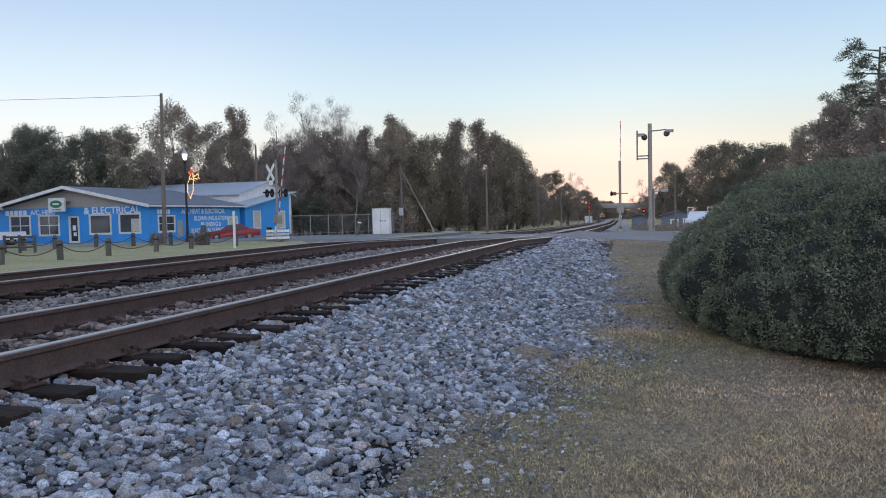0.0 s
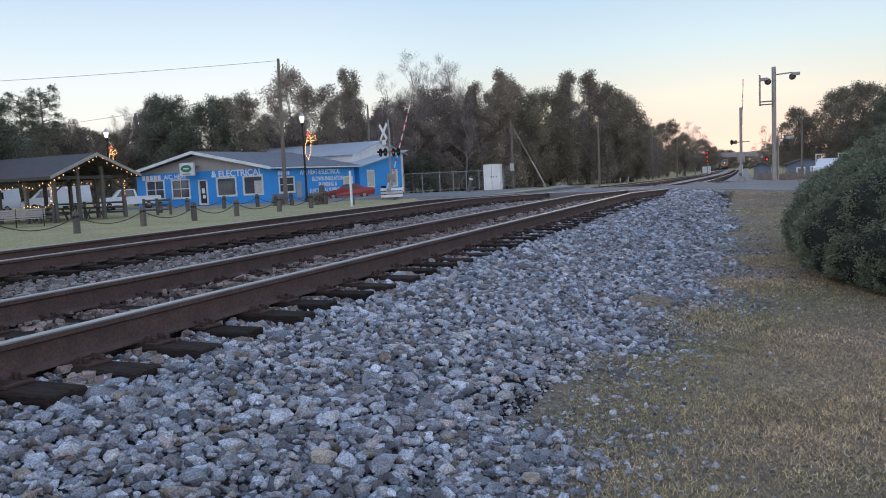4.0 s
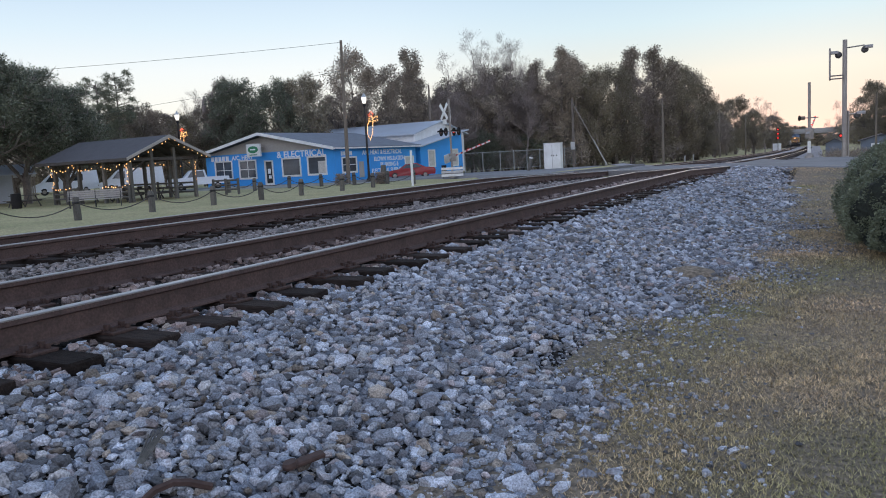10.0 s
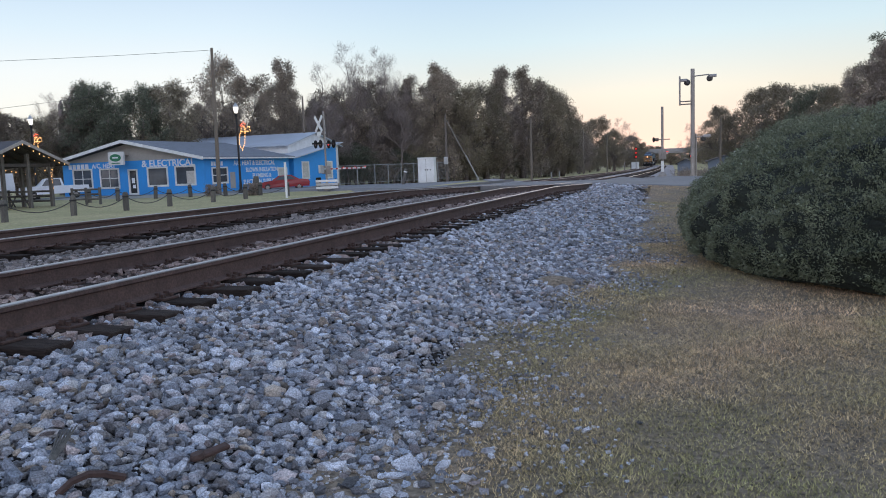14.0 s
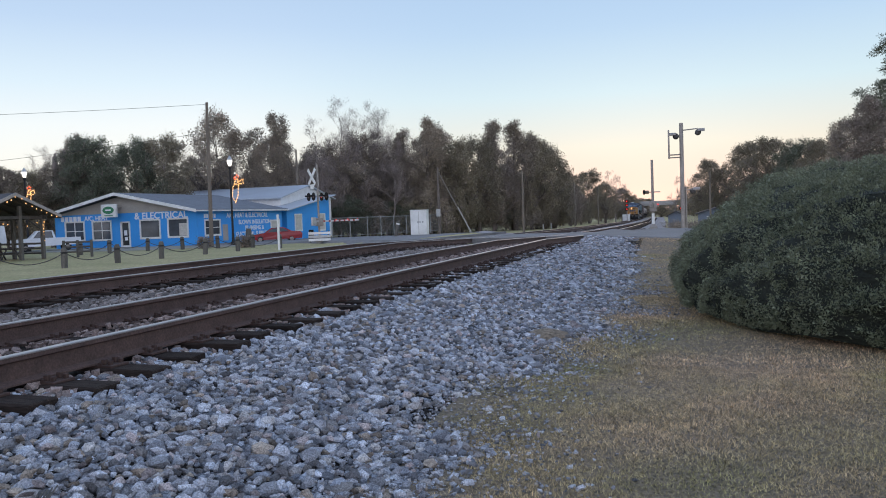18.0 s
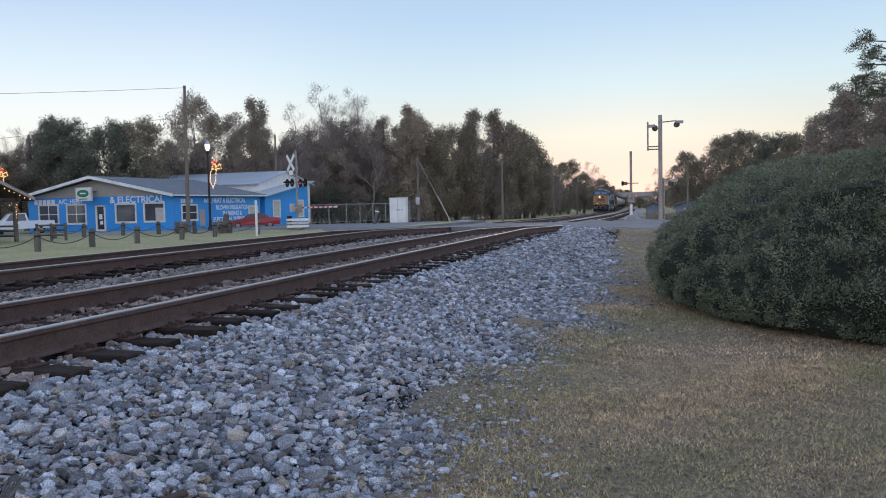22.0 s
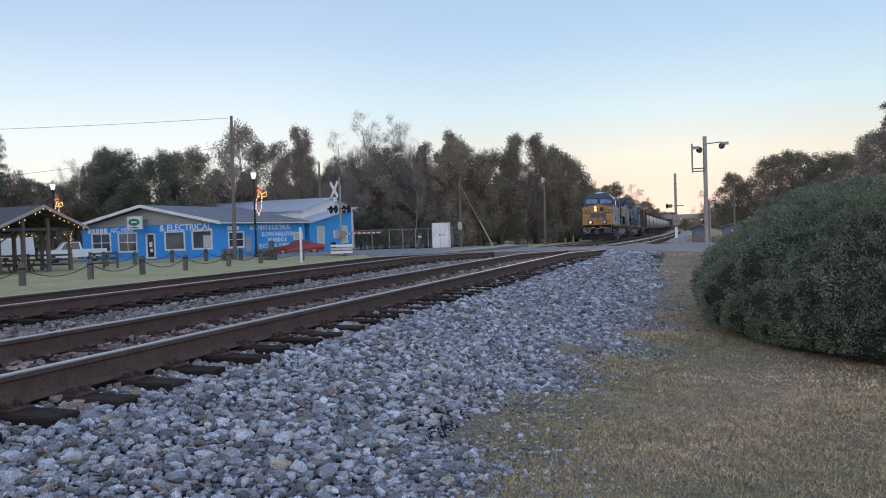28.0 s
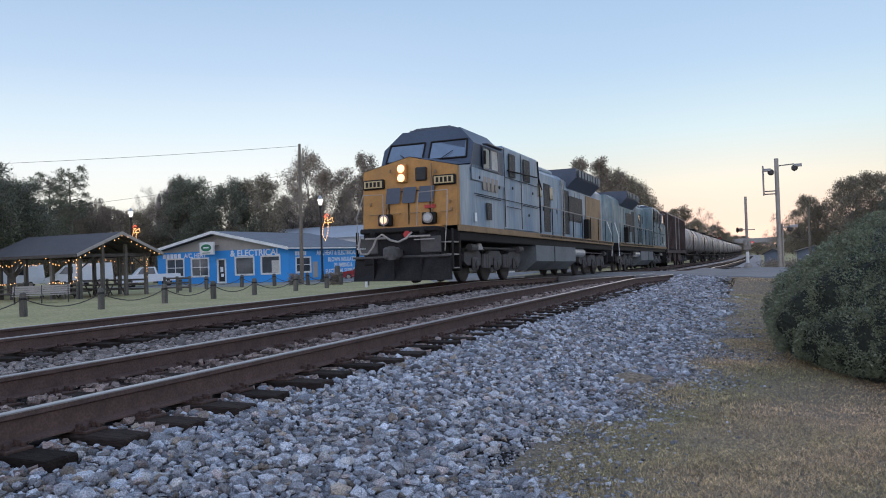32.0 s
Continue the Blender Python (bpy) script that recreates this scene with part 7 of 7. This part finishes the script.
    for s in (-1, 1):
        wz0, wz1 = 3.62, 4.18
        f = lambda z: 0.55 + (z - 3.2) * 0.4 / 0.85 - 0.015
        a, b = (0.1, 1.3)
        part("windshield", Geo().add([(s * a, f(wz0), wz0), (s * b, f(wz0), wz0), (s * (b - 0.1), f(wz1), wz1), (s * a, f(wz1), wz1)], [(0, 1, 2, 3)]), M_cab_glass, cab_o)
        fr = Geo()
        for (p, q) in (((a, wz0), (b, wz0)), ((b, wz0), (b - 0.05, wz1)), ((b - 0.05, wz1), (a, wz1)), ((a, wz1), (a, wz0))):
            fr.tube((s * p[0], f(p[1]) - 0.01, p[1]), (s * q[0], f(q[1]) - 0.01, q[1]), 0.03, n=4)
        part("windshield_frame", fr, M_black, cab_o)
        part("wiper", Geo().tube((s * 0.5, f(wz0) - 0.04, wz0), (s * 0.85, f(3.85) - 0.04, 3.85), 0.012, n=4), M_black, cab_o)
        for y0, y1, mt in ((1.55, 2.1, M_glass_dark), (2.2, 2.8, M_blind)):
            sw = part("side_window", Geo().box(s * 1.505 - 0.01, s * 1.505 + 0.01, y0, y1, 3.38, 3.98), mt, cab_o)
            g2 = Geo()
            for ya, yb, za, zb in ((y0 - 0.05, y1 + 0.05, 3.33, 3.39), (y0 - 0.05, y1 + 0.05, 3.97, 4.03), (y0 - 0.05, y0 + 0.01, 3.39, 3.97), (y1 - 0.01, y1 + 0.05, 3.39, 3.97)):
                g2.box(s * 1.515 - 0.015, s * 1.515 + 0.015, ya, yb, za, zb)
            part("window_frame", g2, M_navy, sw)
        part("cab_side", Geo().box(s * 1.503 - 0.004, s * 1.503 + 0.004, 0.6, 3.4, 2.95, 3.3), M_loco_grey, cab_o)
        part("sunshade", Geo().box(s * 1.6 - 0.09, s * 1.6 + 0.09, 1.5, 2.9, 4.06, 4.09), M_navy, cab_o)
        part("side_vent", Geo().box(s * 1.508 - 0.012, s * 1.508 + 0.012, 1.75, 2.15, 1.85, 2.35), M_grille, t)
        part("body_seam", Geo().box(s * 1.506 - 0.008, s * 1.506 + 0.008, 0.8, 7.2, 2.55, 2.57), M_black, t)
        for k in range(4):
            part("side_number_bar", Geo().box(s * 1.504 - 0.006, s * 1.504 + 0.006, 1.5 + k * 0.34, 1.75 + k * 0.34, 2.72, 3.12), M_galv, t)
        part("mirror", Geo().box(s * 1.62 - 0.03, s * 1.62 + 0.03, 1.35, 1.42, 3.45, 3.85), M_black, cab_o)
    part("roof_crown", Geo().prism([(-0.95, 4.56), (0.95, 4.56), (0.55, 4.7), (-0.55, 4.7)], "y", 1.35, 3.35), M_navy, cab_o)
    part("roof_dome", Geo().lathe([(0.55, 0), (0.5, 0.08), (0.2, 0.14)], 14, pose(0, 2.2, 4.68)), M_white, cab_o, smooth=True)
    part("roof_rail", Geo().path([(-0.8, 1.4, 4.52), (-0.8, 1.4, 4.66), (-0.3, 1.4, 4.66), (-0.3, 1.4, 4.52)], 0.015, 5), M_galv, cab_o)
    part("horn", Geo().tube((0.3, 3.0, 4.62), (0.3, 2.6, 4.66), 0.05, 0.1, 8).tube((0.5, 3.0, 4.6), (0.5, 2.5, 4.64), 0.05, 0.1, 8).box(0.2, 0.6, 2.95, 3.05, 4.5, 4.66), M_galv, cab_o)
    for s in (-1, 1):
        for y0, y1, z in ((0.9, 3.0, 2.5), (3.6, 5.0, 2.35), (3.5, 6.9, 3.28), (5.3, 6.9, 2.5)):
            part("panel_line", Geo().box(s * 1.507 - 0.008, s * 1.507 + 0.008, y0, y1, z, z + 0.018), M_black, t)
        for y0, z in ((1.2, 3.05), (2.9, 2.9), (4.2, 3.0), (5.9, 2.2), (6.4, 3.0)):
            part("lifting_eye", Geo().lathe([(0.05, 0), (0.05, 0.02)], 8, pose(s * 1.5, y0, z, 0, s * 90, 0)), M_black, t)
        part("data_plate", Geo().box(s * 1.506 - 0.006, s * 1.506 + 0.006, 0.75, 0.92, 1.75, 2.0), M_letter, t, "small white plate")
    # full-width cabinet behind the cab, then the long hood
    part("electrical_cabinet", Geo().box(-W, W, 3.42, 7.2, 1.62, 4.3, 0.05), M_loco_grey, t, "grey-blue panelled cabinet")
    for s in (-1, 1):
        for y0, y1 in ((3.9, 4.5), (5.4, 6.1)):
            part("cabinet_grille", Geo().box(s * 1.505 - 0.012, s * 1.505 + 0.012, y0, y1, 3.35, 4.1), M_grille, t)
        part("gantry_rail", Geo().path([(s * 1.58, 3.5, 3.5), (s * 1.58, 6.9, 3.6), (s * 1.58, 7.3, 3.2)], 0.025, 6), M_black, t)
        part("panel_seam", Geo().box(s * 1.505 - 0.008, s * 1.505 + 0.008, 5.1, 5.13, 1.7, 4.2), M_black, t)
        part("panel_seam", Geo().box(s * 1.505 - 0.008, s * 1.505 + 0.008, 3.4, 3.44, 1.7, 4.2), M_black, t)
        part("down_pipe", Geo().path([(s * 1.54, 6.95, 4.2), (s * 1.54, 7.15, 2.8), (s * 1.54, 7.15, 1.65)], 0.03, 6), M_black, t)
    part("long_hood", Geo().prism([(-1.0, 1.6), (1.0, 1.6), (1.0, 4.05), (0.7, 4.3), (-0.7, 4.3), (-1.0, 4.05)], "y", 7.22, 20.0), M_loco_grey, t, "grey-blue panelled hood")
    for s in (-1, 1):
        for k in range(9):
            y = 7.5 + k * 0.98
            dr = part("hood_door", Geo().box(s * 1.008 - 0.012, s * 1.008 + 0.012, y, y + 0.88, 1.8, 3.7, 0.004), M_grille if k in (2, 5) else M_loco_grey, t)
            part("latch", Geo().box(s * 1.03 - 0.012, s * 1.03 + 0.012, y + 0.78, y + 0.83, 2.6, 2.8), M_black, dr)
    part("exhaust", Geo().box(-0.35, 0.35, 9.4, 10.4, 4.28, 4.5, 0.03), M_black, t)
    part("hood_roof_duct", Geo().box(-0.8, 0.8, 8.0, 11.5, 4.22, 4.4, 0.05), M_loco_grey, t)
    # overhanging radiators at the rear
    rad = Geo().prism([(-W, 4.24), (-W, 4.62), (W, 4.62), (W, 4.24), (1.0, 3.8), (-1.0, 3.8)], "y", 12.9, 17.6)
    rad_o = part("radiator", rad, M_navy, t, "dark overhanging radiator housing")
    part("radiator_top", Geo().box(-1.46, 1.46, 12.95, 17.55, 4.6, 4.66, 0.02), M_truck, rad_o)
    for s in (-1, 1):
        part("radiator_grille", Geo().box(s * 1.505 - 0.01, s * 1.505 + 0.01, 13.1, 17.4, 4.28, 4.58), M_fuel, rad_o)
        for k in range(8):
            part("radiator_slat", Geo().box(s * 1.52 - 0.012, s * 1.52 + 0.012, 13.15 + k * 0.54, 13.2 + k * 0.54, 4.28, 4.58), M_black, rad_o)
        part("radiator_underside", Geo().box(s * 1.02 - 0.03, s * 1.02 + 0.03, 13.2, 15.6, 2.4, 3.5), M_grille, rad_o)
    if lead:
        for s in (-1, 1):
            part("hood_stripe", Geo().box(s * 1.012 - 0.012, s * 1.012 + 0.012, 16.4, 19.6, 1.7, 3.75), M_faded, t, "faded yellow rear panel")
    for s in (-1, 1):
        lad = part("hood_ladder", Geo().tube((s * 1.06, 11.9, 1.7), (s * 1.06, 11.9, 4.1), 0.02, n=5).tube((s * 1.06, 12.3, 1.7), (s * 1.06, 12.3, 4.1), 0.02, n=5), M_slat, t)
        for k in range(7):
            part("rung", Geo().tube((s * 1.06, 11.9, 1.85 + k * 0.34), (s * 1.06, 12.3, 1.85 + k * 0.34), 0.018, n=5), M_slat, lad)
        for y0 in (8.6, 10.2):
            part("hood_window", Geo().box(s * 1.03 - 0.014, s * 1.03 + 0.014, y0, y0 + 0.45, 3.1, 3.6, 0.004), M_glass_dark, t)
        part("hand_brake", Geo().box(min(s * 1.0, s * 1.25), max(s * 1.0, s * 1.25), 15.9, 16.3, 1.7, 2.6, 0.02), M_black, t)
    # walkway, handrails
    for s in (-1, 1):
        part("walkway", Geo().box(min(s * 1.0, s * 1.5), max(s * 1.0, s * 1.5), 7.2, 20.3, 1.5, 1.6, 0.01), M_black, t)
        rail = part("handrail", Geo().path([(s * 1.46, 7.3, 2.65), (s * 1.46, 20.2, 2.65)], 0.022, 6), M_slat, t)
        for k in range(9):
            y = 7.4 + k * 1.6
            part("stanchion", Geo().tube((s * 1.46, y, 1.6), (s * 1.46, y, 2.65), 0.02, n=5), M_black, rail)
        part("rear_handrail", Geo().path([(s * 1.4, 20.3, 0.9), (s * 1.4, 20.45, 2.0), (s * 1.2, 20.3, 2.7)], 0.022, 6), M_white, t)
    # fuel tank and trucks
    tank = part("fuel_tank", Geo().prism([(-1.0, 0.3), (1.0, 0.3), (1.42, 0.62), (1.42, 1.2), (-1.42, 1.2), (-1.42, 0.62)], "y", 6.9, 12.6), M_fuel, t, "grey fuel tank")
    part("tank_band", Geo().box(-1.43, 1.43, 9.3, 9.36, 0.6, 1.2), M_black, tank)
    for s in (-1, 1):
        part("air_tank", Geo().tube((s * 1.2, 12.7, 1.0), (s * 1.2, 14.5, 1.0), 0.19, n=12), M_box, t)
        part("bell", Geo().lathe([(0.16, -0.1), (0.1, 0.08), (0.03, 0.12)], 12, pose(s * 1.25, 1.6, 1.05)), M_galv, t)
    truck(t, 3.35, 3, 1.85)
    truck(t, 16.9, 3, 1.85)
    return t


lead_loco = locomotive(True, "yellow-nosed grey-blue diesel locomotive with lit headlights, leading")
second_loco = copy_thing(lead_loco, Matrix.Identity(4))
tagged(second_loco, "teal-grey grimy diesel locomotive coupled behind the leading one", "locomotive", "locomotives")
for o in list(second_loco.children_recursive):
    if o.name.startswith(("headlight_lens", "ditch_lens")):
        o.data = o.data.copy()
        o.data.materials[0] = M_dim_lens
    if o.name.startswith(("nose_face", "stripe", "hood_stripe")) or (o.data and o.data.materials[0] == M_loco_grey):
        o.data = o.data.copy()
        o.data.materials[0] = M_loco_teal

hopper = thing("hopper_car", None, "dark brown ribbed covered hopper car with pale streaks", "freight car", "freight cars")
part("body", Geo().prism([(-1.5, 1.5), (1.5, 1.5), (1.5, 4.3), (1.2, 4.55), (-1.2, 4.55), (-1.5, 4.3)], "y", 0.4, 14.4), M_hopper, hopper)
part("sill", Geo().box(-1.45, 1.45, 0.0, 14.8, 1.15, 1.42, 0.02), M_hopper, hopper)
for k in range(16):
    for s in (-1, 1):
        part("rib", Geo().box(s * 1.54 - 0.04, s * 1.54 + 0.04, 0.5 + k * 0.92, 0.62 + k * 0.92, 1.45, 4.3, 0.01), M_tank if k in (6, 9) else M_hopper, hopper)
for k in range(3):
    part("discharge_bay", Geo().prism([(2.4 + k * 3.9, 1.2), (5.4 + k * 3.9, 1.2), (4.4 + k * 3.9, 0.45), (3.4 + k * 3.9, 0.45)], "x", -1.2, 1.2), M_hopper, hopper)
for y in (0.2, 14.6):
    part("ladder", Geo().path([(1.5, y, 1.2), (1.5, y, 4.4)], 0.03, 5).path([(1.1, y, 1.2), (1.1, y, 4.4)], 0.03, 5), M_galv, hopper)
truck(hopper, 1.9, 2, 1.78)
truck(hopper, 12.9, 2, 1.78)
part("coupler_bar", Geo().box(-0.12, 0.12, -0.5, 15.3, 0.75, 0.98), M_plate, hopper)

tank_car = thing("tank_car", None, "grimy pale grey cylindrical tank car with dark bands", "freight car", "freight cars")
shell = Geo().lathe([(0.05, 0.0), (0.9, 0.12), (1.35, 0.4), (1.5, 0.85), (1.5, 15.6), (1.35, 16.05), (0.9, 16.33), (0.05, 16.45)], 28, pose(0, 0.2, 2.62, -90, 0, 0))
body = part("tank_shell", shell, M_tank, tank_car, smooth=True)
for y in (4.6, 8.45, 12.3):
    part("weld_band", Geo().lathe([(1.5, -0.09), (1.515, -0.08), (1.515, 0.08), (1.5, 0.09)], 28, pose(0, y, 2.62, -90, 0, 0)), M_hopper, body)
dome_o = part("valve_dome", Geo().lathe([(0.5, 0), (0.5, 0.42), (0.4, 0.46)], 16, pose(0, 8.45, 4.02)), M_black, tank_car)
part("top_walkway", Geo().box(-0.75, 0.75, 7.2, 9.7, 4.15, 4.2).path([(0.75, 7.2, 4.2), (0.75, 7.2, 4.85), (0.75, 9.7, 4.85), (0.75, 9.7, 4.2)], 0.02, 5).path([(-0.75, 7.2, 4.2), (-0.75, 7.2, 4.85), (-0.75, 9.7, 4.85), (-0.75, 9.7, 4.2)], 0.02, 5), M_black, tank_car)
for y in (0.3, 14.6):
    part("stub_frame", Geo().box(-1.35, 1.35, y, y + 1.95, 0.98, 1.25, 0.02), M_black, tank_car)
    part("saddle", Geo().box(-1.0, 1.0, y + 0.6, y + 1.4, 1.2, 1.6), M_black, tank_car)
for s in (-1, 1):
    part("side_ladder", Geo().path([(s * 1.55, 8.2, 1.0), (s * 1.55, 8.2, 3.2), (s * 1.1, 8.2, 3.95)], 0.025, 5).path([(s * 1.55, 8.7, 1.0), (s * 1.55, 8.7, 3.2), (s * 1.1, 8.7, 3.95)], 0.025, 5), M_black, tank_car)
    part("side_walk", Geo().box(min(s * 1.0, s * 1.5), max(s * 1.0, s * 1.5), 0.3, 16.55, 1.0, 1.08), M_black, tank_car)
    part("end_rail", Geo().path([(s * 1.4, 0.35, 1.1), (s * 1.4, 0.35, 2.1), (0, 0.35, 2.1)], 0.02, 5), M_black, tank_car)
truck(tank_car, 1.9, 2, 1.78)
truck(tank_car, 15.0, 2, 1.78)
part("coupler_bar", Geo().box(-0.12, 0.12, -0.55, 17.4, 0.75, 0.98), M_plate, tank_car)
tanks = [tank_car] + [copy_thing(tank_car, Matrix.Identity(4)) for _ in range(15)]

# cars in order: the thing, its distance behind the leading nose, its truck centres
TRAIN = [(lead_loco, 0.0, 3.35, 16.9), (second_loco, 22.4, 3.35, 16.9), (hopper, 44.2, 1.9, 12.9)] + [(c, 60.2 + 18.0 * k, 1.9, 15.0) for k, c in enumerate(tanks)]
V = 14.0


def nose_y(t):
    return 18.9 + (32 - t) * V


def on_track(y, a, b):
    """The pose of a car whose nose stands at y, set on the line by its two truck centres."""
    pa = Vector((X_FAR + bend(y + a), y + a, sag(y + a)))
    pb = Vector((X_FAR + bend(y + b), y + b, sag(y + b)))
    d = (pb - pa).normalized()
    side = d.cross(Vector((0, 0, 1))).normalized()
    up = side.cross(d)
    o = pa - d * a
    return Matrix(((side.x, d.x, up.x, o.x), (side.y, d.y, up.y, o.y), (side.z, d.z, up.z, o.z), (0, 0, 0, 1)))


def motions():
    times = [k * 1.0 for k in range(33)]
    for car, off, a, b in TRAIN:
        turned = Matrix.Translation((0, 20.2, 0)) @ pose(0, 0, 0, 0, 0, 180) if car == second_loco else Matrix.Identity(4)
        walk(car, [(t, on_track(nose_y(t) + off, a, b) @ turned) for t in times])
    # the gates come down
    fall = ((0, 76), (1, 73), (2, 69), (3, 64), (4, 58), (4.5, 54), (6.5, 37.5), (7, 33.6), (8, 27), (9, 18.7), (10, 9.6), (11, 3.6), (11.7, 0), (32, 0))
    for arm, x, turn, rows in ((west_arm, 0.15, 123, fall), (east_arm, 0.12, 179, fall)):
        walk(arm, [(t, Matrix.Translation((x, 0, 1.45)) @ pose(0, 0, 0, 0, 0, turn) @ pose(0, 0, 0, 0, -a, 0)) for t, a in rows])


motions()
